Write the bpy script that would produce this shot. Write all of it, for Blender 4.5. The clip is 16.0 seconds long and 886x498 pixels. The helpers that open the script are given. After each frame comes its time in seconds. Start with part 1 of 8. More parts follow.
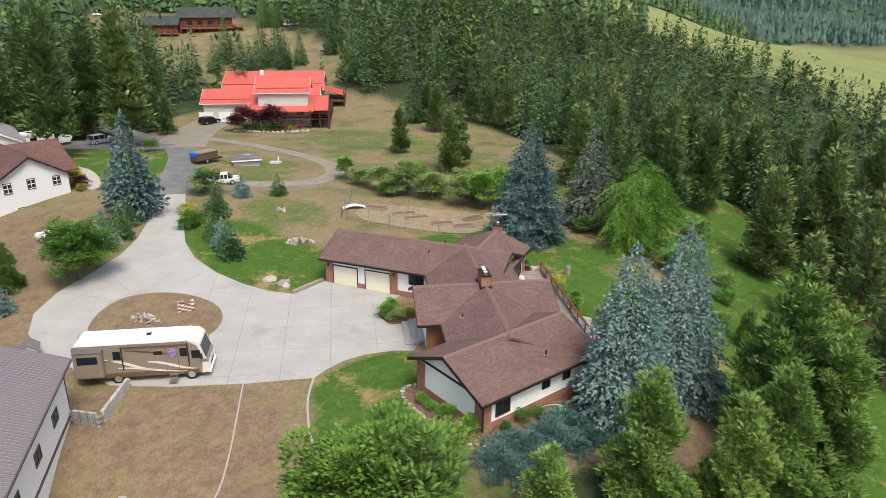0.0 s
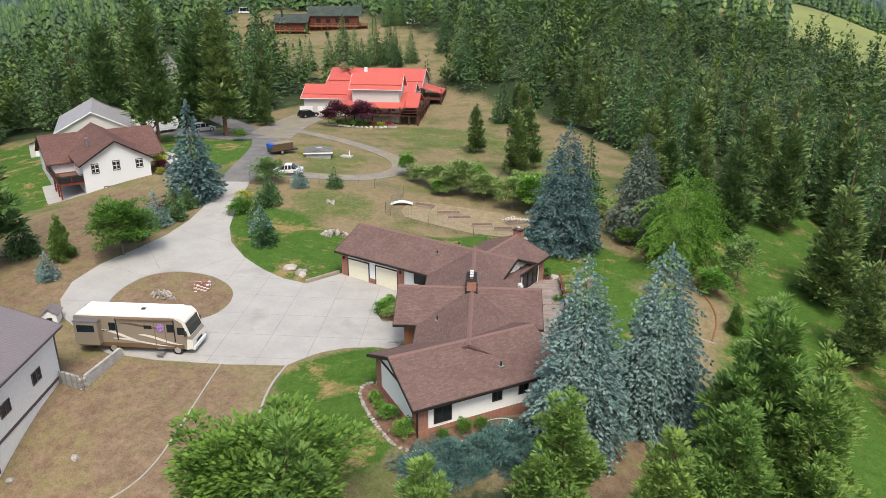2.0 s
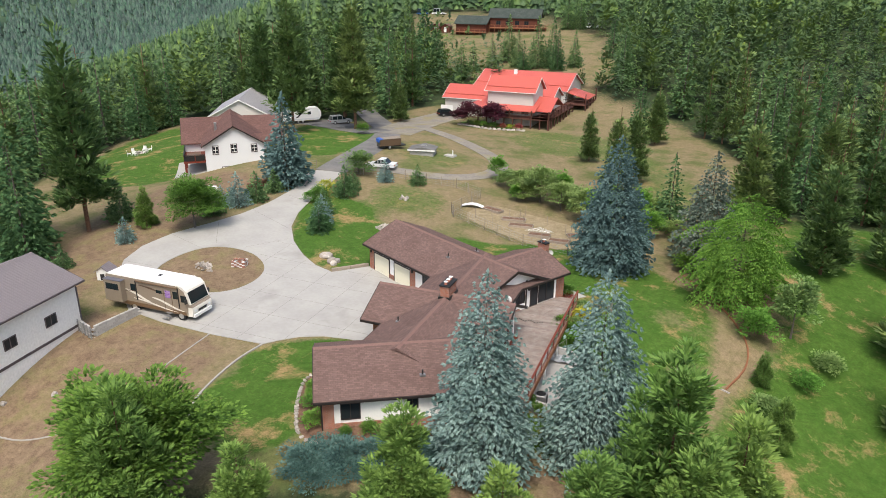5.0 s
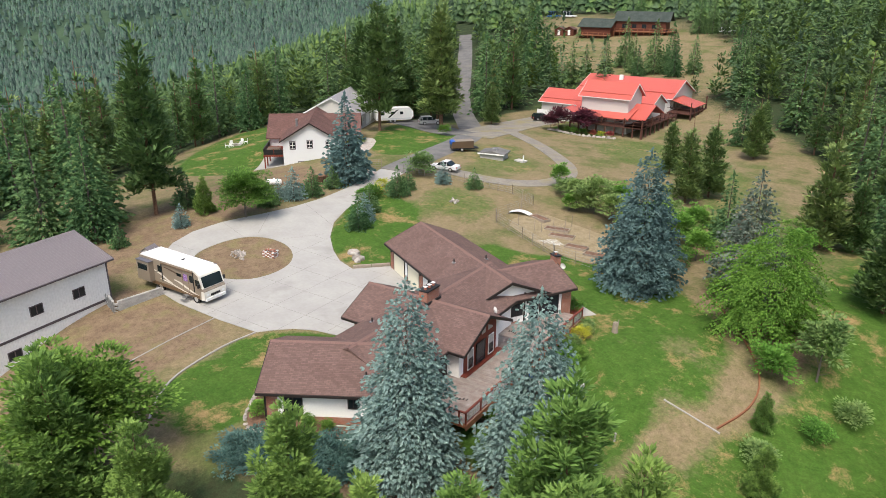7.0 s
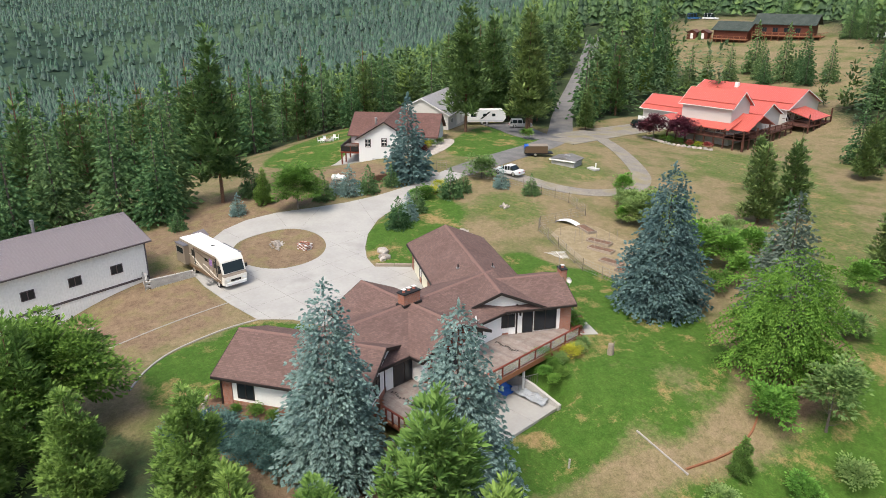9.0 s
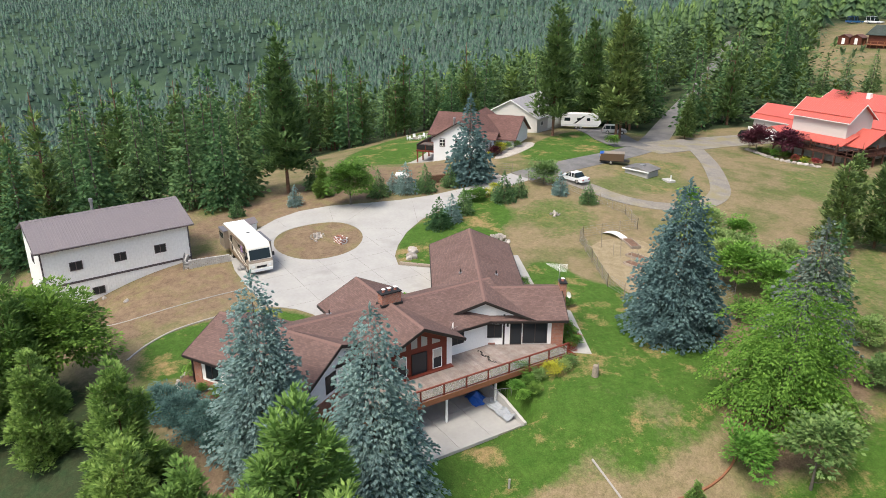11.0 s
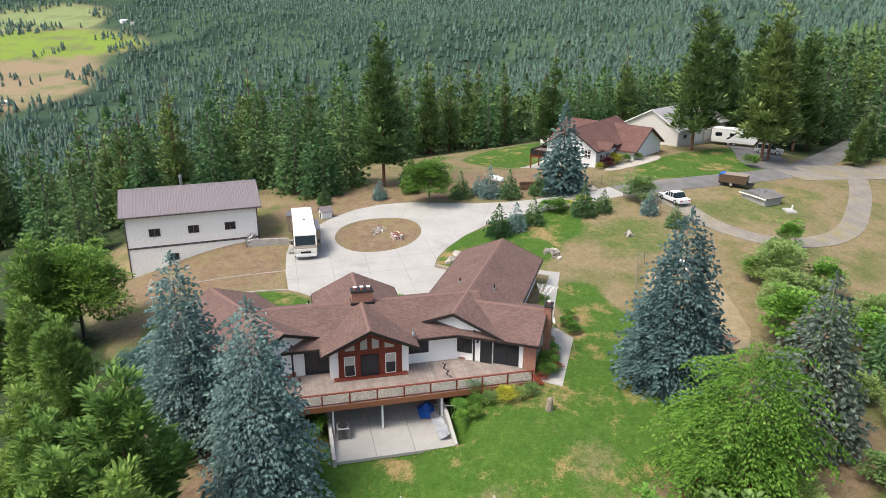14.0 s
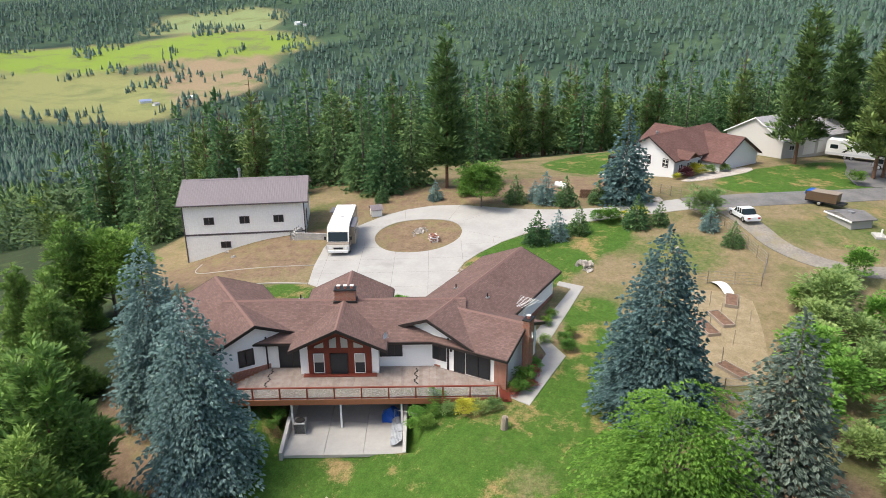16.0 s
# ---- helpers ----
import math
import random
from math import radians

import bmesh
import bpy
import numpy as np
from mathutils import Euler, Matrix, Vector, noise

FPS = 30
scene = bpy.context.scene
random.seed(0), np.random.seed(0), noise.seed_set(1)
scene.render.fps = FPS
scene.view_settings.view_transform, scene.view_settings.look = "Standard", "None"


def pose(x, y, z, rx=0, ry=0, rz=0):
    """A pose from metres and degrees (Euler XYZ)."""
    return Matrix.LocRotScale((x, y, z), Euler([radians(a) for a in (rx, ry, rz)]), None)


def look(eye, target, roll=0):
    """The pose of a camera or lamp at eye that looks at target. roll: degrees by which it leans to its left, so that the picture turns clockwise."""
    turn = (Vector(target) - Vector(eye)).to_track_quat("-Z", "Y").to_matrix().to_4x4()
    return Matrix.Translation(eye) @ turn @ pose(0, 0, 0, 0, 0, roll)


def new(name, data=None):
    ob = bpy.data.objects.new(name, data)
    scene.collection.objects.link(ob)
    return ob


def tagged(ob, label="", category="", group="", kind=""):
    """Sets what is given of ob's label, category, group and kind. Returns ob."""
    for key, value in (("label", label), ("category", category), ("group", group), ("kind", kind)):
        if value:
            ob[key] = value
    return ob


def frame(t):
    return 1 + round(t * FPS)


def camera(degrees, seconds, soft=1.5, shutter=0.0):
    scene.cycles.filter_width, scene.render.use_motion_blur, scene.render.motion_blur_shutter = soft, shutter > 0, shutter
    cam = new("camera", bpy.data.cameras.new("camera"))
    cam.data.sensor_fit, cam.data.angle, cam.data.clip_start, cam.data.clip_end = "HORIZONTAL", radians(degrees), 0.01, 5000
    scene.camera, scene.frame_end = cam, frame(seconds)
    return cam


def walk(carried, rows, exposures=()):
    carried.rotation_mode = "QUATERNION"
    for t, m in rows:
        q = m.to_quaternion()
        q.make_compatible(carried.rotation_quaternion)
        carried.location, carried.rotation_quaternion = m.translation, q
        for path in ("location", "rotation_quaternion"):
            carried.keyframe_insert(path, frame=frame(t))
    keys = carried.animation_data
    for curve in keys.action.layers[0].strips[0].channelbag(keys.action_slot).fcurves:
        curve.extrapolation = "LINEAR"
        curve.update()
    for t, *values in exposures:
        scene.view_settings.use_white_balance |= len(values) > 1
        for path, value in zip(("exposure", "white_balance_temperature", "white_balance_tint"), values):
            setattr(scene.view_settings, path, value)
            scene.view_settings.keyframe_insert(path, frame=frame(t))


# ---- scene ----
cam = camera(64.1, 16.0, soft=0.8)
# seconds, eye x y z, heading, pitch, roll
PATH = [
    (0.0, 6.322, -0.862, 28.820, 94.937, -20.392, 0.319),
    (0.5, 9.540, -0.192, 28.822, 98.034, -20.418, 0.233),
    (1.0, 12.649, 0.530, 28.791, 101.033, -20.432, 0.210),
    (1.5, 15.669, 1.338, 28.743, 103.969, -20.436, 0.229),
    (2.0, 18.615, 2.257, 28.693, 106.869, -20.432, 0.272),
    (2.5, 21.496, 3.308, 28.649, 109.756, -20.422, 0.326),
    (3.0, 24.317, 4.504, 28.618, 112.645, -20.408, 0.381),
    (3.5, 27.081, 5.853, 28.602, 115.548, -20.391, 0.428),
    (4.0, 29.786, 7.362, 28.602, 118.472, -20.372, 0.463),
    (4.5, 32.427, 9.030, 28.619, 121.421, -20.352, 0.482),
    (5.0, 35.000, 10.856, 28.651, 124.396, -20.334, 0.485),
    (5.5, 37.495, 12.836, 28.695, 127.397, -20.316, 0.471),
    (6.0, 39.903, 14.963, 28.748, 130.421, -20.301, 0.444),
    (6.5, 42.216, 17.231, 28.808, 133.465, -20.289, 0.405),
    (7.0, 44.422, 19.629, 28.871, 136.526, -20.280, 0.359),
    (7.5, 46.510, 22.150, 28.936, 139.600, -20.275, 0.310),
    (8.0, 48.469, 24.784, 28.999, 142.681, -20.274, 0.262),
    (8.5, 50.289, 27.521, 29.060, 145.768, -20.276, 0.221),
    (9.0, 51.961, 30.352, 29.117, 148.856, -20.282, 0.189),
    (9.5, 53.474, 33.267, 29.169, 151.944, -20.291, 0.171),
    (10.0, 54.820, 36.258, 29.218, 155.031, -20.304, 0.168),
    (10.5, 55.993, 39.317, 29.263, 158.115, -20.319, 0.182),
    (11.0, 56.985, 42.436, 29.305, 161.198, -20.335, 0.213),
    (11.5, 57.792, 45.608, 29.346, 164.280, -20.353, 0.258),
    (12.0, 58.409, 48.825, 29.386, 167.365, -20.370, 0.313),
    (12.5, 58.835, 52.081, 29.425, 170.455, -20.386, 0.371),
    (13.0, 59.066, 55.368, 29.465, 173.554, -20.400, 0.422),
    (13.5, 59.103, 58.680, 29.502, 176.665, -20.409, 0.455),
    (14.0, 58.947, 62.009, 29.534, 179.792, -20.413, 0.453),
    (14.5, 58.598, 65.345, 29.556, 182.939, -20.409, 0.398),
    (15.0, 58.059, 68.680, 29.561, 186.106, -20.396, 0.265),
    (15.5, 57.332, 72.000, 29.538, 189.296, -20.372, 0.028),
    (16.0, 56.420, 75.291, 29.472, 192.508, -20.334, -0.344),
]


def aim(x, y, z, heading, pitch, roll):
    h, p = radians(heading), radians(pitch)
    return look((x, y, z), (x + math.cos(h) * math.cos(p), y + math.sin(h) * math.cos(p), z + math.sin(p)), roll)


walk(cam, [(t, aim(*p)) for t, *p in PATH], [(0.0, 0.70, 6500, 8), (8.0, 0.80, 6500, 8), (12.0, 0.90, 6500, 8), (16.0, 0.96, 6500, 8)])

# ---- sky and sun: high thin overcast with a weak sun ----
SUN_HEIGHT, SUN_FROM = 60.0, 300.0
world = bpy.data.worlds.new("sky")
scene.world = world
world.use_nodes = True
sky = world.node_tree.nodes.new("ShaderNodeTexSky")
sky.sky_type, sky.sun_disc = "NISHITA", False
sky.sun_elevation, sky.sun_rotation = radians(SUN_HEIGHT), radians(90 - SUN_FROM)
sky.air_density, sky.dust_density, sky.ozone_density = 1.0, 5.0, 1.0
back = world.node_tree.nodes["Background"]
back.inputs["Strength"].default_value = 0.13
world.node_tree.links.new(sky.outputs["Color"], back.inputs["Color"])
sun = new("sun", bpy.data.lights.new("sun", "SUN"))
sun.data.energy, sun.data.angle, sun.data.color = 1.35, radians(18), (1.0, 0.95, 0.88)
far_sun = (math.cos(radians(SUN_FROM)) * math.cos(radians(SUN_HEIGHT)), math.sin(radians(SUN_FROM)) * math.cos(radians(SUN_HEIGHT)), math.sin(radians(SUN_HEIGHT)))
sun.matrix_world = look([300 * c for c in far_sun], (0, 0, 0))


# ---- terrain ----
def soft(a, k):
    """A ramp that starts softly at 0."""
    return k * np.logaddexp(0.0, np.asarray(a, float) / k)


def fall(d, slope, depth):
    """A slope that runs out at a depth."""
    return depth * (1.0 - np.exp(-slope * d / depth))


def height(x, y):
    x, y = np.asarray(x, float), np.asarray(y, float)
    r = np.hypot(x, y - 60.0)
    z = 2.9 * np.exp(-((x + 50.0) / 34.0) ** 2 - ((y - 98.0) / 34.0) ** 2) + 0.7 * np.exp(-((x + 38.0) / 13.0) ** 2 - ((y - 60.0) / 13.0) ** 2)
    z = z - fall(soft(-66.0 - 0.75 * soft(y - 62.0, 10.0) + 0.3 * soft(58.0 - y, 10.0) - x, 9.0), 0.21, 230.0)
    z = z - fall(soft(x - 15.5 - 0.42 * soft(y - 60.0, 4.0) + 0.12 * soft(52.0 - y, 4.0), 3.0), 0.34, 26.0)
    z = z - fall(soft(33.5 - y, 3.0), 0.26, 60.0)
    z = z - 1.5 * np.exp(-((x - 17.5) ** 2 + (y - 57.0) ** 2) / 50.0)
    z = z - 1.3 * np.exp(-((x + 16.5) ** 2 + (y - 26.0) ** 2) / 70.0) - 1.5 * np.exp(-((x + 63.0) ** 2 + (y - 78.0) ** 2) / 80.0)
    z = z + 0.75 * np.exp(-((x - 7.0) ** 2 + (y - 41.5) ** 2) / 45.0)
    side = 1.0 / (1.0 + np.exp(np.clip((x - 0.25 * y) / 25.0, -50, 50)))
    z = z + side * fall(soft(y - 162.0, 10.0), 0.16, 70.0)
    z = z + 0.13 * soft(r - 1450.0, 90.0)
    z = z + np.clip((r - 250.0) / 500.0, 0, 1) * (14.0 * np.sin(x / 170.0 + 1.0) * np.cos(y / 210.0) + 30.0 * np.sin(x / 480.0 - y / 610.0))
    return z


def ground_at(x, y):
    return float(height(x, y))


XS = np.unique(np.concatenate([np.linspace(-75, 45, 161), -75 - np.cumsum(np.geomspace(0.8, 260, 75)), 45 + np.cumsum(np.geomspace(0.8, 260, 75)), np.linspace(-2860, -1160, 44)]))
YS = np.unique(np.concatenate([np.linspace(18, 135, 157), 18 - np.cumsum(np.geomspace(0.8, 260, 72)), 135 + np.cumsum(np.geomspace(0.8, 260, 75)), np.linspace(-1790, -750, 34)]))


def inside(poly, x, y):
    """Which of the points lie in the outline."""
    hit = np.zeros(np.shape(x), bool)
    for (ax, ay), (bx, by) in zip(poly, poly[1:] + poly[:1]):
        if ay != by:
            hit ^= ((ay > y) != (by > y)) & (x < (bx - ax) * (y - ay) / (by - ay) + ax)
    return hit


def round_off(poly, times=2):
    """An outline with its corners cut off softly."""
    for _ in range(times):
        poly = [p for a, b in zip(poly, poly[1:] + poly[:1]) for p in ((a[0] * 0.75 + b[0] * 0.25, a[1] * 0.75 + b[1] * 0.25), (a[0] * 0.25 + b[0] * 0.75, a[1] * 0.25 + b[1] * 0.75))]
    return poly


def soften(line, times=2):
    """An open line with its corners cut off softly."""
    for _ in range(times):
        cut = [q for a, b in zip(line, line[1:]) for q in ((a[0] * 0.75 + b[0] * 0.25, a[1] * 0.75 + b[1] * 0.25), (a[0] * 0.25 + b[0] * 0.75, a[1] * 0.25 + b[1] * 0.75))]
        line = [line[0]] + cut[1:-1] + [line[-1]]
    return line


def ribbon(line, width):
    """The outline of a way of some width along a line."""
    line = soften(line)
    left, right = [], []
    for i, (x, y) in enumerate(line):
        (ax, ay), (bx, by) = line[max(i - 1, 0)], line[min(i + 1, len(line) - 1)]
        d = math.hypot(bx - ax, by - ay)
        nx, ny = (ay - by) / d * width / 2, (bx - ax) / d * width / 2
        left.append((x + nx, y + ny))
        right.append((x - nx, y - ny))
    return left + right[::-1]


# ---- materials ----
def material(name, colour, rough=0.8, metal=0.0, vary=0.15, scale=2.0, bump=0.0, bump_scale=30.0, other=None, spec=0.3, island=0.0, per_object=0.0, stain=None, stain_scale=0.3, stain_at=0.55, coords="Object"):
    """A surface with grain at two scales; other is a second colour that the coarse noise brings in."""
    m = bpy.data.materials.new(name)
    m.use_nodes = True
    n, l = m.node_tree.nodes, m.node_tree.links
    p = n["Principled BSDF"]
    p.inputs["Roughness"].default_value, p.inputs["Metallic"].default_value = rough, metal
    p.inputs["Specular IOR Level"].default_value = spec
    at = n.new("ShaderNodeTexCoord").outputs[coords]

    def noise_at(s, detail=4.0):
        t = n.new("ShaderNodeTexNoise")
        t.inputs["Scale"].default_value, t.inputs["Detail"].default_value = s, detail
        l.new(at, t.inputs["Vector"])
        return t.outputs["Fac"]

    def mix(kind, fac, a, b):
        x = n.new("ShaderNodeMix")
        x.data_type, x.blend_type = "RGBA", kind
        for socket, v in ((x.inputs[0], fac), (x.inputs[6], a), (x.inputs[7], b)):
            if isinstance(v, bpy.types.NodeSocket):
                l.new(v, socket)
            elif isinstance(v, float):
                socket.default_value = v
            else:
                socket.default_value = (*v, 1)
        return x.outputs[2]

    def ramp(v, lo, hi, a=0.0, b=1.0):
        r = n.new("ShaderNodeMapRange")
        r.inputs[1].default_value, r.inputs[2].default_value, r.inputs[3].default_value, r.inputs[4].default_value = lo, hi, a, b
        l.new(v, r.inputs[0])
        return r.outputs[0]

    c = colour
    if other:
        c = mix("MIX", ramp(noise_at(scale), 0.35, 0.65), colour, other)
    c = mix("MULTIPLY", 1.0, c, mix("MIX", ramp(noise_at(scale * 9, 3.0), 0.25, 0.75), (1 - vary,) * 3, (1 + vary,) * 3))
    if stain:
        c = mix("MIX", ramp(noise_at(stain_scale, 6.0), stain_at, stain_at + 0.18), c, stain)
    if island:
        c = mix("MULTIPLY", 1.0, c, mix("MIX", n.new("ShaderNodeNewGeometry").outputs["Random Per Island"], (1 - island,) * 3, (1 + island,) * 3))
    if per_object:
        c = mix("MULTIPLY", 1.0, c, mix("MIX", n.new("ShaderNodeObjectInfo").outputs["Random"], (1 - per_object,) * 3, (1 + per_object,) * 3))
    l.new(c, p.inputs["Base Color"])
    if bump:
        b = n.new("ShaderNodeBump")
        b.inputs["Strength"].default_value, b.inputs["Distance"].default_value = bump, 0.03
        l.new(noise_at(bump_scale), b.inputs["Height"])
        l.new(b.outputs["Normal"], p.inputs["Normal"])
    m["mix"], m["noise"] = "", ""
    return m


def leaf_material(name, dark, light, tip=None, vary=0.35, per_object=0.15, through_leaf=0.2, stand=0.0):
    """Foliage: each clump takes its own shade; a little light comes through."""
    m = bpy.data.materials.new(name)
    m.use_nodes = True
    n, l = m.node_tree.nodes, m.node_tree.links
    p = n["Principled BSDF"]
    p.inputs["Roughness"].default_value, p.inputs["Specular IOR Level"].default_value = 0.65, 0.2
    isl = n.new("ShaderNodeNewGeometry").outputs["Random Per Island"]
    obj = n.new("ShaderNodeObjectInfo").outputs["Random"]
    tex = n.new("ShaderNodeTexNoise")
    tex.inputs["Scale"].default_value = 0.9
    l.new(n.new("ShaderNodeTexCoord").outputs["Object"], tex.inputs["Vector"])
    fac = n.new("ShaderNodeMath")
    fac.operation = "MULTIPLY_ADD"
    l.new(isl, fac.inputs[0])
    fac.inputs[1].default_value = 0.5
    l.new(tex.outputs["Fac"], fac.inputs[2])
    span = n.new("ShaderNodeMapRange")
    span.inputs[1].default_value, span.inputs[2].default_value = 0.35, 1.0
    l.new(fac.outputs[0], span.inputs[0])
    c = n.new("ShaderNodeMix")
    c.data_type = "RGBA"
    l.new(span.outputs[0], c.inputs[0])
    c.inputs[6].default_value, c.inputs[7].default_value = (*dark, 1), (*light, 1)
    col = c.outputs[2]
    if tip:
        pick = n.new("ShaderNodeMapRange")
        pick.inputs[1].default_value, pick.inputs[2].default_value = 0.93, 0.97
        l.new(isl, pick.inputs[0])
        c2 = n.new("ShaderNodeMix")
        c2.data_type = "RGBA"
        l.new(pick.outputs[0], c2.inputs[0])
        l.new(col, c2.inputs[6])
        c2.inputs[7].default_value = (*tip, 1)
        col = c2.outputs[2]
    hue = n.new("ShaderNodeHueSaturation")
    if stand:
        # tree by tree shade in a joined stand
        wide = n.new("ShaderNodeTexNoise")
        wide.inputs["Scale"].default_value, wide.inputs["Detail"].default_value = 0.13, 2.0
        l.new(n.new("ShaderNodeTexCoord").outputs["Object"], wide.inputs["Vector"])
        w2 = n.new("ShaderNodeMapRange")
        w2.inputs[1].default_value, w2.inputs[2].default_value, w2.inputs[3].default_value, w2.inputs[4].default_value = 0.3, 0.7, 1 - stand, 1 + stand
        l.new(wide.outputs["Fac"], w2.inputs[0])
        l.new(w2.outputs[0], hue.inputs["Saturation"])
        obj = w2.outputs[0]
    shade = n.new("ShaderNodeMapRange")
    shade.inputs[3].default_value, shade.inputs[4].default_value = 1 - per_object, 1 + per_object
    if stand:
        shade.inputs[1].default_value, shade.inputs[2].default_value = 1 - stand, 1 + stand
    l.new(obj, shade.inputs[0])
    l.new(shade.outputs[0], hue.inputs["Value"])
    tint = n.new("ShaderNodeMapRange")
    if stand:
        tint.inputs[1].default_value, tint.inputs[2].default_value = 1 - stand, 1 + stand
    tint.inputs[3].default_value, tint.inputs[4].default_value = 0.5 + per_object * 0.10, 0.5 - per_object * 0.10
    l.new(obj, tint.inputs[0])
    l.new(tint.outputs[0], hue.inputs["Hue"])
    l.new(col, hue.inputs["Color"])
    l.new(hue.outputs["Color"], p.inputs["Base Color"])
    glow = n.new("ShaderNodeBsdfTranslucent")
    l.new(hue.outputs["Color"], glow.inputs["Color"])
    both = n.new("ShaderNodeMixShader")
    both.inputs[0].default_value = through_leaf
    l.new(p.outputs[0], both.inputs[1])
    l.new(glow.outputs[0], both.inputs[2])
    l.new(both.outputs[0], n["Material Output"].inputs["Surface"])
    return m


def shingle_material(name, colour, other, course=0.15, tab=0.32, uv="UVMap"):
    """Asphalt shingles: courses of tabs, each with its own shade."""
    m = material(name, colour, rough=0.95, vary=0.10, scale=0.5, other=other, spec=0.15)
    n, l = m.node_tree.nodes, m.node_tree.links
    p = n["Principled BSDF"]
    b = n.new("ShaderNodeTexBrick")
    b.offset = 0.5
    l.new(n.new("ShaderNodeUVMap").outputs[0], b.inputs["Vector"])
    for k, v in (("Scale", 1.0), ("Brick Width", tab), ("Row Height", course), ("Mortar Size", 0.012), ("Mortar Smooth", 0.3), ("Bias", -0.1)):
        b.inputs[k].default_value = v
    b.inputs["Color1"].default_value, b.inputs["Color2"].default_value, b.inputs["Mortar"].default_value = (0.84, 0.83, 0.83, 1), (1.18, 1.15, 1.13, 1), (0.72, 0.72, 0.72, 1)
    old = p.inputs["Base Color"].links[0].from_socket
    x = n.new("ShaderNodeMix")
    x.data_type, x.blend_type = "RGBA", "MULTIPLY"
    x.inputs[0].default_value = 0.9
    l.new(old, x.inputs[6])
    l.new(b.outputs["Color"], x.inputs[7])
    l.new(x.outputs[2], p.inputs["Base Color"])
    bump = n.new("ShaderNodeBump")
    bump.inputs["Strength"].default_value, bump.inputs["Distance"].default_value = 0.6, 0.02
    l.new(b.outputs["Fac"], bump.inputs["Height"])
    bump.invert = True
    l.new(bump.outputs["Normal"], p.inputs["Normal"])
    return m


def ribbed_material(name, colour, step=0.3, rough=0.45, metal=0.0, vary=0.06):
    """Ribbed sheet metal: ribs run up the slope (UV v)."""
    m = material(name, colour, rough=rough, metal=metal, vary=vary, scale=0.5, spec=0.4)
    n, l = m.node_tree.nodes, m.node_tree.links
    w = n.new("ShaderNodeTexWave")
    w.bands_direction = "X"
    w.inputs["Scale"].default_value = 1.0 / step / 3.18
    l.new(n.new("ShaderNodeUVMap").outputs[0], w.inputs["Vector"])
    r = n.new("ShaderNodeMapRange")
    r.inputs[1].default_value, r.inputs[2].default_value = 0.8, 1.0
    l.new(w.outputs["Fac"], r.inputs[0])
    bump = n.new("ShaderNodeBump")
    bump.inputs["Strength"].default_value, bump.inputs["Distance"].default_value = 0.8, 0.03
    l.new(r.outputs[0], bump.inputs["Height"])
    l.new(bump.outputs["Normal"], n["Principled BSDF"].inputs["Normal"])
    return m


def brick_material(name, c1, c2, mortar, w=0.22, h=0.075, size=0.01):
    m = material(name, c1, rough=0.9, vary=0.15, scale=1.5)
    n, l = m.node_tree.nodes, m.node_tree.links
    p = n["Principled BSDF"]
    b = n.new("ShaderNodeTexBrick")
    l.new(n.new("ShaderNodeUVMap").outputs[0], b.inputs["Vector"])
    for k, v in (("Scale", 1.0), ("Brick Width", w), ("Row Height", h), ("Mortar Size", size), ("Mortar Smooth", 0.1), ("Bias", 0.0)):
        b.inputs[k].default_value = v
    b.inputs["Color1"].default_value, b.inputs["Color2"].default_value, b.inputs["Mortar"].default_value = (*c1, 1), (*c2, 1), (*mortar, 1)
    l.new(b.outputs["Color"], p.inputs["Base Color"])
    bump = n.new("ShaderNodeBump")
    bump.inputs["Strength"].default_value, bump.inputs["Distance"].default_value = 0.6, 0.015
    bump.invert = True
    l.new(b.outputs["Fac"], bump.inputs["Height"])
    l.new(bump.outputs["Normal"], p.inputs["Normal"])
    return m


def glass_material(name, tint=(0.02, 0.025, 0.03)):
    m = bpy.data.materials.new(name)
    m.use_nodes = True
    p = m.node_tree.nodes["Principled BSDF"]
    p.inputs["Base Color"].default_value, p.inputs["Roughness"].default_value = (*tint, 1), 0.04
    p.inputs["Specular IOR Level"].default_value = 0.4
    return m


CONCRETE = material("pale_concrete", (0.345, 0.335, 0.315), 0.85, vary=0.05, scale=0.35, other=(0.385, 0.375, 0.35), bump=0.15, stain=(0.275, 0.265, 0.245), stain_scale=0.25, stain_at=0.6)
CONCRETE_JOINT = material("dark_joint", (0.20, 0.19, 0.175), 0.95, vary=0.2)
GRAVEL = material("gravel", (0.20, 0.185, 0.165), 0.95, vary=0.25, scale=0.5, other=(0.26, 0.235, 0.195), bump=0.5, bump_scale=14, stain=(0.24, 0.21, 0.12), stain_scale=0.3, stain_at=0.5)
ASPHALT = material("old_asphalt", (0.13, 0.127, 0.125), 0.95, vary=0.15, scale=0.4, other=(0.18, 0.175, 0.17), bump=0.3, stain=(0.20, 0.19, 0.17), stain_scale=0.15)
SHINGLE = shingle_material("brown_shingle", (0.150, 0.098, 0.086), (0.172, 0.114, 0.100))
SHINGLE_RED = shingle_material("red_brown_shingle", (0.135, 0.076, 0.066), (0.16, 0.092, 0.08))
RIDGE_SHINGLE = material("ridge_shingle", (0.19, 0.115, 0.10), 0.95, vary=0.15, scale=1.5)
SHINGLE_GREEN = shingle_material("dark_green_shingle", (0.05, 0.065, 0.058), (0.07, 0.085, 0.075))
RED_METAL = ribbed_material("red_metal_roof", (0.50, 0.105, 0.08), 0.4, rough=0.4)
GREY_METAL = ribbed_material("mauve_grey_metal_roof", (0.19, 0.165, 0.17), 0.3)
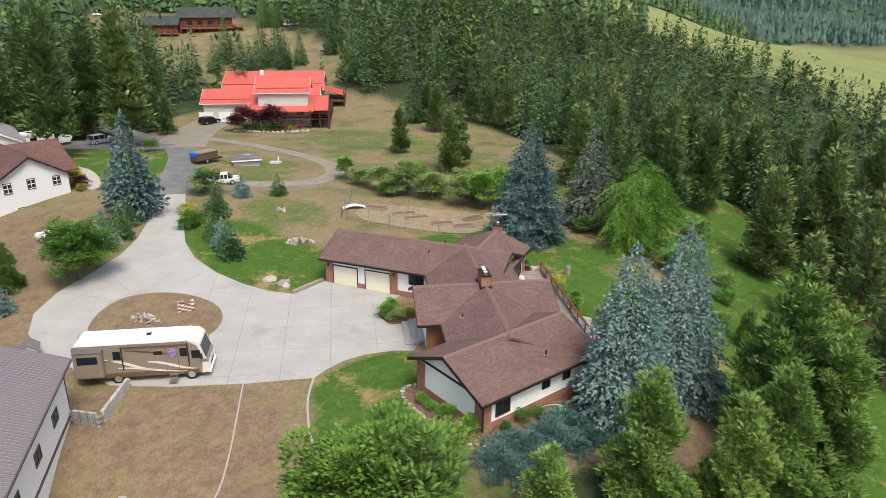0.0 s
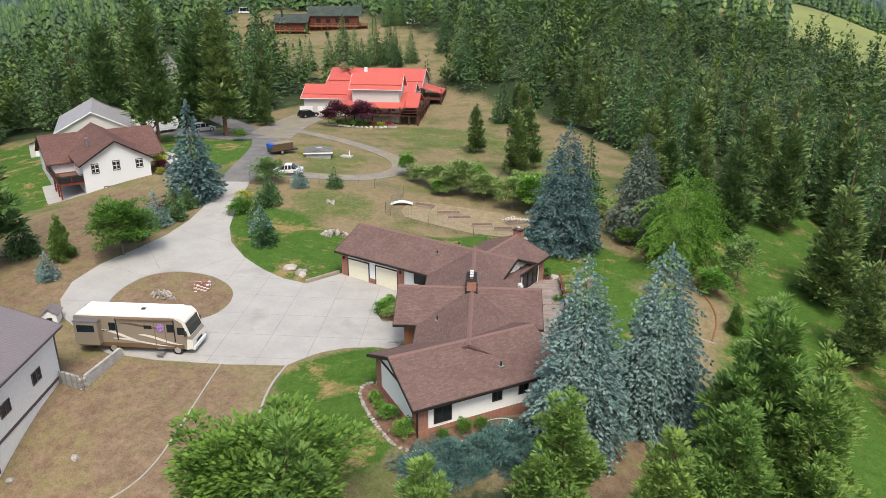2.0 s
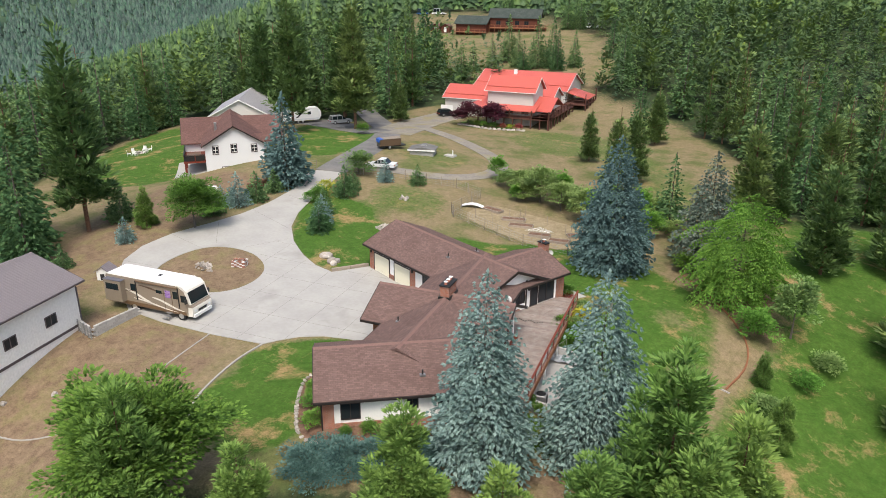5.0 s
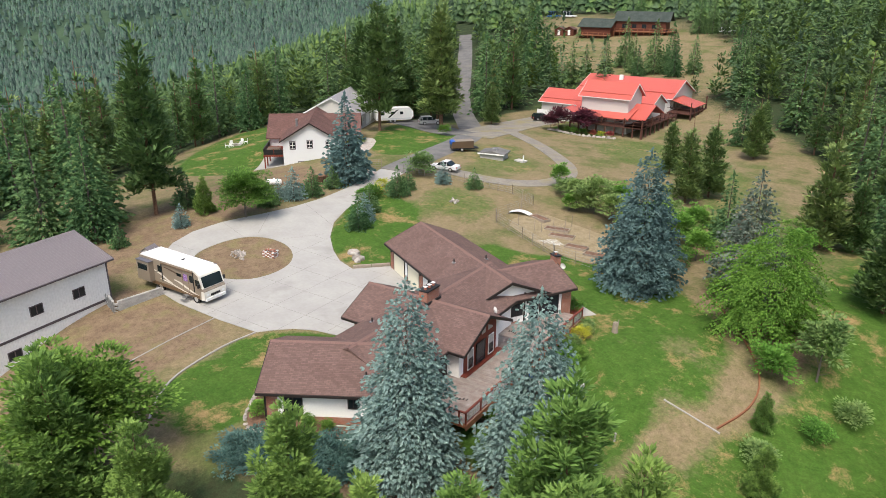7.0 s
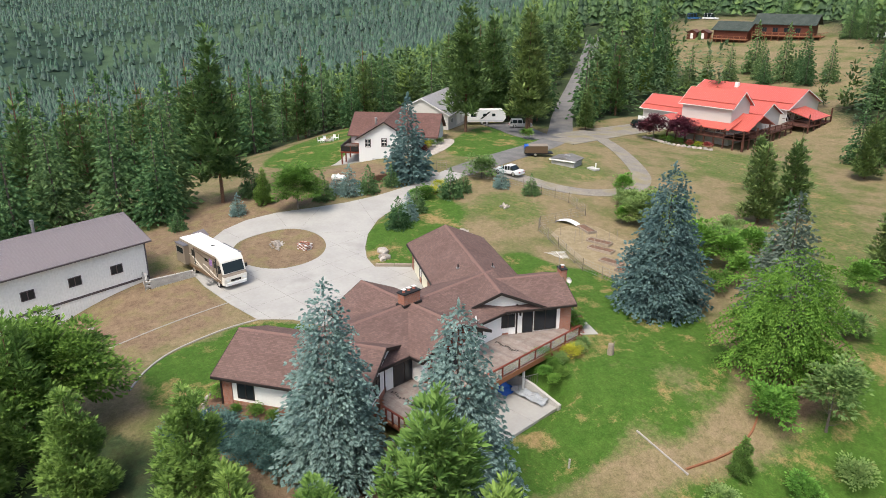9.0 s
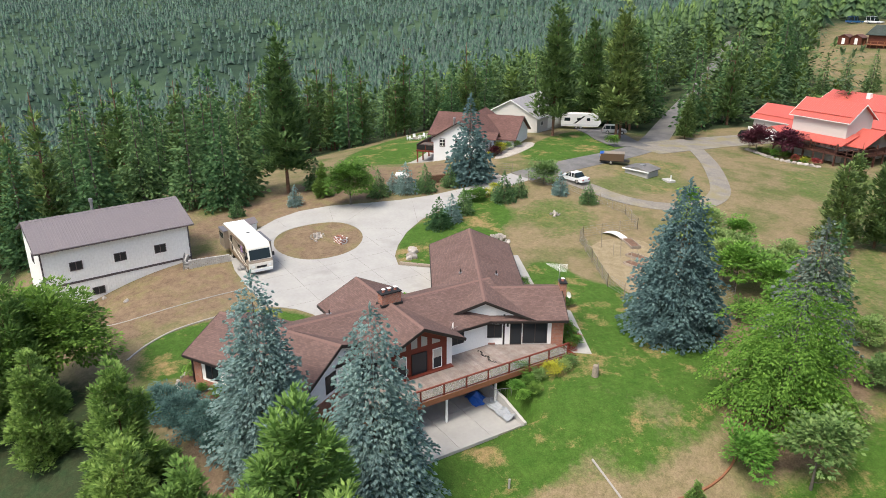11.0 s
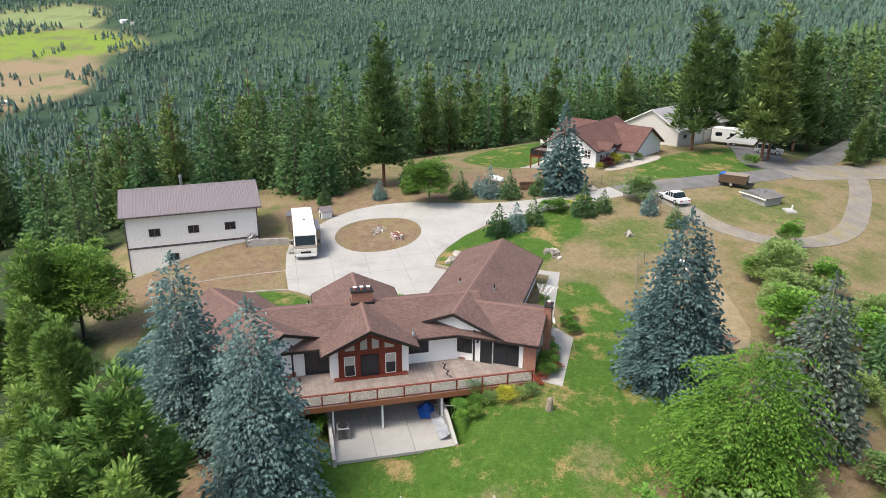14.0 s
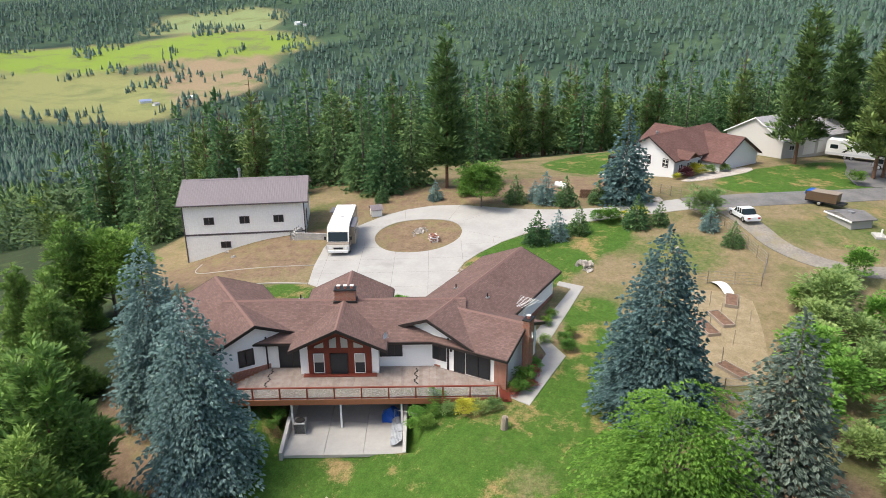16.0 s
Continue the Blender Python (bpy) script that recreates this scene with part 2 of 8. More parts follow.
LIGHT_METAL = ribbed_material("light_grey_metal_roof", (0.33, 0.32, 0.33), 0.3)
STUCCO = material("cream_stucco", (0.87, 0.865, 0.84), 0.9, vary=0.04, scale=1.0, bump=0.2, bump_scale=60)
WHITE_SIDING = ribbed_material("white_metal_siding", (0.87, 0.865, 0.845), 0.25, rough=0.6)
GREY_SIDING = material("pale_blue_grey_siding", (0.68, 0.69, 0.70), 0.75, vary=0.04)
TAN_SIDING = material("pale_grey_siding", (0.55, 0.53, 0.50), 0.8, vary=0.04)
BRICK = brick_material("red_brick", (0.30, 0.105, 0.062), (0.40, 0.15, 0.09), (0.32, 0.26, 0.22))
DARK_TRIM = material("dark_brown_trim", (0.028, 0.022, 0.02), 0.6, vary=0.2)
WHITE_TRIM = material("white_trim", (0.78, 0.78, 0.76), 0.6, vary=0.04)
GARAGE_DOOR = material("cream_garage_door", (0.78, 0.74, 0.58), 0.6, vary=0.03)
REDWOOD = material("red_stained_wood", (0.17, 0.038, 0.022), 0.6, vary=0.25, scale=3)
CEDAR = material("cedar_fascia", (0.24, 0.10, 0.05), 0.7, vary=0.25, scale=3)
DECKING = material("worn_deck_boards", (0.235, 0.185, 0.160), 0.85, vary=0.2, scale=2, other=(0.285, 0.245, 0.220), per_object=0.12, stain=(0.42, 0.40, 0.38), stain_scale=0.7, stain_at=0.62)
LOG = material("dark_red_log", (0.11, 0.035, 0.02), 0.7, vary=0.3, scale=2)
GLASS = glass_material("dark_window_glass")
CURTAIN = material("pale_blind", (0.42, 0.40, 0.36), 0.9, vary=0.06)
CAR_GLASS = glass_material("car_glass", (0.012, 0.02, 0.022))
RUBBER = material("tyre_rubber", (0.02, 0.02, 0.02), 0.85, vary=0.2)
CHROME = material("wheel_alloy", (0.6, 0.6, 0.6), 0.3, 0.9, vary=0.05)
BLACK_METAL = material("black_metal", (0.02, 0.02, 0.02), 0.5, vary=0.2)
GREY_STEEL = material("grey_steel", (0.30, 0.30, 0.30), 0.45, 0.6, vary=0.15)
STONE = material("field_stone", (0.32, 0.28, 0.24), 0.95, vary=0.25, scale=3, other=(0.42, 0.39, 0.36), bump=0.6, per_object=0.25)
BLOCK = material("grey_concrete_block", (0.40, 0.39, 0.37), 0.95, vary=0.12, scale=2, bump=0.3, per_object=0.1)
BARK = material("pine_bark", (0.13, 0.075, 0.05), 0.95, vary=0.35, scale=4, other=(0.19, 0.11, 0.07), bump=0.6)
BARK_GREY = material("grey_bark", (0.14, 0.12, 0.10), 0.95, vary=0.35, scale=4, bump=0.6)
WEATHERED = material("weathered_wood", (0.30, 0.25, 0.20), 0.9, vary=0.3, scale=2, per_object=0.2)
EDGING = material("pale_edging", (0.36, 0.34, 0.31), 0.9, vary=0.15)
NEEDLE_BLUE = leaf_material("blue_spruce_needles", (0.120, 0.200, 0.182), (0.310, 0.435, 0.402), per_object=0.08)
NEEDLE_DEEP = leaf_material("deep_blue_spruce_needles", (0.072, 0.136, 0.130), (0.180, 0.285, 0.272), per_object=0.10)
NEEDLE_PINE = leaf_material("young_pine_needles", (0.075, 0.150, 0.032), (0.230, 0.360, 0.085), per_object=0.12)
NEEDLE_JUNIPER = leaf_material("juniper_needles", (0.036, 0.088, 0.078), (0.12, 0.215, 0.185), per_object=0.1)
NEEDLE_OLD = leaf_material("old_pine_needles", (0.052, 0.105, 0.034), (0.190, 0.280, 0.090), per_object=0.2)
NEEDLE_FIR = leaf_material("fir_needles", (0.052, 0.122, 0.050), (0.185, 0.305, 0.120), per_object=0.22)
NEEDLE_STAND = leaf_material("woodland_fir_needles", (0.034, 0.080, 0.034), (0.130, 0.210, 0.082), per_object=0.3, stand=0.25)
NEEDLE_PINES = leaf_material("woodland_pine_needles", (0.040, 0.082, 0.028), (0.140, 0.210, 0.07), per_object=0.3, stand=0.25)
# the blue of distance haze is put into this base colour
NEEDLE_FAR_HAZE = leaf_material("hazed_distant_fir_needles", (0.036, 0.076, 0.058), (0.105, 0.165, 0.128), per_object=0.3, stand=0.25)
LEAF_GREEN = leaf_material("maple_leaves", (0.05, 0.12, 0.02), (0.155, 0.285, 0.05), per_object=0.15, through_leaf=0.3)
LEAF_LIGHT = leaf_material("light_green_leaves", (0.060, 0.160, 0.024), (0.200, 0.390, 0.068), per_object=0.1, through_leaf=0.3)
LEAF_OLIVE = leaf_material("olive_green_leaves", (0.108, 0.192, 0.054), (0.288, 0.396, 0.132), per_object=0.2, through_leaf=0.3)
LEAF_YELLOW = leaf_material("yellow_green_leaves", (0.20, 0.25, 0.02), (0.50, 0.50, 0.06), through_leaf=0.3)
LEAF_PURPLE = leaf_material("purple_leaves", (0.042, 0.012, 0.019), (0.132, 0.036, 0.054), per_object=0.1)
LEAF_RED = leaf_material("red_leaves", (0.180, 0.036, 0.036), (0.360, 0.084, 0.072))
NEEDLE_BROWN = leaf_material("browned_needles", (0.085, 0.125, 0.095), (0.255, 0.315, 0.255), tip=(0.28, 0.20, 0.13))


# ---- kit of shapes ----
class Shape:
    """Collects faces with their own corners and a UV in metres."""

    def __init__(self):
        self.v, self.f, self.uv = [], [], []

    def face(self, *pts):
        i = len(self.v)
        pts = [Vector(p) for p in pts]
        self.v += [tuple(p) for p in pts]
        self.f.append(tuple(range(i, i + len(pts))))
        nrm = (pts[1] - pts[0]).cross(pts[2] - pts[0])
        if nrm.length < 1e-9:
            nrm = Vector((0, 0, 1))
        nrm.normalize()
        u = Vector((0, 0, 1)).cross(nrm)
        u = u.normalized() if u.length > 0.05 else Vector((1, 0, 0))
        w = nrm.cross(u)
        self.uv += [(p.dot(u), p.dot(w)) for p in pts]
        return self

    def box(self, x0, y0, z0, x1, y1, z1, m=None, bevel=0.0):
        return self.prism([(x0, y0), (x1, y0), (x1, y1), (x0, y1)], z0, z1, m, bevel)

    def prism(self, outline, z0, z1, m=None, bevel=0.0):
        m = m or Matrix()
        n = len(outline)
        if bevel:
            cx, cy = sum(p[0] for p in outline) / n, sum(p[1] for p in outline) / n
            top = []
            for x, y in outline:
                d = math.hypot(x - cx, y - cy) or 1
                top.append((x - (x - cx) / d * bevel * 1.4, y - (y - cy) / d * bevel * 1.4))
            rings = [(outline, z0), (outline, z1 - bevel), (top, z1)]
        else:
            rings = [(outline, z0), (outline, z1)]
        rings = [[m @ Vector((x, y, z)) for x, y in o] for o, z in rings]
        for a, b in zip(rings, rings[1:]):
            for i in range(n):
                j = (i + 1) % n
                self.face(a[i], a[j], b[j], b[i])
        self.face(*rings[-1])
        self.face(*rings[0][::-1])
        return self

    def side(self, profile, y0, y1, m=None):
        """A profile in x and z, drawn out along y."""
        m = m or Matrix()
        a = [m @ Vector((x, y0, z)) for x, z in profile]
        b = [m @ Vector((x, y1, z)) for x, z in profile]
        n = len(profile)
        for i in range(n):
            j = (i + 1) % n
            self.face(a[i], a[j], b[j], b[i])
        self.face(*a[::-1])
        self.face(*b)
        return self

    def tube(self, pts, r0, r1=None, n=6):
        """A round bar along points, tapering."""
        r1 = r0 if r1 is None else r1
        pts = [Vector(p) for p in pts]
        rings = []
        for i, p in enumerate(pts):
            d = (pts[min(i + 1, len(pts) - 1)] - pts[max(i - 1, 0)]).normalized()
            a = d.cross(Vector((0.31, 0.17, 0.93)) if abs(d.z) < 0.9 else Vector((1, 0.1, 0))).normalized()
            b = d.cross(a)
            r = r0 + (r1 - r0) * i / max(len(pts) - 1, 1)
            rings.append([p + (a * math.cos(k * math.tau / n) + b * math.sin(k * math.tau / n)) * r for k in range(n)])
        for a, b in zip(rings, rings[1:]):
            for i in range(n):
                j = (i + 1) % n
                self.face(a[i], a[j], b[j], b[i])
        self.face(*rings[0][::-1])
        self.face(*rings[-1])
        return self

    def mesh(self, name, mat):
        me = bpy.data.meshes.new(name)
        me.from_pydata(self.v, [], self.f)
        layer = me.uv_layers.new(name="UVMap")
        layer.data.foreach_set("uv", np.array(self.uv, dtype=np.float32).ravel())
        b = bmesh.new()
        b.from_mesh(me)
        bmesh.ops.remove_doubles(b, verts=b.verts, dist=0.0005)
        bmesh.ops.recalc_face_normals(b, faces=b.faces)
        b.to_mesh(me)
        b.free()
        me.materials.append(mat)
        return me


def thing(name, m=None, label="", category="", group="", kind=""):
    """An Empty that carries the parts of a thing."""
    ob = new(name)
    ob.matrix_world = m or Matrix()
    ob.empty_display_size = 0.3
    return tagged(ob, label, category, group, kind)


def part(name, shape, mat, parent, label=""):
    ob = new(name, shape.mesh(name, mat) if isinstance(shape, Shape) else shape)
    ob.parent = parent
    return tagged(ob, label)


def solid(name, shape, mat, label="", category="", group="", kind="", m=None):
    """A thing of one mesh."""
    ob = new(name, shape.mesh(name, mat))
    ob.matrix_world = m or Matrix()
    return tagged(ob, label, category, group, kind)


def place(x, y, turn=0, dz=0.0):
    return pose(x, y, ground_at(x, y) + dz, 0, 0, turn)


def raw_mesh(name, verts, faces, mat, smooth=False):
    me = bpy.data.meshes.new(name)
    verts, faces = np.asarray(verts, np.float32), np.asarray(faces, np.int32)
    k = faces.shape[1]
    me.vertices.add(len(verts))
    me.vertices.foreach_set("co", verts.ravel())
    me.loops.add(faces.size)
    me.loops.foreach_set("vertex_index", faces.ravel())
    me.polygons.add(len(faces))
    me.polygons.foreach_set("loop_start", np.arange(0, faces.size, k, dtype=np.int32))
    me.update(calc_edges=True)
    me.validate()
    me.materials.append(mat)
    return me


# ---- ground: one sheet to the horizon, with lawn, dry grass, bare earth and woodland floor ----
LAWN_DRIVE = round_off([(-34, 82), (-31, 74), (-28, 70), (-25, 67), (-21, 63), (-13, 61), (-10, 68), (-12, 75), (-20, 77), (-27, 80)])
LAWN_SOUTH = round_off([(-7.7, 46.5), (-4, 51), (1, 52), (5, 44), (4, 35), (-3, 34), (-6, 38), (-7.6, 43)], 1)
LAWN_EAST = round_off([(-9, 73), (-10, 79), (-3, 78), (3, 86), (11, 84), (22, 77), (25, 70), (22, 58), (21, 50), (15, 47), (12, 56), (9, 70), (2, 74)])
LAWN_WEST = round_off([(-58, 72), (-62, 88), (-76, 104), (-92, 112), (-108, 104), (-98, 86), (-80, 72), (-66, 64)])
LAWN_FRONT = round_off([(-46.4, 89.6), (-58.0, 98.4), (-72.0, 113.8), (-71.2, 119.2), (-56.5, 118.8), (-50.1, 118.7), (-44.6, 111.2), (-42.2, 99.0)])
LAWN_RED = round_off([(-52, 142), (-46, 136), (-38, 138), (-36, 144), (-46, 147)])
ROUGH = round_off([(23, 44), (32, 36), (52, 66), (56, 92), (46, 114), (26, 112), (21, 98), (29, 80), (27.5, 70), (23, 58)])
MEADOWS = [round_off([(24, 36), (34, 34), (50, 70), (52, 90), (44, 112), (20, 112), (8, 120), (-6, 138), (-20, 150), (-14, 130), (4, 104), (16, 96), (28, 80)]), round_off([(-32, 112), (-24, 108), (-24, 100), (-36, 98), (-44, 112), (-38, 120)]), round_off([(-36, 130), (-20, 122), (-6, 124), (-20, 150), (-32, 146)]), round_off([(-30, 90), (-18, 92), (-14, 84), (-14, 76), (-28, 80)])]
CLEARINGS = [
    round_off([(20, 42), (34, 40), (44, 70), (48, 84), (44, 104), (30, 110), (14, 102), (24, 80)]),
    round_off([(-62, 30), (-22, 14), (-8, 24), (8, 36), (22, 42), (34, 58), (32, 84), (22, 110), (14, 134), (0, 154), (-16, 172), (-42, 186), (-60, 168), (-72, 150), (-60, 128), (-80, 122), (-112, 112), (-104, 84), (-74, 56)]),
    round_off([(-42, 186), (-34, 200), (-46, 228), (-66, 254), (-92, 276), (-130, 292), (-166, 310), (-188, 296), (-150, 256), (-118, 212), (-78, 190), (-60, 176)]),
]
ISLAND = round_off([(-22, 49), (-26, 48.8), (-29, 50.5), (-30, 54), (-29.5, 57.5), (-27, 59.4), (-23.5, 59.7), (-20, 58), (-18.3, 55), (-18.5, 51.5)], 2)
EARTH = [round_off([(-27, 42.5), (-19, 43.4), (-9.5, 45), (-8.6, 40), (-7.2, 36), (-4.5, 33), (-8, 27), (-16, 22), (-22, 36)]), round_off([(-50, 58), (-42, 46), (-36, 38), (-28, 40), (-33, 50), (-36, 58), (-38, 70), (-42, 80), (-58, 80)]), round_off([(10, 38), (24, 40), (24, 54), (18, 50), (13, 47)]), round_off([(12, 92), (22, 78), (27, 74), (30, 82), (20, 96)])]
SCORCHED = [(18.8, 72.6, 3.0), (14.5, 69.7, 1.6), (11.0, 72.8, 1.3), (18.5, 59.9, 1.2), (16.2, 63.1, 1.3), (15.4, 67.0, 1.0), (21.5, 66.0, 2.2), (-14.0, 74.5, 2.4), (-18.5, 77.5, 2.6), (24.5, 71.5, 2.4), (23.5, 62.0, 2.4), (12.0, 75.5, 1.2), (-5.5, 42.0, 1.5), (-1.0, 36.0, 1.6), (-2.5, 44.5, 1.0)]
FIELDS = [[(30, 345), (62, 290), (84, 240), (120, 208), (330, 400), (700, 640), (520, 900), (120, 560), (40, 420)],
          [(-1663, -1410), (-1560, -1640), (-1800, -1770), (-2020, -1560), (-2070, -1433), (-2364, -1325), (-2403, -1088), (-2242, -838), (-2141, -838), (-2008, -1002), (-1896, -1210), (-1754, -1276)],
          [(-2178, -1506), (-2605, -1645), (-2828, -1377), (-2731, -1164), (-2424, -1098), (-2390, -1340)],
          [(-1712, -1115), (-1896, -1205), (-2008, -1000), (-2060, -925), (-1765, -801), (-1576, -773), (-1420, -860), (-1567, -1008)],
          [(-1180, -1020), (-1140, -1250), (-1380, -1480), (-1560, -1640), (-1663, -1410), (-1754, -1276), (-1712, -1115), (-1567, -1008), (-1420, -860), (-1300, -830)]]
# how green and how pale each field is
CROPS = [(0.6, 0.3), (1.0, 0.0), (0.3, 1.0), (0.0, 0.0), (0.45, 0.15)]


def ground_sheet():
    gx, gy = np.meshgrid(XS, YS)
    x, y = gx.ravel(), gy.ravel()
    z = height(x, y)
    cut = inside([(6.5, 50.6), (18.3, 53.6), (15.6, 64.4), (4.2, 61.2)], x, y)
    z = np.where(cut, np.minimum(z, -2.4), z)
    nx, ny = len(XS), len(YS)
    i = (np.arange(ny - 1)[:, None] * nx + np.arange(nx - 1)).ravel()
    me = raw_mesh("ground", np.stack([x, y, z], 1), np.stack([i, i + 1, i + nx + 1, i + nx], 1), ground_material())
    zone = np.zeros((len(x), 4), np.float32)
    zone[:, 3] = 1
    for lawn in (LAWN_DRIVE, LAWN_SOUTH, LAWN_EAST, LAWN_WEST, LAWN_FRONT, LAWN_RED):
        zone[inside(lawn, x, y), 0] = 1
    for meadow in MEADOWS:
        zone[inside(meadow, x, y), 0] = 0.5
    zone[inside(ROUGH, x, y), 0] = 0.72
    # worn, scorched places on the lawn
    for px, py, size in SCORCHED:
        zone[:, 0] -= 0.66 * np.exp(-((x - px) ** 2 + (y - py) ** 2) / size ** 2)
    zone[:, 0] = np.clip(zone[:, 0], 0, 1)
    for patch in EARTH + [ISLAND]:
        zone[inside(patch, x, y), 1] = 1
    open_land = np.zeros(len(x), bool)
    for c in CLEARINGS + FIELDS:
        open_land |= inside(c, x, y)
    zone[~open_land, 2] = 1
    crop = np.zeros((len(x), 4), np.float32)
    for c, (green, pale) in zip(FIELDS, CROPS):
        zone[inside(c, x, y), 3] = 0
        crop[inside(c, x, y)] = (green, pale, 0, 1)
    me.color_attributes.new("crop", "FLOAT_COLOR", "POINT").data.foreach_set("color", crop.ravel())
    grid = zone.reshape(ny, nx, 4)
    for _ in range(3):
        pad = np.pad(grid, ((1, 1), (1, 1), (0, 0)), mode="edge")
        grid = sum(pad[a:a + ny, b:b + nx] for a in range(3) for b in range(3)) / 9.0
    zone = np.ascontiguousarray(grid, dtype=np.float32)
    layer = me.color_attributes.new("zone", "FLOAT_COLOR", "POINT")
    layer.data.foreach_set("color", zone.ravel())
    me.polygons.foreach_set("use_smooth", np.ones(len(me.polygons), bool))
    return tagged(new("ground", me), "hilltop ground with lawn, dry grass and bare earth", "ground", kind="structure")


def ground_material():
    m = bpy.data.materials.new("grass_and_earth")
    m.use_nodes = True
    n, l = m.node_tree.nodes, m.node_tree.links
    p = n["Principled BSDF"]
    p.inputs["Roughness"].default_value, p.inputs["Specular IOR Level"].default_value = 0.95, 0.1
    at = n.new("ShaderNodeTexCoord").outputs["Object"]
    zone = n.new("ShaderNodeVertexColor")
    zone.layer_name = "zone"
    split = n.new("ShaderNodeSeparateColor")
    l.new(zone.outputs["Color"], split.inputs[0])

    def tex(s, detail=5.0, rough=0.6):
        t = n.new("ShaderNodeTexNoise")
        t.inputs["Scale"].default_value, t.inputs["Detail"].default_value, t.inputs["Roughness"].default_value = s, detail, rough
        l.new(at, t.inputs["Vector"])
        return t.outputs["Fac"]

    def mix(fac, a, b, kind="MIX"):
        x = n.new("ShaderNodeMix")
        x.data_type, x.blend_type = "RGBA", kind
        for socket, v in ((x.inputs[0], fac), (x.inputs[6], a), (x.inputs[7], b)):
            if isinstance(v, bpy.types.NodeSocket):
                l.new(v, socket)
            elif isinstance(v, float):
                socket.default_value = v
            else:
                socket.default_value = (*v, 1)
        return x.outputs[2]

    def ramp(v, lo, hi, a=0.0, b=1.0):
        r = n.new("ShaderNodeMapRange")
        r.inputs[1].default_value, r.inputs[2].default_value, r.inputs[3].default_value, r.inputs[4].default_value = lo, hi, a, b
        l.new(v, r.inputs[0])
        return r.outputs[0]

    def sums(a, b, w):
        q = n.new("ShaderNodeMath")
        q.operation = "MULTIPLY_ADD"
        l.new(b, q.inputs[0])
        q.inputs[1].default_value = w
        l.new(a, q.inputs[2])
        return q.outputs[0]

    fine, mid, broad = tex(9.0, 3.0), tex(0.9), tex(0.16)
    dry = mix(ramp(mid, 0.35, 0.65), (0.235, 0.180, 0.108), (0.185, 0.155, 0.080))
    dry = mix(ramp(broad, 0.46, 0.66), dry, (0.105, 0.125, 0.042))
    crop = n.new("ShaderNodeVertexColor")
    crop.layer_name = "crop"
    kind = n.new("ShaderNodeSeparateColor")
    l.new(crop.outputs["Color"], kind.inputs[0])
    field = mix(kind.outputs[0], (0.26, 0.20, 0.125), (0.185, 0.26, 0.045))
    field = mix(kind.outputs[1], field, (0.205, 0.25, 0.11))
    field = mix(ramp(tex(0.012, 5.0), 0.5, 0.68), field, (0.15, 0.17, 0.07))
    dry = mix(zone.outputs["Alpha"], field, dry)
    lawn = mix(ramp(mid, 0.3, 0.7), (0.046, 0.104, 0.016), (0.072, 0.132, 0.024))
    lawn = mix(ramp(sums(tex(0.21, 6.0, 0.72), fine, 0.12), 0.585, 0.70), lawn, (0.27, 0.195, 0.09))
    earth = mix(ramp(mid, 0.35, 0.65), (0.165, 0.115, 0.076), (0.225, 0.163, 0.104))
    earth = mix(ramp(tex(0.5), 0.5, 0.65), earth, (0.20, 0.165, 0.085))
    # woodland floor, its colour darkened to carry the shade under the trees
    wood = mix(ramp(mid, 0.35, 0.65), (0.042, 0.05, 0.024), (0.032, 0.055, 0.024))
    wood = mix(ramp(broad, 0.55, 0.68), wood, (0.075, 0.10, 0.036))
    # a closed canopy far down the slopes, shade between its trees put into the colour
    reach = n.new("ShaderNodeVectorMath")
    reach.operation = "LENGTH"
    l.new(at, reach.inputs[0])
    wood = mix(ramp(reach.outputs["Value"], 250.0, 700.0), wood, mix(ramp(tex(0.006, 5.0), 0.4, 0.62), (0.022, 0.042, 0.030), (0.06, 0.10, 0.055)))
    edge = tex(1.6, 6.0, 0.7)
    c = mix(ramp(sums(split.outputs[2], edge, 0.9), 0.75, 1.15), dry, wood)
    c = mix(ramp(sums(split.outputs[1], edge, 0.9), 0.75, 1.15), c, earth)
    c = mix(ramp(sums(split.outputs[0], edge, 0.5), 0.62, 0.86), c, lawn)
    c = mix(1.0, c, mix(ramp(fine, 0.2, 0.8), (0.68,) * 3, (1.32,) * 3), "MULTIPLY")
    c = mix(1.0, c, mix(ramp(tex(2.6, 4.0, 0.7), 0.3, 0.7), (0.8,) * 3, (1.2,) * 3), "MULTIPLY")
    l.new(c, p.inputs["Base Color"])
    b = n.new("ShaderNodeBump")
    b.inputs["Strength"].default_value, b.inputs["Distance"].default_value = 0.5, 0.08
    l.new(fine, b.inputs["Height"])
    l.new(b.outputs["Normal"], p.inputs["Normal"])
    return m


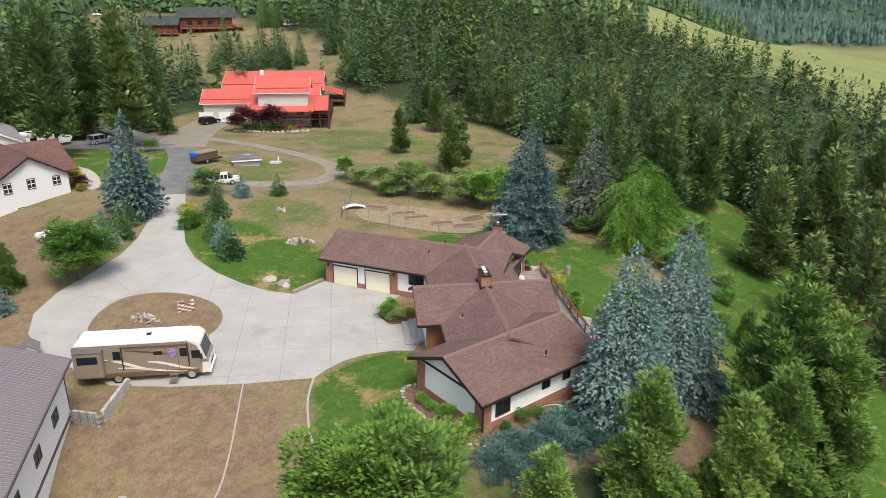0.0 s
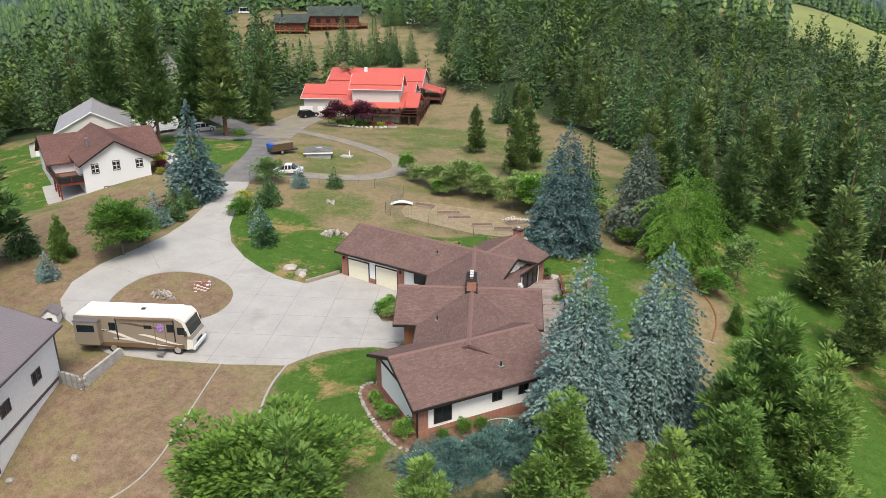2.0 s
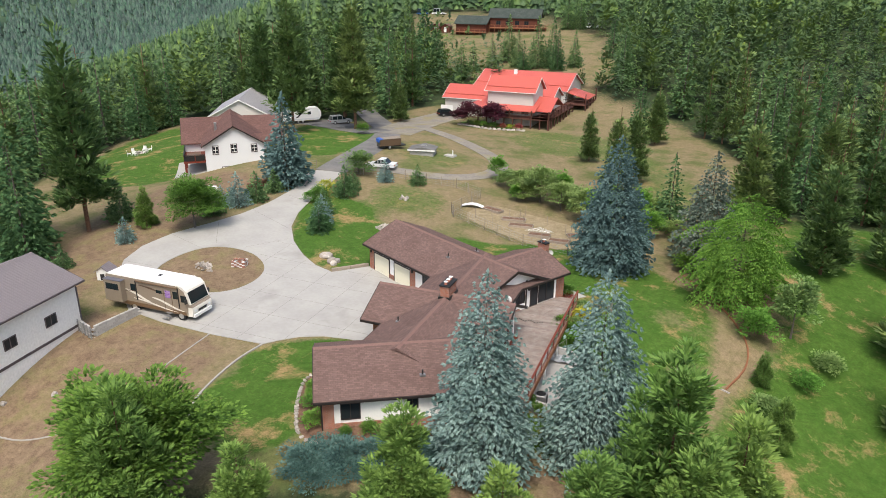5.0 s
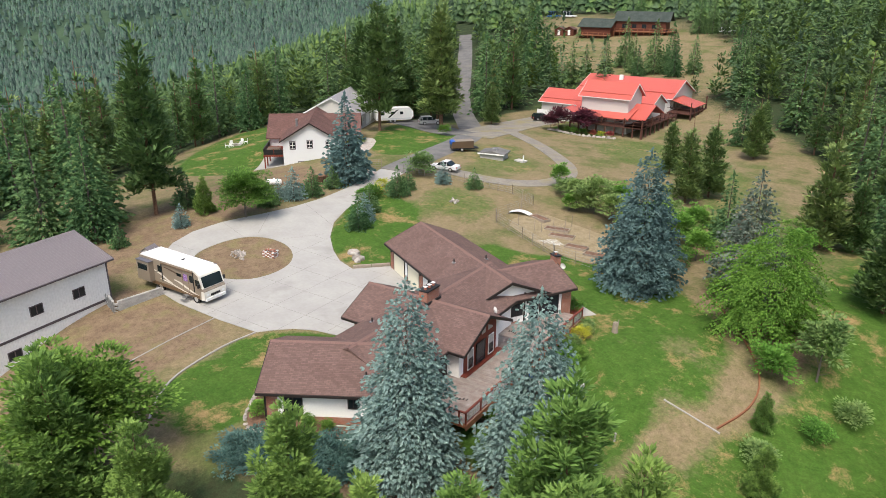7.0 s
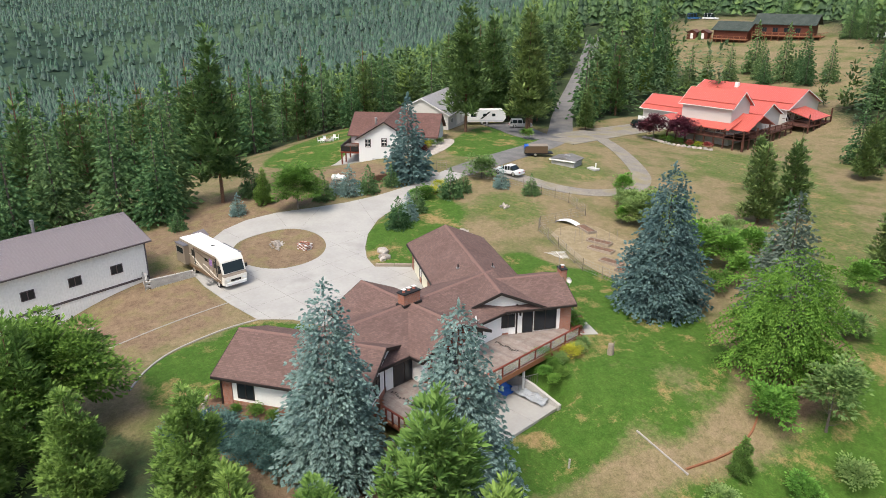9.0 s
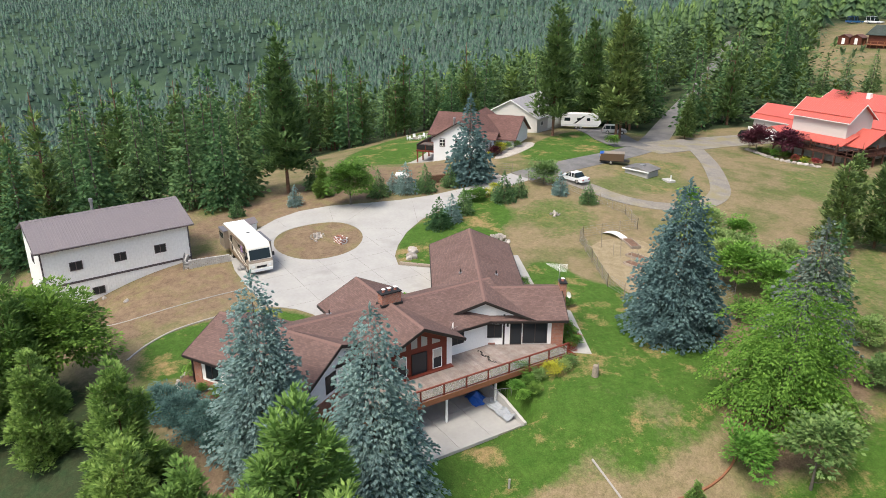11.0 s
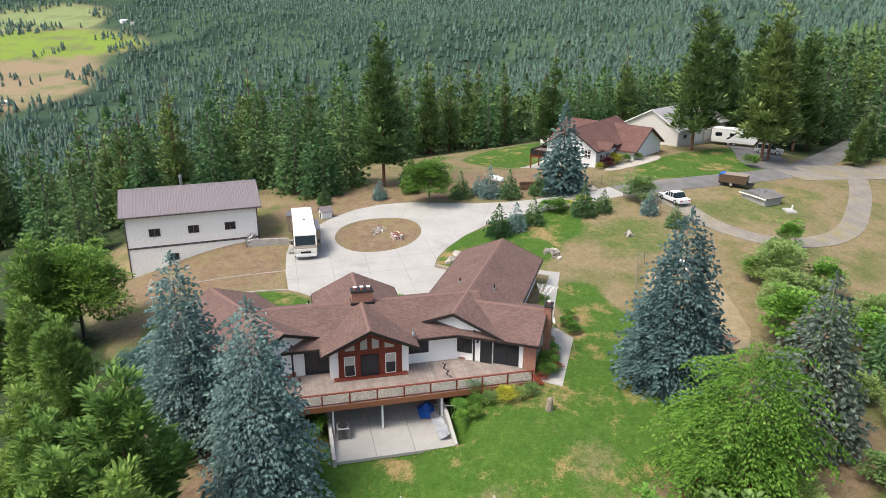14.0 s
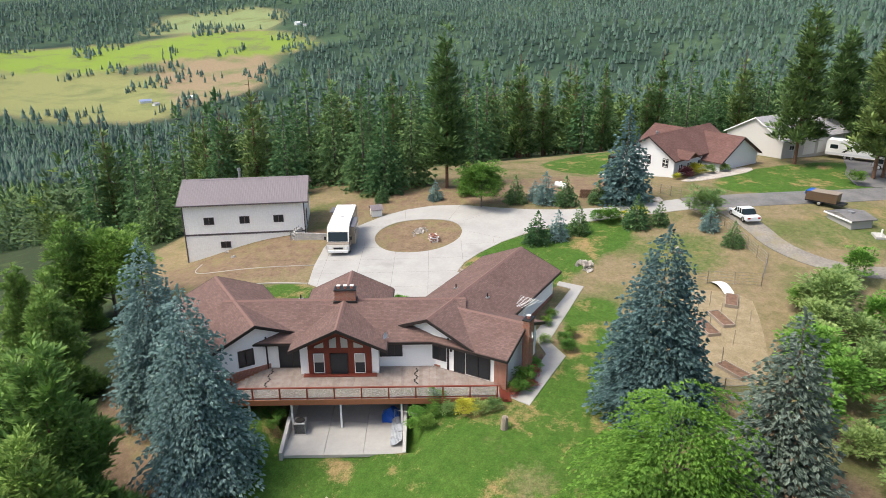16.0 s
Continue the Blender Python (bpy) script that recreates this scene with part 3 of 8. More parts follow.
def sheet(name, outline, mat, lift, label, category, step=1.6, kind="structure", holes=(), thick=0.12):
    """A paved patch that follows the ground, with an edge of its own."""
    xs, ys = [p[0] for p in outline], [p[1] for p in outline]
    pts, edges = [], []
    for ring in [outline, *holes]:
        long = []
        for (ax, ay), (bx, by) in zip(ring, list(ring[1:]) + [ring[0]]):
            k = max(1, int(math.hypot(bx - ax, by - ay) / step))
            long += [(ax + (bx - ax) * j / k, ay + (by - ay) * j / k) for j in range(k)]
        i = len(pts)
        pts += long
        edges += [(i + j, i + (j + 1) % len(long)) for j in range(len(long))]
    rim = len(pts)
    gx, gy = np.meshgrid(np.arange(min(xs), max(xs), step), np.arange(min(ys), max(ys), step))
    pts += [(float(a), float(b)) for a, b in zip(gx.ravel(), gy.ravel())]
    from mathutils.geometry import delaunay_2d_cdt
    v, e, f, *_ = delaunay_2d_cdt([Vector(p) for p in pts], edges, [], 0, 1e-4)
    vx, vy = np.array([p.x for p in v]), np.array([p.y for p in v])
    cx, cy = np.array([vx[list(t)].mean() for t in f]), np.array([vy[list(t)].mean() for t in f])
    keep = inside(list(outline), cx, cy)
    for h in holes:
        keep &= ~inside(list(h), cx, cy)
    tris = [t for t, k in zip(f, keep) if k]
    vz = height(vx, vy) + lift
    s = Shape()
    co = [(float(a), float(b), float(c)) for a, b, c in zip(vx, vy, vz)]
    count = {}
    for t in tris:
        a, b, c = t
        if (co[b][0] - co[a][0]) * (co[c][1] - co[a][1]) - (co[c][0] - co[a][0]) * (co[b][1] - co[a][1]) < 0:
            a, b, c = a, c, b
        s.face(co[a], co[b], co[c])
        for q in ((a, b), (b, c), (c, a)):
            count[q] = 1
    for a, b in count:
        if (b, a) not in count:
            s.face(co[b], co[a], (co[a][0], co[a][1], co[a][2] - thick), (co[b][0], co[b][1], co[b][2] - thick))
    return solid(name, s, mat, label, category, kind=kind)


ground_sheet()
DRIVE = ([(-40.2, 86.5), (-36.6, 78), (-35.0, 72), (-34.4, 67), (-34.7, 62.5), (-35.6, 57.5), (-35.4, 53.5), (-33.8, 50.2), (-31, 47.6), (-27, 45.6), (-23, 43.7)]
         + [(-18.4, 44.0), (-12.6, 45.1), (-7.8, 46.4), (-7.2, 47.6), (-6.2, 49.1), (-4.6, 50.4), (-2.4, 51.3), (-0.6, 51.5), (-0.2, 53.0), (-0.9, 56.4), (-3.4, 56.0), (-4.7, 57.6), (-4.8, 59.6), (-3.2, 62.6), (-11.4, 65.0), (-13.7, 61.3)]
         + [(-16.4, 61.6), (-19.4, 62.8), (-23.0, 64.9), (-26.6, 68), (-29.4, 72), (-32, 77.5), (-36.3, 88.0)])
sheet("driveway", DRIVE, CONCRETE, 0.05, "pale concrete driveway with a turning loop", "driveway", holes=[ISLAND])
sheet("asphalt_road", ribbon([(-38.2, 87.4), (-42, 100), (-46, 110), (-52, 119), (-62, 128), (-76, 140), (-95, 158), (-114, 178), (-140, 205), (-170, 235)], 5.0), ASPHALT, 0.05, "worn grey asphalt lane leading to the neighbours", "road", 2.5)
sheet("gravel_drive", ribbon([(-50, 116), (-54, 128), (-57, 140), (-57, 152)], 9.0), GRAVEL, 0.08, "grey gravel drive to the red-roofed house", "road", 2.5)
sheet("gravel_loop", ribbon([(-50, 128), (-40, 123), (-30, 117), (-23, 112), (-19.5, 106), (-20.5, 100), (-25, 96), (-31, 94.5), (-37, 92)], 2.9), GRAVEL, 0.065, "gravel loop track round dry grass", "road", 2.0)
sheet("neighbour_apron", ribbon([(-52, 116), (-58, 116), (-66, 119), (-76, 121)], 8.0), ASPHALT, 0.09, "asphalt parking apron beside the neighbour's house", "road", 2.5)


# ---- plants ----
def sprays(base, out, length, width, lift, rng, blades=2):
    """Leaf or needle clumps as small diamonds: base points, directions, sizes. Returns corners and triangles."""
    n = len(base)
    up = np.tile([0.0, 0.0, 1.0], (n, 1))
    out = out / np.linalg.norm(out, axis=1, keepdims=True)
    side = np.cross(out, up)
    side /= np.maximum(np.linalg.norm(side, axis=1, keepdims=True), 1e-6)
    top = np.cross(side, out)
    v, f = [], []
    for k in range(blades):
        a = rng.uniform(-0.5, 0.5, n) + k * math.pi / blades
        w = side * np.cos(a)[:, None] + top * np.sin(a)[:, None]
        mid = base + out * (length * 0.45)[:, None] + top * (lift * length)[:, None]
        i = sum(len(q) for q in v)
        v.append(np.stack([base, mid + w * (width / 2)[:, None], base + out * length[:, None], mid - w * (width / 2)[:, None]], 1).reshape(-1, 3))
        j = i + np.arange(n) * 4
        f.append(np.concatenate([np.stack([j, j + 1, j + 2], 1), np.stack([j, j + 2, j + 3], 1)]))
    v = np.concatenate(v)
    f = np.concatenate(f)
    if blades > 1:
        # one island for each clump: the blades share their base corner
        share = np.arange(len(v))
        for k in range(1, blades):
            share[k * n * 4 + np.arange(n) * 4] = np.arange(n) * 4
        f = share[f]
    return v, f


def bough_crown(name, mat, h, env, whorls, arms, seed, rise=0.05, droop=0.2, twig=0.42, fan=0.3, bare=0.03, ragged=0.15, fat=0.42, drape=0.35, hang=0.0, start=0.3, gap=0.8, fill=2.0, tip=True, blades=2, scatter_z=0.3):
    """Whorls of draped fan-shaped boughs; env gives their length from the foot (0) to the top (1)."""
    rng = random.Random(seed)
    base, out, ln = [], [], []
    widest = max(env(i / 20) for i in range(20))
    for i in range(whorls):
        t = (i + 0.5) / whorls
        k = max(4, int(arms * (0.35 + 0.65 * env(t) / widest)))
        off = rng.uniform(0, math.tau)
        for j in range(k):
            a = off + (j + rng.uniform(-0.3, 0.3)) * math.tau / k
            ll = env(t) * rng.uniform(1 - ragged * 1.6, 1 + ragged)
            z1 = h * (bare + (1 - bare) * t) + rng.gauss(0, scatter_z) * h / whorls
            ca, sa = math.cos(a), math.sin(a)
            nodes = max(2, int(ll * (1 - start) / (twig * gap)) + 1)
            for n in range(nodes):
                q = start + (1 - start) * n / (nodes - 1)
                half = fan * ll * min(1.0, (1.12 - q) * 1.6) * min(1.0, q * 1.8) + 0.1 * twig
                for _ in range(1 + int(half * fill / (twig * 0.5))):
                    u = rng.uniform(-1, 1)
                    d, lat = ll * q - 0.35 * abs(u) * half, u * half
                    z = z1 + ll * (rise * q - droop * q * q) - drape * abs(u) * half + rng.gauss(0, 0.1) * twig
                    base.append((ca * d - sa * lat, sa * d + ca * lat, z))
                    b = a + u * 0.75 + rng.gauss(0, 0.3)
                    out.append((math.cos(b), math.sin(b), rise - 1.4 * droop * q - drape * abs(u) * 0.6 + rng.gauss(0, 0.2) + 0.12 - hang))
                    ln.append(twig * rng.uniform(0.75, 1.25) * (0.7 + 0.3 * (1 - t)))
    for q in range(6 if tip else 0):
        base.append((0, 0, h * (0.93 + 0.014 * q)))
        out.append((rng.gauss(0, 0.3), rng.gauss(0, 0.3), 1.0))
        ln.append(twig * 1.1)
    base, out, ln = np.array(base), np.array(out), np.array(ln)
    v, f = sprays(base, out, ln, ln * fat, 0.06, np.random.default_rng(seed), blades)
    return raw_mesh(name, v, f, mat) if mat else (v, f)


def cone(r, power, foot=0.75):
    """Bough lengths of a conical crown that draws in a little at its foot."""
    return lambda t: r * max(0.05, (1 - t) ** power) * (foot + (1 - foot) * min(1.0, t * 6))


def dome(r, foot=0.6):
    """Bough lengths of a round-headed crown."""
    return lambda t: r * max(0.12, math.sqrt(max(0.0, 1 - ((t - 0.32) / 0.70) ** 2))) * (foot + (1 - foot) * min(1.0, t * 4))


def pine_crown(name, mat, h, r, seed, clumps=260, burst=9, size=0.55, bare=0.12, shape=0.75, fat=0.36, blades=2):
    """A pine: brushes of needles at the ends of upswept branches."""
    rng = np.random.default_rng(seed)
    base, out, ln = [], [], []
    for i in range(clumps):
        t = 1 - math.sqrt(rng.uniform(0, 1)) * 0.97
        z = h * (bare + (1 - bare) * t)
        env = r * ((1 - t) ** shape * 0.92 + 0.08) * (0.75 + 0.25 * min(1, t * 5 + 0.2))
        a = rng.uniform(0, math.tau)
        lobe = 0.68 + 0.32 * math.sin(a * 3 + seed + t * 14)
        d = env * lobe * rng.uniform(0.35, 1.0) ** 0.45
        c = np.array([math.cos(a) * d, math.sin(a) * d, z - 0.1 * d])
        ax = np.array([math.cos(a) * 0.8, math.sin(a) * 0.8, 0.55 + 0.5 * t])
        cs = size * rng.uniform(0.8, 1.25)
        for _ in range(burst):
            v = rng.normal(0, 1, 3)
            v /= np.linalg.norm(v)
            v[2] = abs(v[2]) * 0.8 - 0.1
            base.append(c + v * cs * 0.42 * (1.2, 1.2, 0.8) + rng.normal(0, 0.1, 3) * cs)
            v = v + ax * 0.45
            out.append(v)
            ln.append(cs * rng.uniform(0.7, 1.1))
    base, out, ln = np.array(base), np.array(out), np.array(ln)
    v, f = sprays(base, out, ln, ln * fat, 0.04, rng, blades)
    return raw_mesh(name, v, f, mat) if mat else (v, f)


def leafy_crown(name, mat, h, r, seed, leaves=4500, size=0.28, low=0.25, lobes=16, hang=0.0, flat=1.0):
    """A broad crown: boughs with leaves round them, open between."""
    rng = np.random.default_rng(seed)
    mid = h * (1 + low) / 2
    half = h * (1 - low) / 2
    base, out, ln = [], [], []
    for i in range(lobes * 5):
        u = rng.normal(0, 1, 3)
        u /= np.linalg.norm(u)
        if u[2] < -0.55:
            u[2] = -u[2]
        az = math.atan2(u[1], u[0])
        reach = rng.uniform(0.45, 0.95) * (0.82 + 0.18 * math.sin(az * 3 + seed) + 0.14 * math.sin(az * 5 + u[2] * 4 + seed * 2))
        c = np.array([u[0] * r * reach, u[1] * r * reach, mid + u[2] * half * reach])
        cr = r * rng.uniform(0.16, 0.3)
        for _ in range(leaves // (lobes * 5)):
            w = rng.normal(0, 1, 3)
            w /= np.linalg.norm(w)
            base.append(c + w * cr * rng.uniform(0.5, 1.0) * (1.15, 1.15, 0.42 * flat))
            out.append(w * (1, 1, 0.5) + u * 0.6 + (0, 0, -hang))
            ln.append(size * rng.uniform(0.7, 1.3))
    base, out, ln = np.array(base), np.array(out), np.array(ln)
    v, f = sprays(base, out, ln, ln * 0.62, 0.08, rng, 1)
    return raw_mesh(name, v, f, mat)


def trunk_mesh(name, mat, h, r, boughs=0, reach=1.0, seed=0, start=0.3, rise=0.5, bend=0.0):
    rng = np.random.default_rng(seed + 900)
    s = Shape()
    s.tube([(0, 0, -0.6), (0, 0, 0.2), (bend * 0.4, 0, h * 0.45), (bend, 0, h * 0.95)], r * 1.15, r * 0.15, 7)
    for i in range(boughs):
        t = start + (0.9 - start) * (i + rng.uniform(0, 1)) / boughs
        a = i * 2.4 + rng.uniform(-0.4, 0.4)
        ll = reach * rng.uniform(0.6, 0.95) * (1 - t * 0.55)
        z = h * t
        s.tube([(0, 0, z), (math.cos(a) * ll * 0.5, math.sin(a) * ll * 0.5, z + ll * rise * 0.4), (math.cos(a) * ll, math.sin(a) * ll, z + ll * rise)], r * 0.32 * (1.1 - t), r * 0.06, 4)
    return s.mesh(name, mat)


def tree(kind, x, y, crown, trunk, label, scale=1.0, turn=0.0, group="", category="tree", dz=-0.1, tall=1.0):
    ob = thing(kind, place(x, y, turn, dz) @ Matrix.Diagonal((scale, scale, scale * tall, 1)), label, category, group)
    for nm, me in (("trunk", trunk), ("crown", crown)):
        if me:
            p = new(nm, me)
            p.parent = ob
    return ob


CROWN = {
    "small_blue": bough_crown("crown", NEEDLE_BLUE, 3.0, cone(1.3, 0.75), 13, 12, 5, rise=0.25, droop=0.25, twig=0.28, fan=0.32, bare=0.01, fat=0.6),
    "small_green": bough_crown("crown", NEEDLE_FIR, 3.0, cone(1.4, 0.75), 13, 12, 6, rise=0.25, droop=0.25, twig=0.28, fan=0.32, bare=0.01, fat=0.6),
    "fir": bough_crown("crown", NEEDLE_FIR, 18.0, cone(4.5, 0.8), 25, 12, 7, rise=0.0, droop=0.25, twig=0.9, fan=0.28, bare=0.04, ragged=0.22, fat=0.5),
    "fir_b": bough_crown("crown", NEEDLE_FIR, 15.0, cone(3.8, 0.78), 21, 12, 8, rise=0.0, droop=0.2, twig=0.85, fan=0.28, bare=0.03, ragged=0.25, fat=0.5),
    "pine": pine_crown("crown", NEEDLE_OLD, 20.0, 4.3, 9, 380, 12, 1.0, bare=0.14, shape=0.7, fat=0.42, blades=1),
    "pine_b": pine_crown("crown", NEEDLE_OLD, 16.0, 4.2, 10, 360, 12, 0.95, bare=0.06, shape=0.72, fat=0.42, blades=1),
    "pine_tall": pine_crown("crown", NEEDLE_OLD, 25.0, 4.8, 19, 380, 12, 1.1, bare=0.13, shape=0.8, fat=0.4, blades=1),
    "maple": leafy_crown("crown", LEAF_GREEN, 7.5, 4.0, 11, 22000, 0.24, low=0.04, lobes=34),
    "locust": bough_crown("crown", LEAF_LIGHT, 10.2, dome(5.0, 0.9), 13, 17, 12, rise=0.8, droop=0.95, twig=0.29, fan=0.25, bare=0.0, ragged=0.32, fat=0.5, drape=0.6, hang=0.2, start=0.35, fill=2.2, tip=False, scatter_z=0.8),
    "fruit": leafy_crown("crown", LEAF_OLIVE, 4.4, 2.3, 13, 3200, 0.26, low=0.12, lobes=14),
    "bush": leafy_crown("crown", LEAF_OLIVE, 3.2, 2.3, 14, 3000, 0.26, low=0.05, lobes=14),
    "purple": leafy_crown("crown", LEAF_PURPLE, 4.6, 2.6, 15, 2600, 0.34, low=0.15, lobes=14),
}
TRUNK = {
    "spruce": trunk_mesh("trunk", BARK_GREY, 12.5, 0.24),
    "young": trunk_mesh("trunk", BARK, 9.5, 0.16, 10, 2.0, 3, 0.15),
    "small": trunk_mesh("trunk", BARK_GREY, 2.8, 0.06),
    "fir": trunk_mesh("trunk", BARK_GREY, 17.0, 0.26),
    "pine": trunk_mesh("trunk", BARK, 19.0, 0.30, 14, 3.4, 9, 0.2, 0.15),
    "pine_tall": trunk_mesh("trunk", BARK, 24.0, 0.36, 18, 3.0, 19, 0.15, 0.1),
    "broad": trunk_mesh("trunk", BARK_GREY, 6.0, 0.2, 12, 3.0, 11, 0.2, 0.8),
    "locust": trunk_mesh("trunk", BARK_GREY, 9.0, 0.26, 14, 4.6, 12, 0.15, 0.7),
    "fruit": trunk_mesh("trunk", BARK_GREY, 3.2, 0.11, 8, 1.7, 13, 0.15, 0.8),
}


# ---- the main house: a middle block and two wings set at thirty degrees ----
HOUSE = pose(4.75, 55.3, 0, 0, 0, 13.3)
FLOOR, EAVE, RIDGE = 0.55, 3.04, 4.85


def gable_shape(y0, y1, xr, half, zr, ze, thick=0.18):
    """A gable roof along y with its ridge at x = xr."""
    s = Shape()
    top = [(xr - half, ze), (xr, zr), (xr + half, ze)]
    s.side([*top, (xr + half, ze - thick), (xr, zr - thick), (xr - half, ze - thick)], y0, y1)
    return s


def ridge_cap(y0, y1, xr, zr, slope, w=0.18):
    s = Shape()
    y, k = y0, 0
    while y < y1 - 0.01:
        e = min(y + 0.3, y1)
        s.side([(xr - w, zr - w * slope + 0.02), (xr, zr + 0.045), (xr + w, zr - w * slope + 0.02), (xr, zr - 0.02)], y, e)
        y = e
    return s


def barge(y, xr, half, zr, ze, deep=0.26, thick=0.05):
    """The dark boards along a gable's edge."""
    s = Shape()
    for sx in (-1, 1):
        s.side([(xr, zr + 0.01), (xr + sx * half, ze + 0.01), (xr + sx * half, ze - deep), (xr, zr - deep)], y - thick / 2, y + thick / 2)
    return s


def gabled_wing(house, m, y0, y1, xr, half, zr, ze, z0, over=0.55, front=True, back=True, wall=STUCCO, roof=SHINGLE, trim=DARK_TRIM, brick=0.0, over_end=0.55, gutter=True):
    """Roof, walls and trim of one wing, in the frame m."""
    slope = (zr - ze) / half
    wing = new("wing")
    wing.parent = house
    wing.matrix_local = m
    part("roof", gable_shape(y0, y1, xr, half, zr, ze), roof, wing)
    part("ridge_cap", ridge_cap(y0, y1, xr, zr, slope), RIDGE_SHINGLE, wing)
    for on, y in ((front, y0 - 0.02), (back, y1 + 0.02)):
        if on:
            part("barge_board", barge(y, xr, half, zr, ze), trim, wing)
    for sx in (-1, 1):
        x = xr + sx * (half + 0.03)
        part("gutter", Shape().box(x - 0.05, y0, ze - 0.22, x + 0.05, y1, ze - 0.04), trim, wing)
    hw = half - over
    zt = ze + slope * over - 0.16
    s = Shape()
    s.side([(xr - hw, z0), (xr + hw, z0), (xr + hw, zt), (xr, zr - 0.18), (xr - hw, zt)], y0 + over_end, y1 - over_end)
    part("wall", s, wall, wing)
    if brick:
        part("brick_base", Shape().box(xr - hw - 0.04, y0 + over_end - 0.04, z0 - 0.3, xr + hw + 0.04, y1 - over_end + 0.04, brick), BRICK, wing)
    return wing


def window_part(parent, m, w, h, frame_mat=DARK_TRIM, panes=2, name="window", blind=False, sill=False, bar=0.07):
    """A window in the plane of a wall: frame and panes; m puts x along the wall, z up, -y outwards."""
    win = new(name)
    win.parent = parent
    win.matrix_local = m
    s = Shape()
    s.box(-w / 2, -0.06, -h / 2, w / 2, 0.02, -h / 2 + bar).box(-w / 2, -0.06, h / 2 - bar, w / 2, 0.02, h / 2)
    for i in range(panes + 1):
        x = -w / 2 + (w - bar) * i / panes
        s.box(x, -0.06, -h / 2, x + bar, 0.02, h / 2)
    part("frame", s, frame_mat, win)
    for i in range(panes):
        x0, x1 = -w / 2 + (w - bar) * i / panes + bar, -w / 2 + (w - bar) * (i + 1) / panes
        part("pane", Shape().box(x0, -0.025, -h / 2 + bar, x1, -0.012, h / 2 - bar), GLASS, win)
    if blind:
        part("blind", Shape().box(-w / 2 + bar, -0.031, h * 0.05, w / 2 - bar, -0.027, h / 2 - bar), CURTAIN, win)
    return win


def facing(x, y, z, way):
    """A place on a wall whose outside looks to the compass way (degrees, in the frame of the parent)."""
    return pose(x, y, z, 0, 0, way + 90)


main_house = thing("ranch_house", HOUSE, "brown-shingled ranch house with cream stucco walls and red brick base", "house")
# frames: the middle runs along its own y; the wings turn by thirty degrees either way
MID = Matrix()
GARAGE = pose(0, 0, 0, 0, 0, -30)
BED = pose(0, 0, 0, 0, 0, 30)
AX = pose(0, 0, 0, 0, 0, -90)
middle = gabled_wing(main_house, MID, -10.2, 10.2, 0.35, 4.35, RIDGE, EAVE, -2.1, front=False, back=False)
cross = gabled_wing(main_house, AX, -5.9, 6.15, 0.0, 3.8, 4.9, 3.08, -2.1, over=0.7, over_end=0.9)
garage = gabled_wing(main_house, GARAGE @ AX, -18.6, 0.35, -8.2, 4.3, RIDGE, EAVE, 0.0, brick=0.7)
bedroom = gabled_wing(main_house, BED @ AX, -10.6, 1.25, 8.15, 4.2, RIDGE, EAVE, 0.0, brick=0.95)
den = gabled_wing(main_house, GARAGE, 8.6, 15.25, -3.45, 3.85, 4.5, EAVE, 0.0)


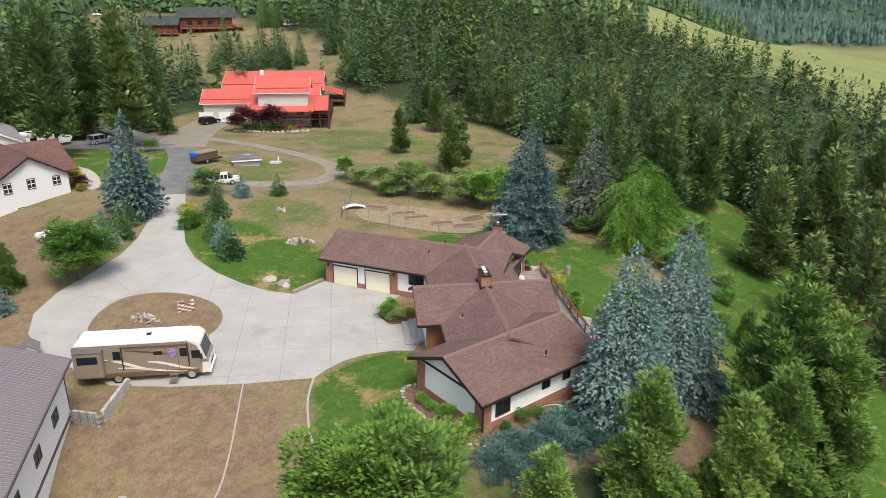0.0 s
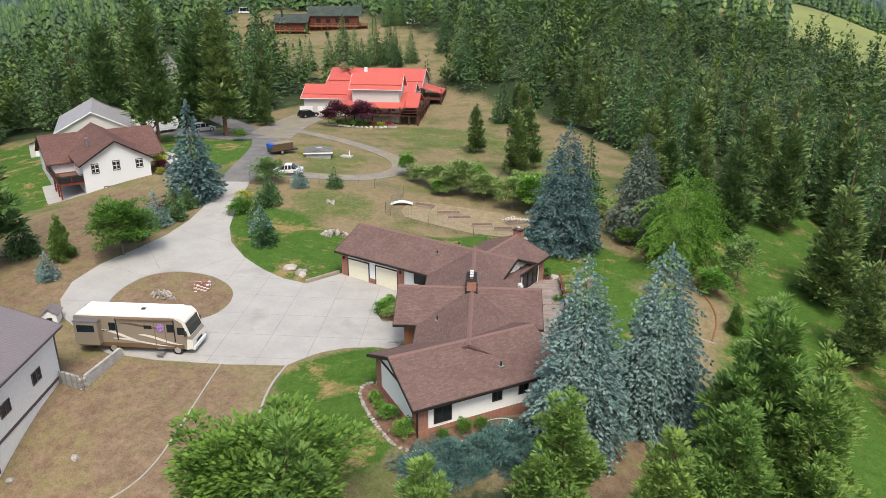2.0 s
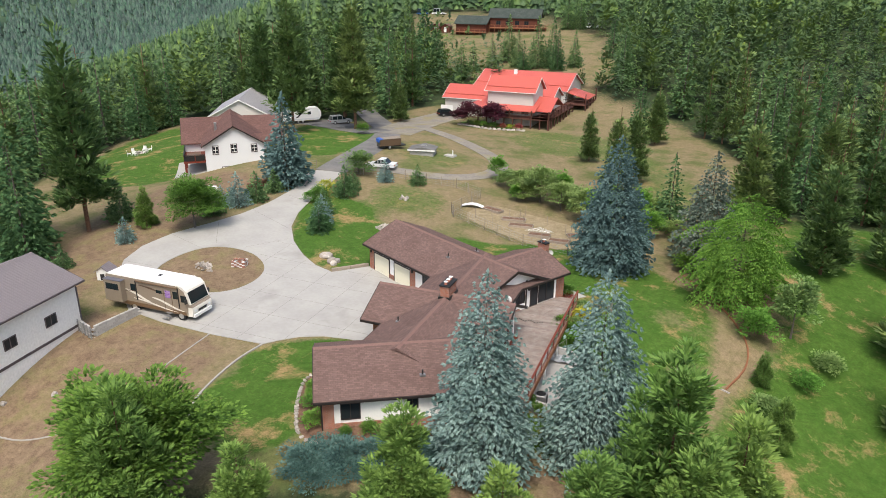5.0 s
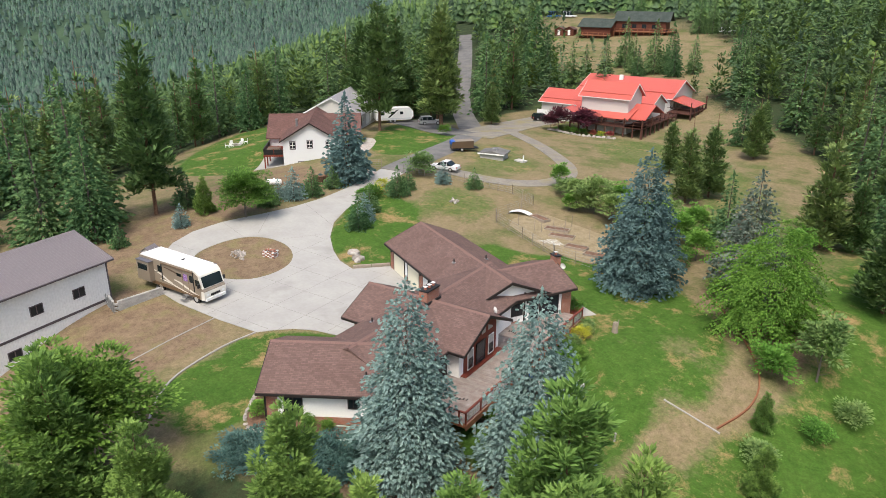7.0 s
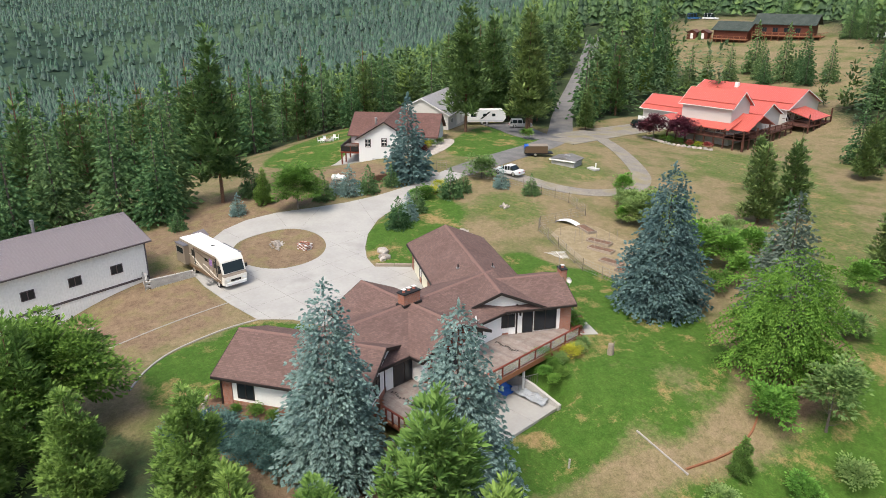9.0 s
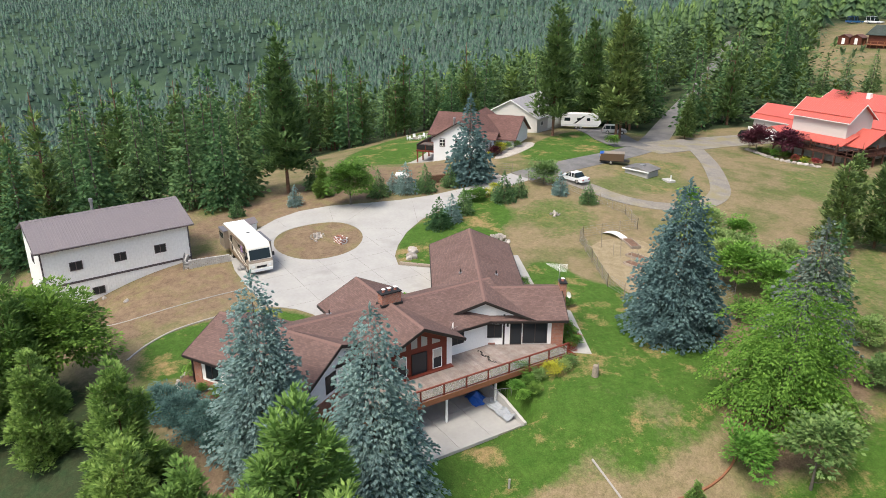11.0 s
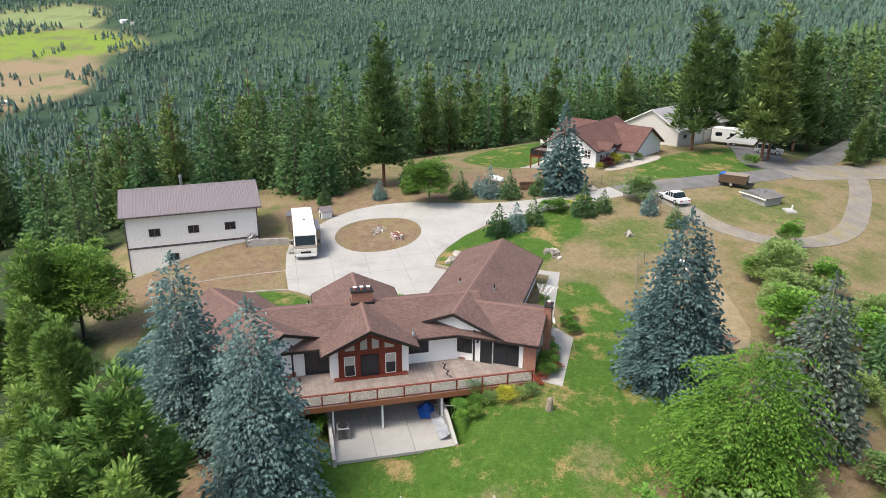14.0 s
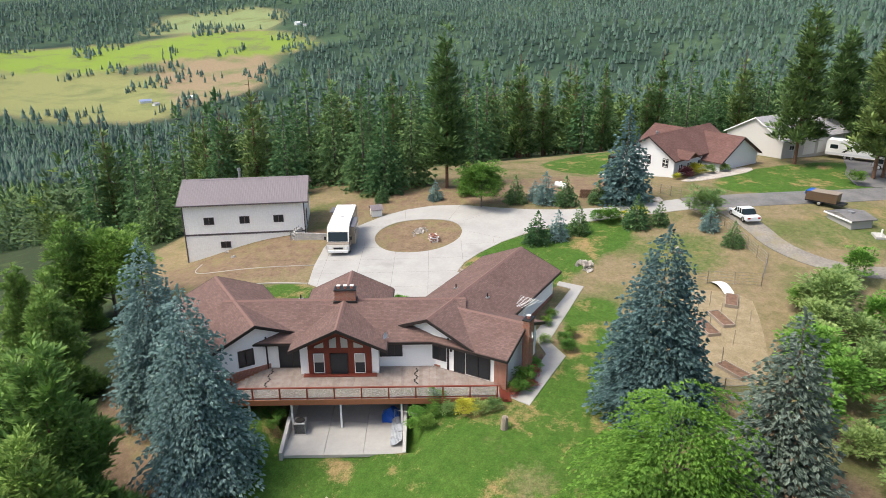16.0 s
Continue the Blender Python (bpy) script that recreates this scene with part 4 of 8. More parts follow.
# ---- doors, windows, chimneys and deck of the main house ----
def house_openings():
    x = -4.45
    for a in (-15.85, -12.22):
        door = new("garage_door")
        door.parent = garage
        door.matrix_local = facing(x, a, 1.15, 0)
        s = Shape()
        for k in range(4):
            s.box(-1.33, -0.05, -1.13 + k * 0.56, 1.33, 0.03, -1.13 + k * 0.56 + 0.55)
        part("panel", s, GARAGE_DOOR, door)
        part("door_frame", Shape().box(-1.42, -0.08, -1.15, -1.33, 0.03, 1.22).box(1.33, -0.08, -1.15, 1.42, 0.03, 1.22).box(-1.42, -0.08, 1.12, 1.42, 0.03, 1.22), DARK_TRIM, door)
    for a0, a1, top in ((-18.08, -17.26, 2.75), (-14.42, -13.65, 0.75), (-10.8, -10.05, 2.75)):
        part("brick_pier", Shape().box(x - 0.1, a0, 0, x + 0.09, a1, top), BRICK, garage)
    for a in (-17.7, -10.4):
        part("wall_lamp", Shape().box(x + 0.09, a - 0.07, 2.2, x + 0.22, a + 0.07, 2.5, bevel=0.04), BLACK_METAL, garage)
    window_part(garage, facing(x, -8.05, 2.05, 0), 1.6, 1.05)
    for a, w, h, z in ((-8.2, 1.35, 1.3, 1.85), (-4.0, 0.8, 0.85, 2.1), (-1.85, 0.8, 0.85, 2.1)):
        window_part(bedroom, facing(11.8, a, z, 0), w, h)
    for b0, b1 in ((4.5, 5.4), (11.05, 11.84)):
        part("brick_corner", Shape().box(b0, -10.11, 0, b1, -9.9, 2.9), BRICK, bedroom)
    part("brick_corner", Shape().box(11.7, -10.1, 0, 11.87, -9.3, 2.9), BRICK, bedroom)
    part("down_pipe", Shape().box(11.87, -10.17, 0.2, 11.97, -10.07, 3.0), DARK_TRIM, bedroom)
    # dark timber strips on the bedroom gable
    s = Shape().box(4.6, -10.1, 3.0, 11.7, -10.04, 3.18)
    part("timber_strip", s, DARK_TRIM, bedroom)
    # garden side of the garage wing
    y = -0.145
    window_part(garage, facing(-8.78, y, 1.85, 90), 1.85, 1.25, panes=3)
    door = window_part(garage, facing(-10.9, y, 1.6, 90), 0.98, 2.1, panes=1, name="glazed_door")
    window_part(garage, facing(-12.55, y, 1.62, 90), 2.1, 1.95, panes=2, name="patio_door")
    part("wall_lamp", Shape().box(-10.25, y, 2.3, -10.1, y + 0.14, 2.6), BLACK_METAL, garage)
    part("timber_strip", Shape().box(-9.95, y, 0.55, -9.8, y + 0.05, 3.4), DARK_TRIM, garage)
    part("brick_corner", Shape().box(-14.98, y - 0.2, 0, -13.95, y + 0.06, 2.95), BRICK, garage)
    window_part(bedroom, facing(8.94, 0.7, 1.98, 90), 1.25, 1.45, panes=2)
    part("timber_strip", Shape().box(7.2, 0.69, 0.55, 7.33, 0.75, 3.4), DARK_TRIM, bedroom)
    window_part(middle, facing(4.15, 4.0, 2.05, 0), 1.9, 1.15, panes=3)
    window_part(middle, facing(4.15, -3.9, 1.6, 0), 2.2, 2.05, panes=2, name="patio_door")
    # entry recess: cedar wall beside the steps
    part("cedar_wall", Shape().box(2.72, -5.08, 0.1, 3.15, -3.2, 2.9), CEDAR, cross)


def sunroom():
    y = 5.25
    room = new("sunroom_front")
    room.parent = cross
    s = Shape()
    s.side([(-2.55, 0.3), (2.45, 0.3), (2.45, 3.5), (0, 4.62), (-2.55, 3.5)], y - 0.02, y + 0.06)
    part("red_front", s, REDWOOD, room, "red-stained timber front")
    for cx, w, z0, z1 in ((1.6, 0.85, 0.72, 2.45), (0.02, 1.4, 0.62, 2.45), (-1.63, 0.85, 0.68, 2.42)):
        window_part(room, facing(cx, y + 0.1, (z0 + z1) / 2, 90), w, z1 - z0, panes=1, blind=abs(cx) > 1, frame_mat=WHITE_TRIM if abs(cx) > 1 else BLACK_METAL, bar=0.05)
    for x0, x1, zo, zi in ((0.18, 0.72, 3.62, 3.86), (-0.72, -0.18, 3.86, 3.62)):
        part("gable_pane", Shape().side([(x0, 2.94), (x1, 2.94), (x1, zo), (x0, zi)] if x0 > 0 else [(x0, 2.94), (x1, 2.94), (x1, zo), (x0, zi)], y + 0.07, y + 0.1), CURTAIN, room)
    for sx in (-1, 1):
        part("gable_pane", Shape().side([(sx * 1.18, 2.93), (sx * 1.92, 2.93), (sx * 1.92, 3.08), (sx * 1.18, 3.42)], y + 0.07, y + 0.1), CURTAIN, room)
    part("skirting", Shape().box(-2.95, y, 0.45, 2.85, y + 0.5, 0.62), REDWOOD, room)


def chimney_thing(parent, x, y, z0, z1, w, d, pots, name="chimney"):
    c = new(name)
    c.parent = parent
    s = Shape()
    row, k, step = z0, 0, 0.075
    s.box(x - w / 2, y - d / 2, z0, x + w / 2, y + d / 2, z1)
    part("shaft", s, BRICK, c, "red brick shaft")
    part("cap", Shape().box(x - w / 2 - 0.07, y - d / 2 - 0.07, z1, x + w / 2 + 0.07, y + d / 2 + 0.07, z1 + 0.1, bevel=0.02), BLACK_METAL, c)
    part("flashing", Shape().box(x - w / 2 - 0.12, y - d / 2 - 0.12, z0, x + w / 2 + 0.12, y + d / 2 + 0.12, z0 + 0.55), BLACK_METAL, c)
    for i in range(pots):
        py = y + (i - (pots - 1) / 2) * d / pots * 0.95
        s = Shape().tube([(x, py, z1 + 0.1), (x, py, z1 + 0.32)], 0.13, 0.11, 10)
        part("flue_pot", s, CLAY, c, "terracotta flue pot")
        part("flue_cap", Shape().box(x - 0.15, py - 0.15, z1 + 0.32, x + 0.15, py + 0.15, z1 + 0.36), WHITE_TRIM, c)
    return c


def roof_vent(parent, x, y, z):
    v = new("roof_vent")
    v.parent = parent
    part("pipe", Shape().tube([(x, y, z - 0.1), (x, y, z + 0.4)], 0.06, 0.06, 8), BLACK_METAL, v)
    part("flashing", Shape().box(x - 0.16, y - 0.2, z - 0.06, x + 0.16, y + 0.2, z + 0.05), GREY_STEEL, v)


def roof_z(x, xr, zr, slope):
    return zr - abs(x - xr) * slope


CLAY = material("terracotta", (0.42, 0.15, 0.10), 0.8, vary=0.15)
house_openings()
sunroom()
SL = (RIDGE - EAVE) / 4.3
chimney_thing(main_house, 0.3, 0.1, 4.3, 5.75, 0.8, 1.75, 3)
chimney_thing(garage, -15.35, -3.35, 0.0, 4.95, 0.55, 0.95, 1)
roof_vent(middle, -2.3, -4.2, roof_z(-2.3, 0.35, RIDGE, SL))
roof_vent(garage, -6.6, -7.6, roof_z(-6.6, -8.2, RIDGE, SL))
roof_vent(garage, -9.9, -7.2, roof_z(-9.9, -8.2, RIDGE, SL))
roof_vent(bedroom, 10.9, -3.2, roof_z(10.9, 8.15, RIDGE, SL))


def television_aerial():
    a = thing("television_aerial", HOUSE @ GARAGE @ AX @ pose(-15.0, -3.35, 4.95), "bare metal television aerial on the small chimney", "aerial")
    part("mast", Shape().tube([(0, 0, 0), (0, 0, 1.5)], 0.025, 0.025, 5), GREY_STEEL, a)
    part("boom", Shape().tube([(-0.2, -1.3, 1.2), (0.2, 1.2, 1.45)], 0.02, 0.02, 4), WHITE_TRIM, a)
    for k in range(9):
        y = -1.2 + k * 0.28
        w = 0.95 - k * 0.07
        z = 1.2 + (y + 1.3) * 0.1
        part("rod", Shape().tube([(-w, y + 0.15, z), (w, y - 0.15, z)], 0.014, 0.014, 4), WHITE_TRIM, a)
    dish_thing(HOUSE @ GARAGE @ AX @ pose(-15.95, -2.9, 3.55, 0, 0, 30))
    dish_thing(HOUSE @ pose(4.55, 3.55, 3.2, 0, 0, 60), "grey satellite dishes on the eave")


def dish_thing(m, label="pale satellite dish fixed to the house"):
    d = thing("satellite_dish", m, label, "dish")
    s = Shape()
    rings = []
    for r, x in ((0.04, 0.0), (0.17, 0.02), (0.30, 0.09)):
        rings.append([(x, r * math.cos(a * math.tau / 14), 0.35 + r * math.sin(a * math.tau / 14)) for a in range(14)])
    for a, b in zip(rings, rings[1:]):
        for i in range(14):
            s.face(a[i], a[(i + 1) % 14], b[(i + 1) % 14], b[i])
    s.face(*rings[0])
    part("reflector", s, WHITE_TRIM, d)
    part("arm", Shape().tube([(0.05, 0, 0.1), (0.42, 0, 0.28)], 0.015, 0.015, 5), GREY_STEEL, d)
    part("foot", Shape().tube([(-0.05, 0, -0.2), (-0.02, 0, 0.35)], 0.025, 0.025, 6), GREY_STEEL, d)


television_aerial()

# ---- deck over the patio ----
def deck_thing():
    d = thing("deck", HOUSE, "worn wooden deck with a rail of glass panels", "deck")
    front = 9.0
    floor_outline = [(3.9, -6.2), (6.5, -8.2), (front, -8.2), (front, 12.3), (7.2, 12.6), (3.9, 9.5)]
    part("underside", Shape().prism(floor_outline, 0.28, 0.47), CEDAR, d)
    y = -8.0
    while y < 12.4:
        x0 = 3.95 if -6.0 < y < 9.3 else (3.95 + (-6.0 - y) * 1.25 if y < 0 else 3.95 + (y - 9.3) * 1.1)
        if x0 < front:
            part("deck_board", Shape().box(x0, y, 0.47, front, y + 0.27, 0.55), DECKING, d)
        y += 0.28
    part("rim_board", Shape().box(front, -8.2, 0.12, front + 0.06, 12.3, 0.56), CEDAR, d)
    k = 10
    for i in range(k + 1):
        yy = -8.1 + 20.3 * i / k
        part("rail_post", Shape().box(front - 0.1, yy - 0.05, 0.3, front, yy + 0.05, 1.5), REDWOOD, d)
        if i < k:
            part("rail_glass", Shape().box(front - 0.06, yy + 0.07, 0.7, front - 0.045, yy + 20.3 / k - 0.07, 1.38), PANEL_GLASS, d)
    part("handrail", Shape().box(front - 0.13, -8.2, 1.5, front + 0.03, 12.35, 1.56, bevel=0.015), REDWOOD, d)
    part("low_rail", Shape().box(front - 0.08, -8.2, 0.62, front - 0.03, 12.3, 0.68), REDWOOD, d)
    for yy in (-6.5, -3.3, 0.4, 5.0, 9.2):
        part("support_post", Shape().box(front - 0.35, yy - 0.07, -2.2, front - 0.2, yy + 0.07, 0.3), WHITE_TRIM, d)
    for i in range(3):
        part("step", Shape().box(7.6, 12.4 + i * 0.3, 0.05, 8.9, 12.7 + i * 0.3, 0.45 - i * 0.16), REDWOOD, d)
    # left end of the rail turns back to the house
    for i in range(3):
        part("rail_post", Shape().box(7.0 + i * 0.7, -8.22, 0.3, 7.1 + i * 0.7, -8.12, 1.5), REDWOOD, d)
    part("handrail", Shape().box(6.6, -8.25, 1.5, front, -8.1, 1.56), REDWOOD, d)


def string_lights():
    """Loose strings of dark party bulbs lying across the deck."""
    for y, x0, x1 in ((-5.6, 4.6, 7.4), (6.0, 4.7, 7.0)):
        st = thing("string_lights", HOUSE, "string of dark light bulbs lying on the deck", "string lights", "deck light strings")
        line = [(x0 + (x1 - x0) * i / 11, y + 0.12 * math.sin(i * 1.3), 0.575) for i in range(12)]
        part("cable", Shape().tube(line, 0.012, 0.012, 5), BLACK_METAL, st)
        for q in line:
            part("bulb", Shape().tube([(q[0], q[1], 0.56), (q[0] + 0.03, q[1] + 0.07, 0.64), (q[0] + 0.05, q[1] + 0.12, 0.62)], 0.03, 0.045, 6), BLACK_METAL, st)


PANEL_GLASS = bpy.data.materials.new("rail_panel_glass")
PANEL_GLASS.use_nodes = True
PANEL_GLASS.node_tree.nodes["Principled BSDF"].inputs["Base Color"].default_value = (0.85, 0.87, 0.85, 1)
PANEL_GLASS.node_tree.nodes["Principled BSDF"].inputs["Roughness"].default_value = 0.12
PANEL_GLASS.node_tree.nodes["Principled BSDF"].inputs["Transmission Weight"].default_value = 0.85
deck_thing()
string_lights()


def patio_things():
    p = tagged(new("patio"), "pale concrete patio below the deck", "patio", kind="structure")
    p.matrix_world = HOUSE
    for y0, y1 in ((-3.45, -0.55), (-0.53, 2.3), (2.32, 5.15)):
        for x0, x1 in ((3.6, 7.9), (7.92, 12.1)):
            part("slab", Shape().box(x0, y0, -2.35, x1, y1, -2.1, bevel=0.015), CONCRETE, p)
    low = thing("patio_wall", HOUSE, "low concrete retaining wall beside the patio", "wall", kind="structure")
    s = Shape()
    s.side([(4.2, -2.4), (12.3, -2.4), (12.3, -1.85), (9.5, -1.1), (4.2, -0.6)], 5.15, 5.4)
    part("wall_stretch", s, BLOCK, low)
    s = Shape()
    s.side([(4.2, -2.4), (12.3, -2.4), (12.3, -1.75), (8.5, -1.2), (4.2, -0.6)], -3.7, -3.45)
    part("wall_stretch", s, BLOCK, low)
    for y in (-1.6, 1.5):
        window_part(middle, facing(4.16, y, -0.35, 0), 1.5, 0.75, frame_mat=WHITE_TRIM)
    ac = thing("air_conditioner", HOUSE @ pose(9.2, -2.65, -2.1), "grey outdoor air conditioning unit on the patio", "air conditioner")
    part("case", Shape().box(-0.45, -0.45, 0.05, 0.45, 0.45, 1.0, bevel=0.06), GREY_STEEL, ac)
    part("fan_guard", Shape().tube([(0, 0, 1.0), (0, 0, 1.04)], 0.38, 0.36, 16), BLACK_METAL, ac)
    part("foot_plate", Shape().box(-0.5, -0.5, 0, 0.5, 0.5, 0.05), BLOCK, ac)
    for k in range(9):
        part("louvre", Shape().box(0.45, -0.38, 0.14 + k * 0.09, 0.465, 0.38, 0.18 + k * 0.09), BLACK_METAL, ac)
    tarp = Shape()
    pts = [[(6.6 + i * 0.42, 3.4 + j * 0.36 + 0.05 * math.sin(i * 2.1), -2.08 + 0.9 * math.exp(-((i - 1.6) / 1.5) ** 2 - ((j - 2) / 1.6) ** 2) + 0.07 * math.sin(i * 1.7 + j * 2.3)) for j in range(5)] for i in range(5)]
    for i in range(4):
        for j in range(4):
            tarp.face(pts[i][j], pts[i + 1][j], pts[i + 1][j + 1], pts[i][j + 1])
    solid("tarpaulin", tarp, BLUE_TARP, "crumpled blue tarpaulin under the deck", "tarpaulin", m=HOUSE)
    cloth = Shape()
    pts = [[(8.0 + i * 0.55, 4.2 + j * 0.22, -2.06 + (0.25 + 0.3 * (j / 4)) * (0.7 + 0.3 * math.sin(i * 2.7 + j))) for j in range(5)] for i in range(7)]
    for i in range(6):
        for j in range(4):
            cloth.face(pts[i][j], pts[i + 1][j], pts[i + 1][j + 1], pts[i][j + 1])
    solid("grey_sheeting", cloth, GREY_TARP, "crumpled grey plastic sheeting by the patio wall", "sheeting", m=HOUSE)
    gate = thing("wire_gate", HOUSE @ pose(9.0, 5.3, -1.3, 0, 0, 70), "leaning wire mesh panel beside the patio", "fence panel")
    part("gate_frame", Shape().tube([(-0.9, 0, -0.5), (-0.9, 0, 0.7), (0.9, 0, 0.7), (0.9, 0, -0.5)], 0.025, 0.025, 5), GREY_STEEL, gate)
    for k in range(9):
        part("wire", Shape().tube([(-0.8 + k * 0.2, 0, -0.5), (-0.8 + k * 0.2, 0, 0.7)], 0.008, 0.008, 3), GREY_STEEL, gate)


BLUE_TARP = material("blue_plastic", (0.02, 0.10, 0.42), 0.45, vary=0.2, scale=3)
GREY_TARP = material("grey_plastic", (0.30, 0.32, 0.34), 0.5, vary=0.2, scale=3)
patio_things()


def paths():

    def out(pts):
        return [tuple((HOUSE @ Vector((x, y, 0)))[:2]) for x, y in pts]

    sheet("garden_walk", out([(7.7, 12.6), (9.4, 14.6), (2.2, 18.6), (-0.5, 17.6), (-11.6, 22.9), (-13.1, 20.6), (-12.2, 20.2), (-11.2, 21.5), (-1.6, 16.3), (1.8, 17.0), (7.4, 14.2)]), CONCRETE, 0.06, "pale concrete garden walk round the house", "path", 1.2)
    sheet("planting_bed", out([(5.2, 14.9), (7.9, 13.4), (6.9, 14.3), (2.2, 16.7), (1.7, 16.6)]), MULCH, 0.05, "brown mulch planting bed beside the walk", "planting bed", 0.8)
    sheet("entry_bed", out(round_off([(-8.6, 4.4), (-7.4, 6.2), (-4.4, 7.2), (-4.6, 3.4), (-7.3, 2.3)])), MULCH, 0.07, "brown bark bed in front of the entry", "planting bed", 0.8)
    sheet("foundation_bed", [tuple((HOUSE @ BED @ AX @ Vector((x, y, 0)))[:2]) for x, y in round_off([(4.3, -11.4), (3.4, -10.3), (4.6, -9.9), (11.6, -10.0), (11.9, -2.0), (13.2, -2.4), (13.6, -6), (13.4, -10.2), (12.2, -11.7), (8, -11.9), (6.6, -11.8)], 1)], MULCH, 0.05, "brown bark bed round the bedroom wing", "planting bed", 0.8)
    steps = thing("entry_steps", HOUSE, "broad pale concrete steps at the entry", "steps")
    for i in range(4):
        part("tread", Shape().box(-7.2 + i * 0.55, -1.5, -0.1, -5.0, 2.9, 0.12 + i * 0.13, bevel=0.02), CONCRETE, steps)


MULCH = material("bark_mulch", (0.13, 0.075, 0.05), 0.95, vary=0.35, scale=3, other=(0.20, 0.12, 0.08), bump=0.6)
paths()


# ---- workshop ----
def workshop():
    turn = 109.5
    m = pose(-25.2, 31.05, 0, 0, 0, turn - 90)
    shop = thing("workshop", m, "white metal workshop with a mauve-grey ribbed roof", "workshop")
    half, ly = 5.1, 8.0
    zr, ze = 6.35, 4.35
    part("roof", gable_shape(-ly, ly, -0.2, half, zr, ze, 0.1), GREY_METAL, shop)
    part("ridge_cap", Shape().side([(-0.5, zr - 0.08), (-0.2, zr + 0.05), (0.1, zr - 0.08), (-0.2, zr - 0.02)], -ly, ly), GREY_METAL, shop)
    for y in (-ly - 0.02, ly + 0.02):
        part("barge_board", barge(y, -0.2, half, zr, ze, 0.2), SLATE_TRIM, shop)
    for sx in (-1, 1):
        x = -0.2 + sx * (half + 0.04)
        part("gutter", Shape().box(x - 0.05, -ly, ze - 0.17, x + 0.05, ly, ze - 0.02), SLATE_TRIM, shop)
    hw = 4.6
    s = Shape()
    s.side([(-hw - 0.2, -4.5), (hw - 0.2, -4.5), (hw - 0.2, 4.44), (-0.2, 6.22), (-hw - 0.2, 4.44)], -7.5, 7.5)
    part("wall", s, WHITE_SIDING, shop)
    x = hw - 0.2
    part("belt_board", Shape().box(x, -7.5, 0.22, x + 0.05, 7.52, 0.44), SLATE_TRIM, shop)
    for y in (-7.52, 7.38):
        part("corner_trim", Shape().box(x - 0.1, y, -3.5, x + 0.05, y + 0.14, 4.4), SLATE_TRIM, shop)
    for y in (-4.35, 0.0, 4.2):
        window_part(shop, facing(x, y, 2.1, 0), 1.25, 0.95, frame_mat=SLATE_TRIM)
    window_part(shop, facing(x, -2.6, -1.1, 0), 1.25, 0.85, frame_mat=SLATE_TRIM)
    window_part(shop, facing(-0.2, -7.5, 2.3, -90), 1.2, 0.9, frame_mat=SLATE_TRIM)
    flue = new("stove_flue")
    flue.parent = shop
    part("pipe", Shape().tube([(-0.9, -0.9, 6.0), (-0.9, -0.9, 7.2)], 0.16, 0.16, 10), GREY_STEEL, flue)
    part("cowl", Shape().tube([(-0.9, -0.9, 7.15), (-0.9, -0.9, 7.3), (-0.9, -0.9, 7.5)], 0.24, 0.2, 10), GREY_STEEL, flue)
    # lean-to strip at the driveway end
    part("side_door", Shape().box(1.2, 7.5, 0.3, 2.2, 7.56, 2.4), SLATE_TRIM, shop)


SLATE_TRIM = material("slate_trim", (0.10, 0.085, 0.09), 0.6, vary=0.1)
workshop()


def wheel(parent, x, y, r, wdt, side, rim=CHROME):
    w = new("wheel")
    w.parent = parent
    w.matrix_local = pose(x, y, r)
    s = Shape().tube([(0, -wdt / 2, 0), (0, -wdt / 2 + 0.04, 0), (0, wdt / 2 - 0.04, 0), (0, wdt / 2, 0)], r, r, 18)
    part("tyre", s, RUBBER, w)
    part("rim", Shape().tube([(0, side * wdt / 2, 0), (0, side * (wdt / 2 + 0.02), 0)], r * 0.62, r * 0.5, 14), rim, w)


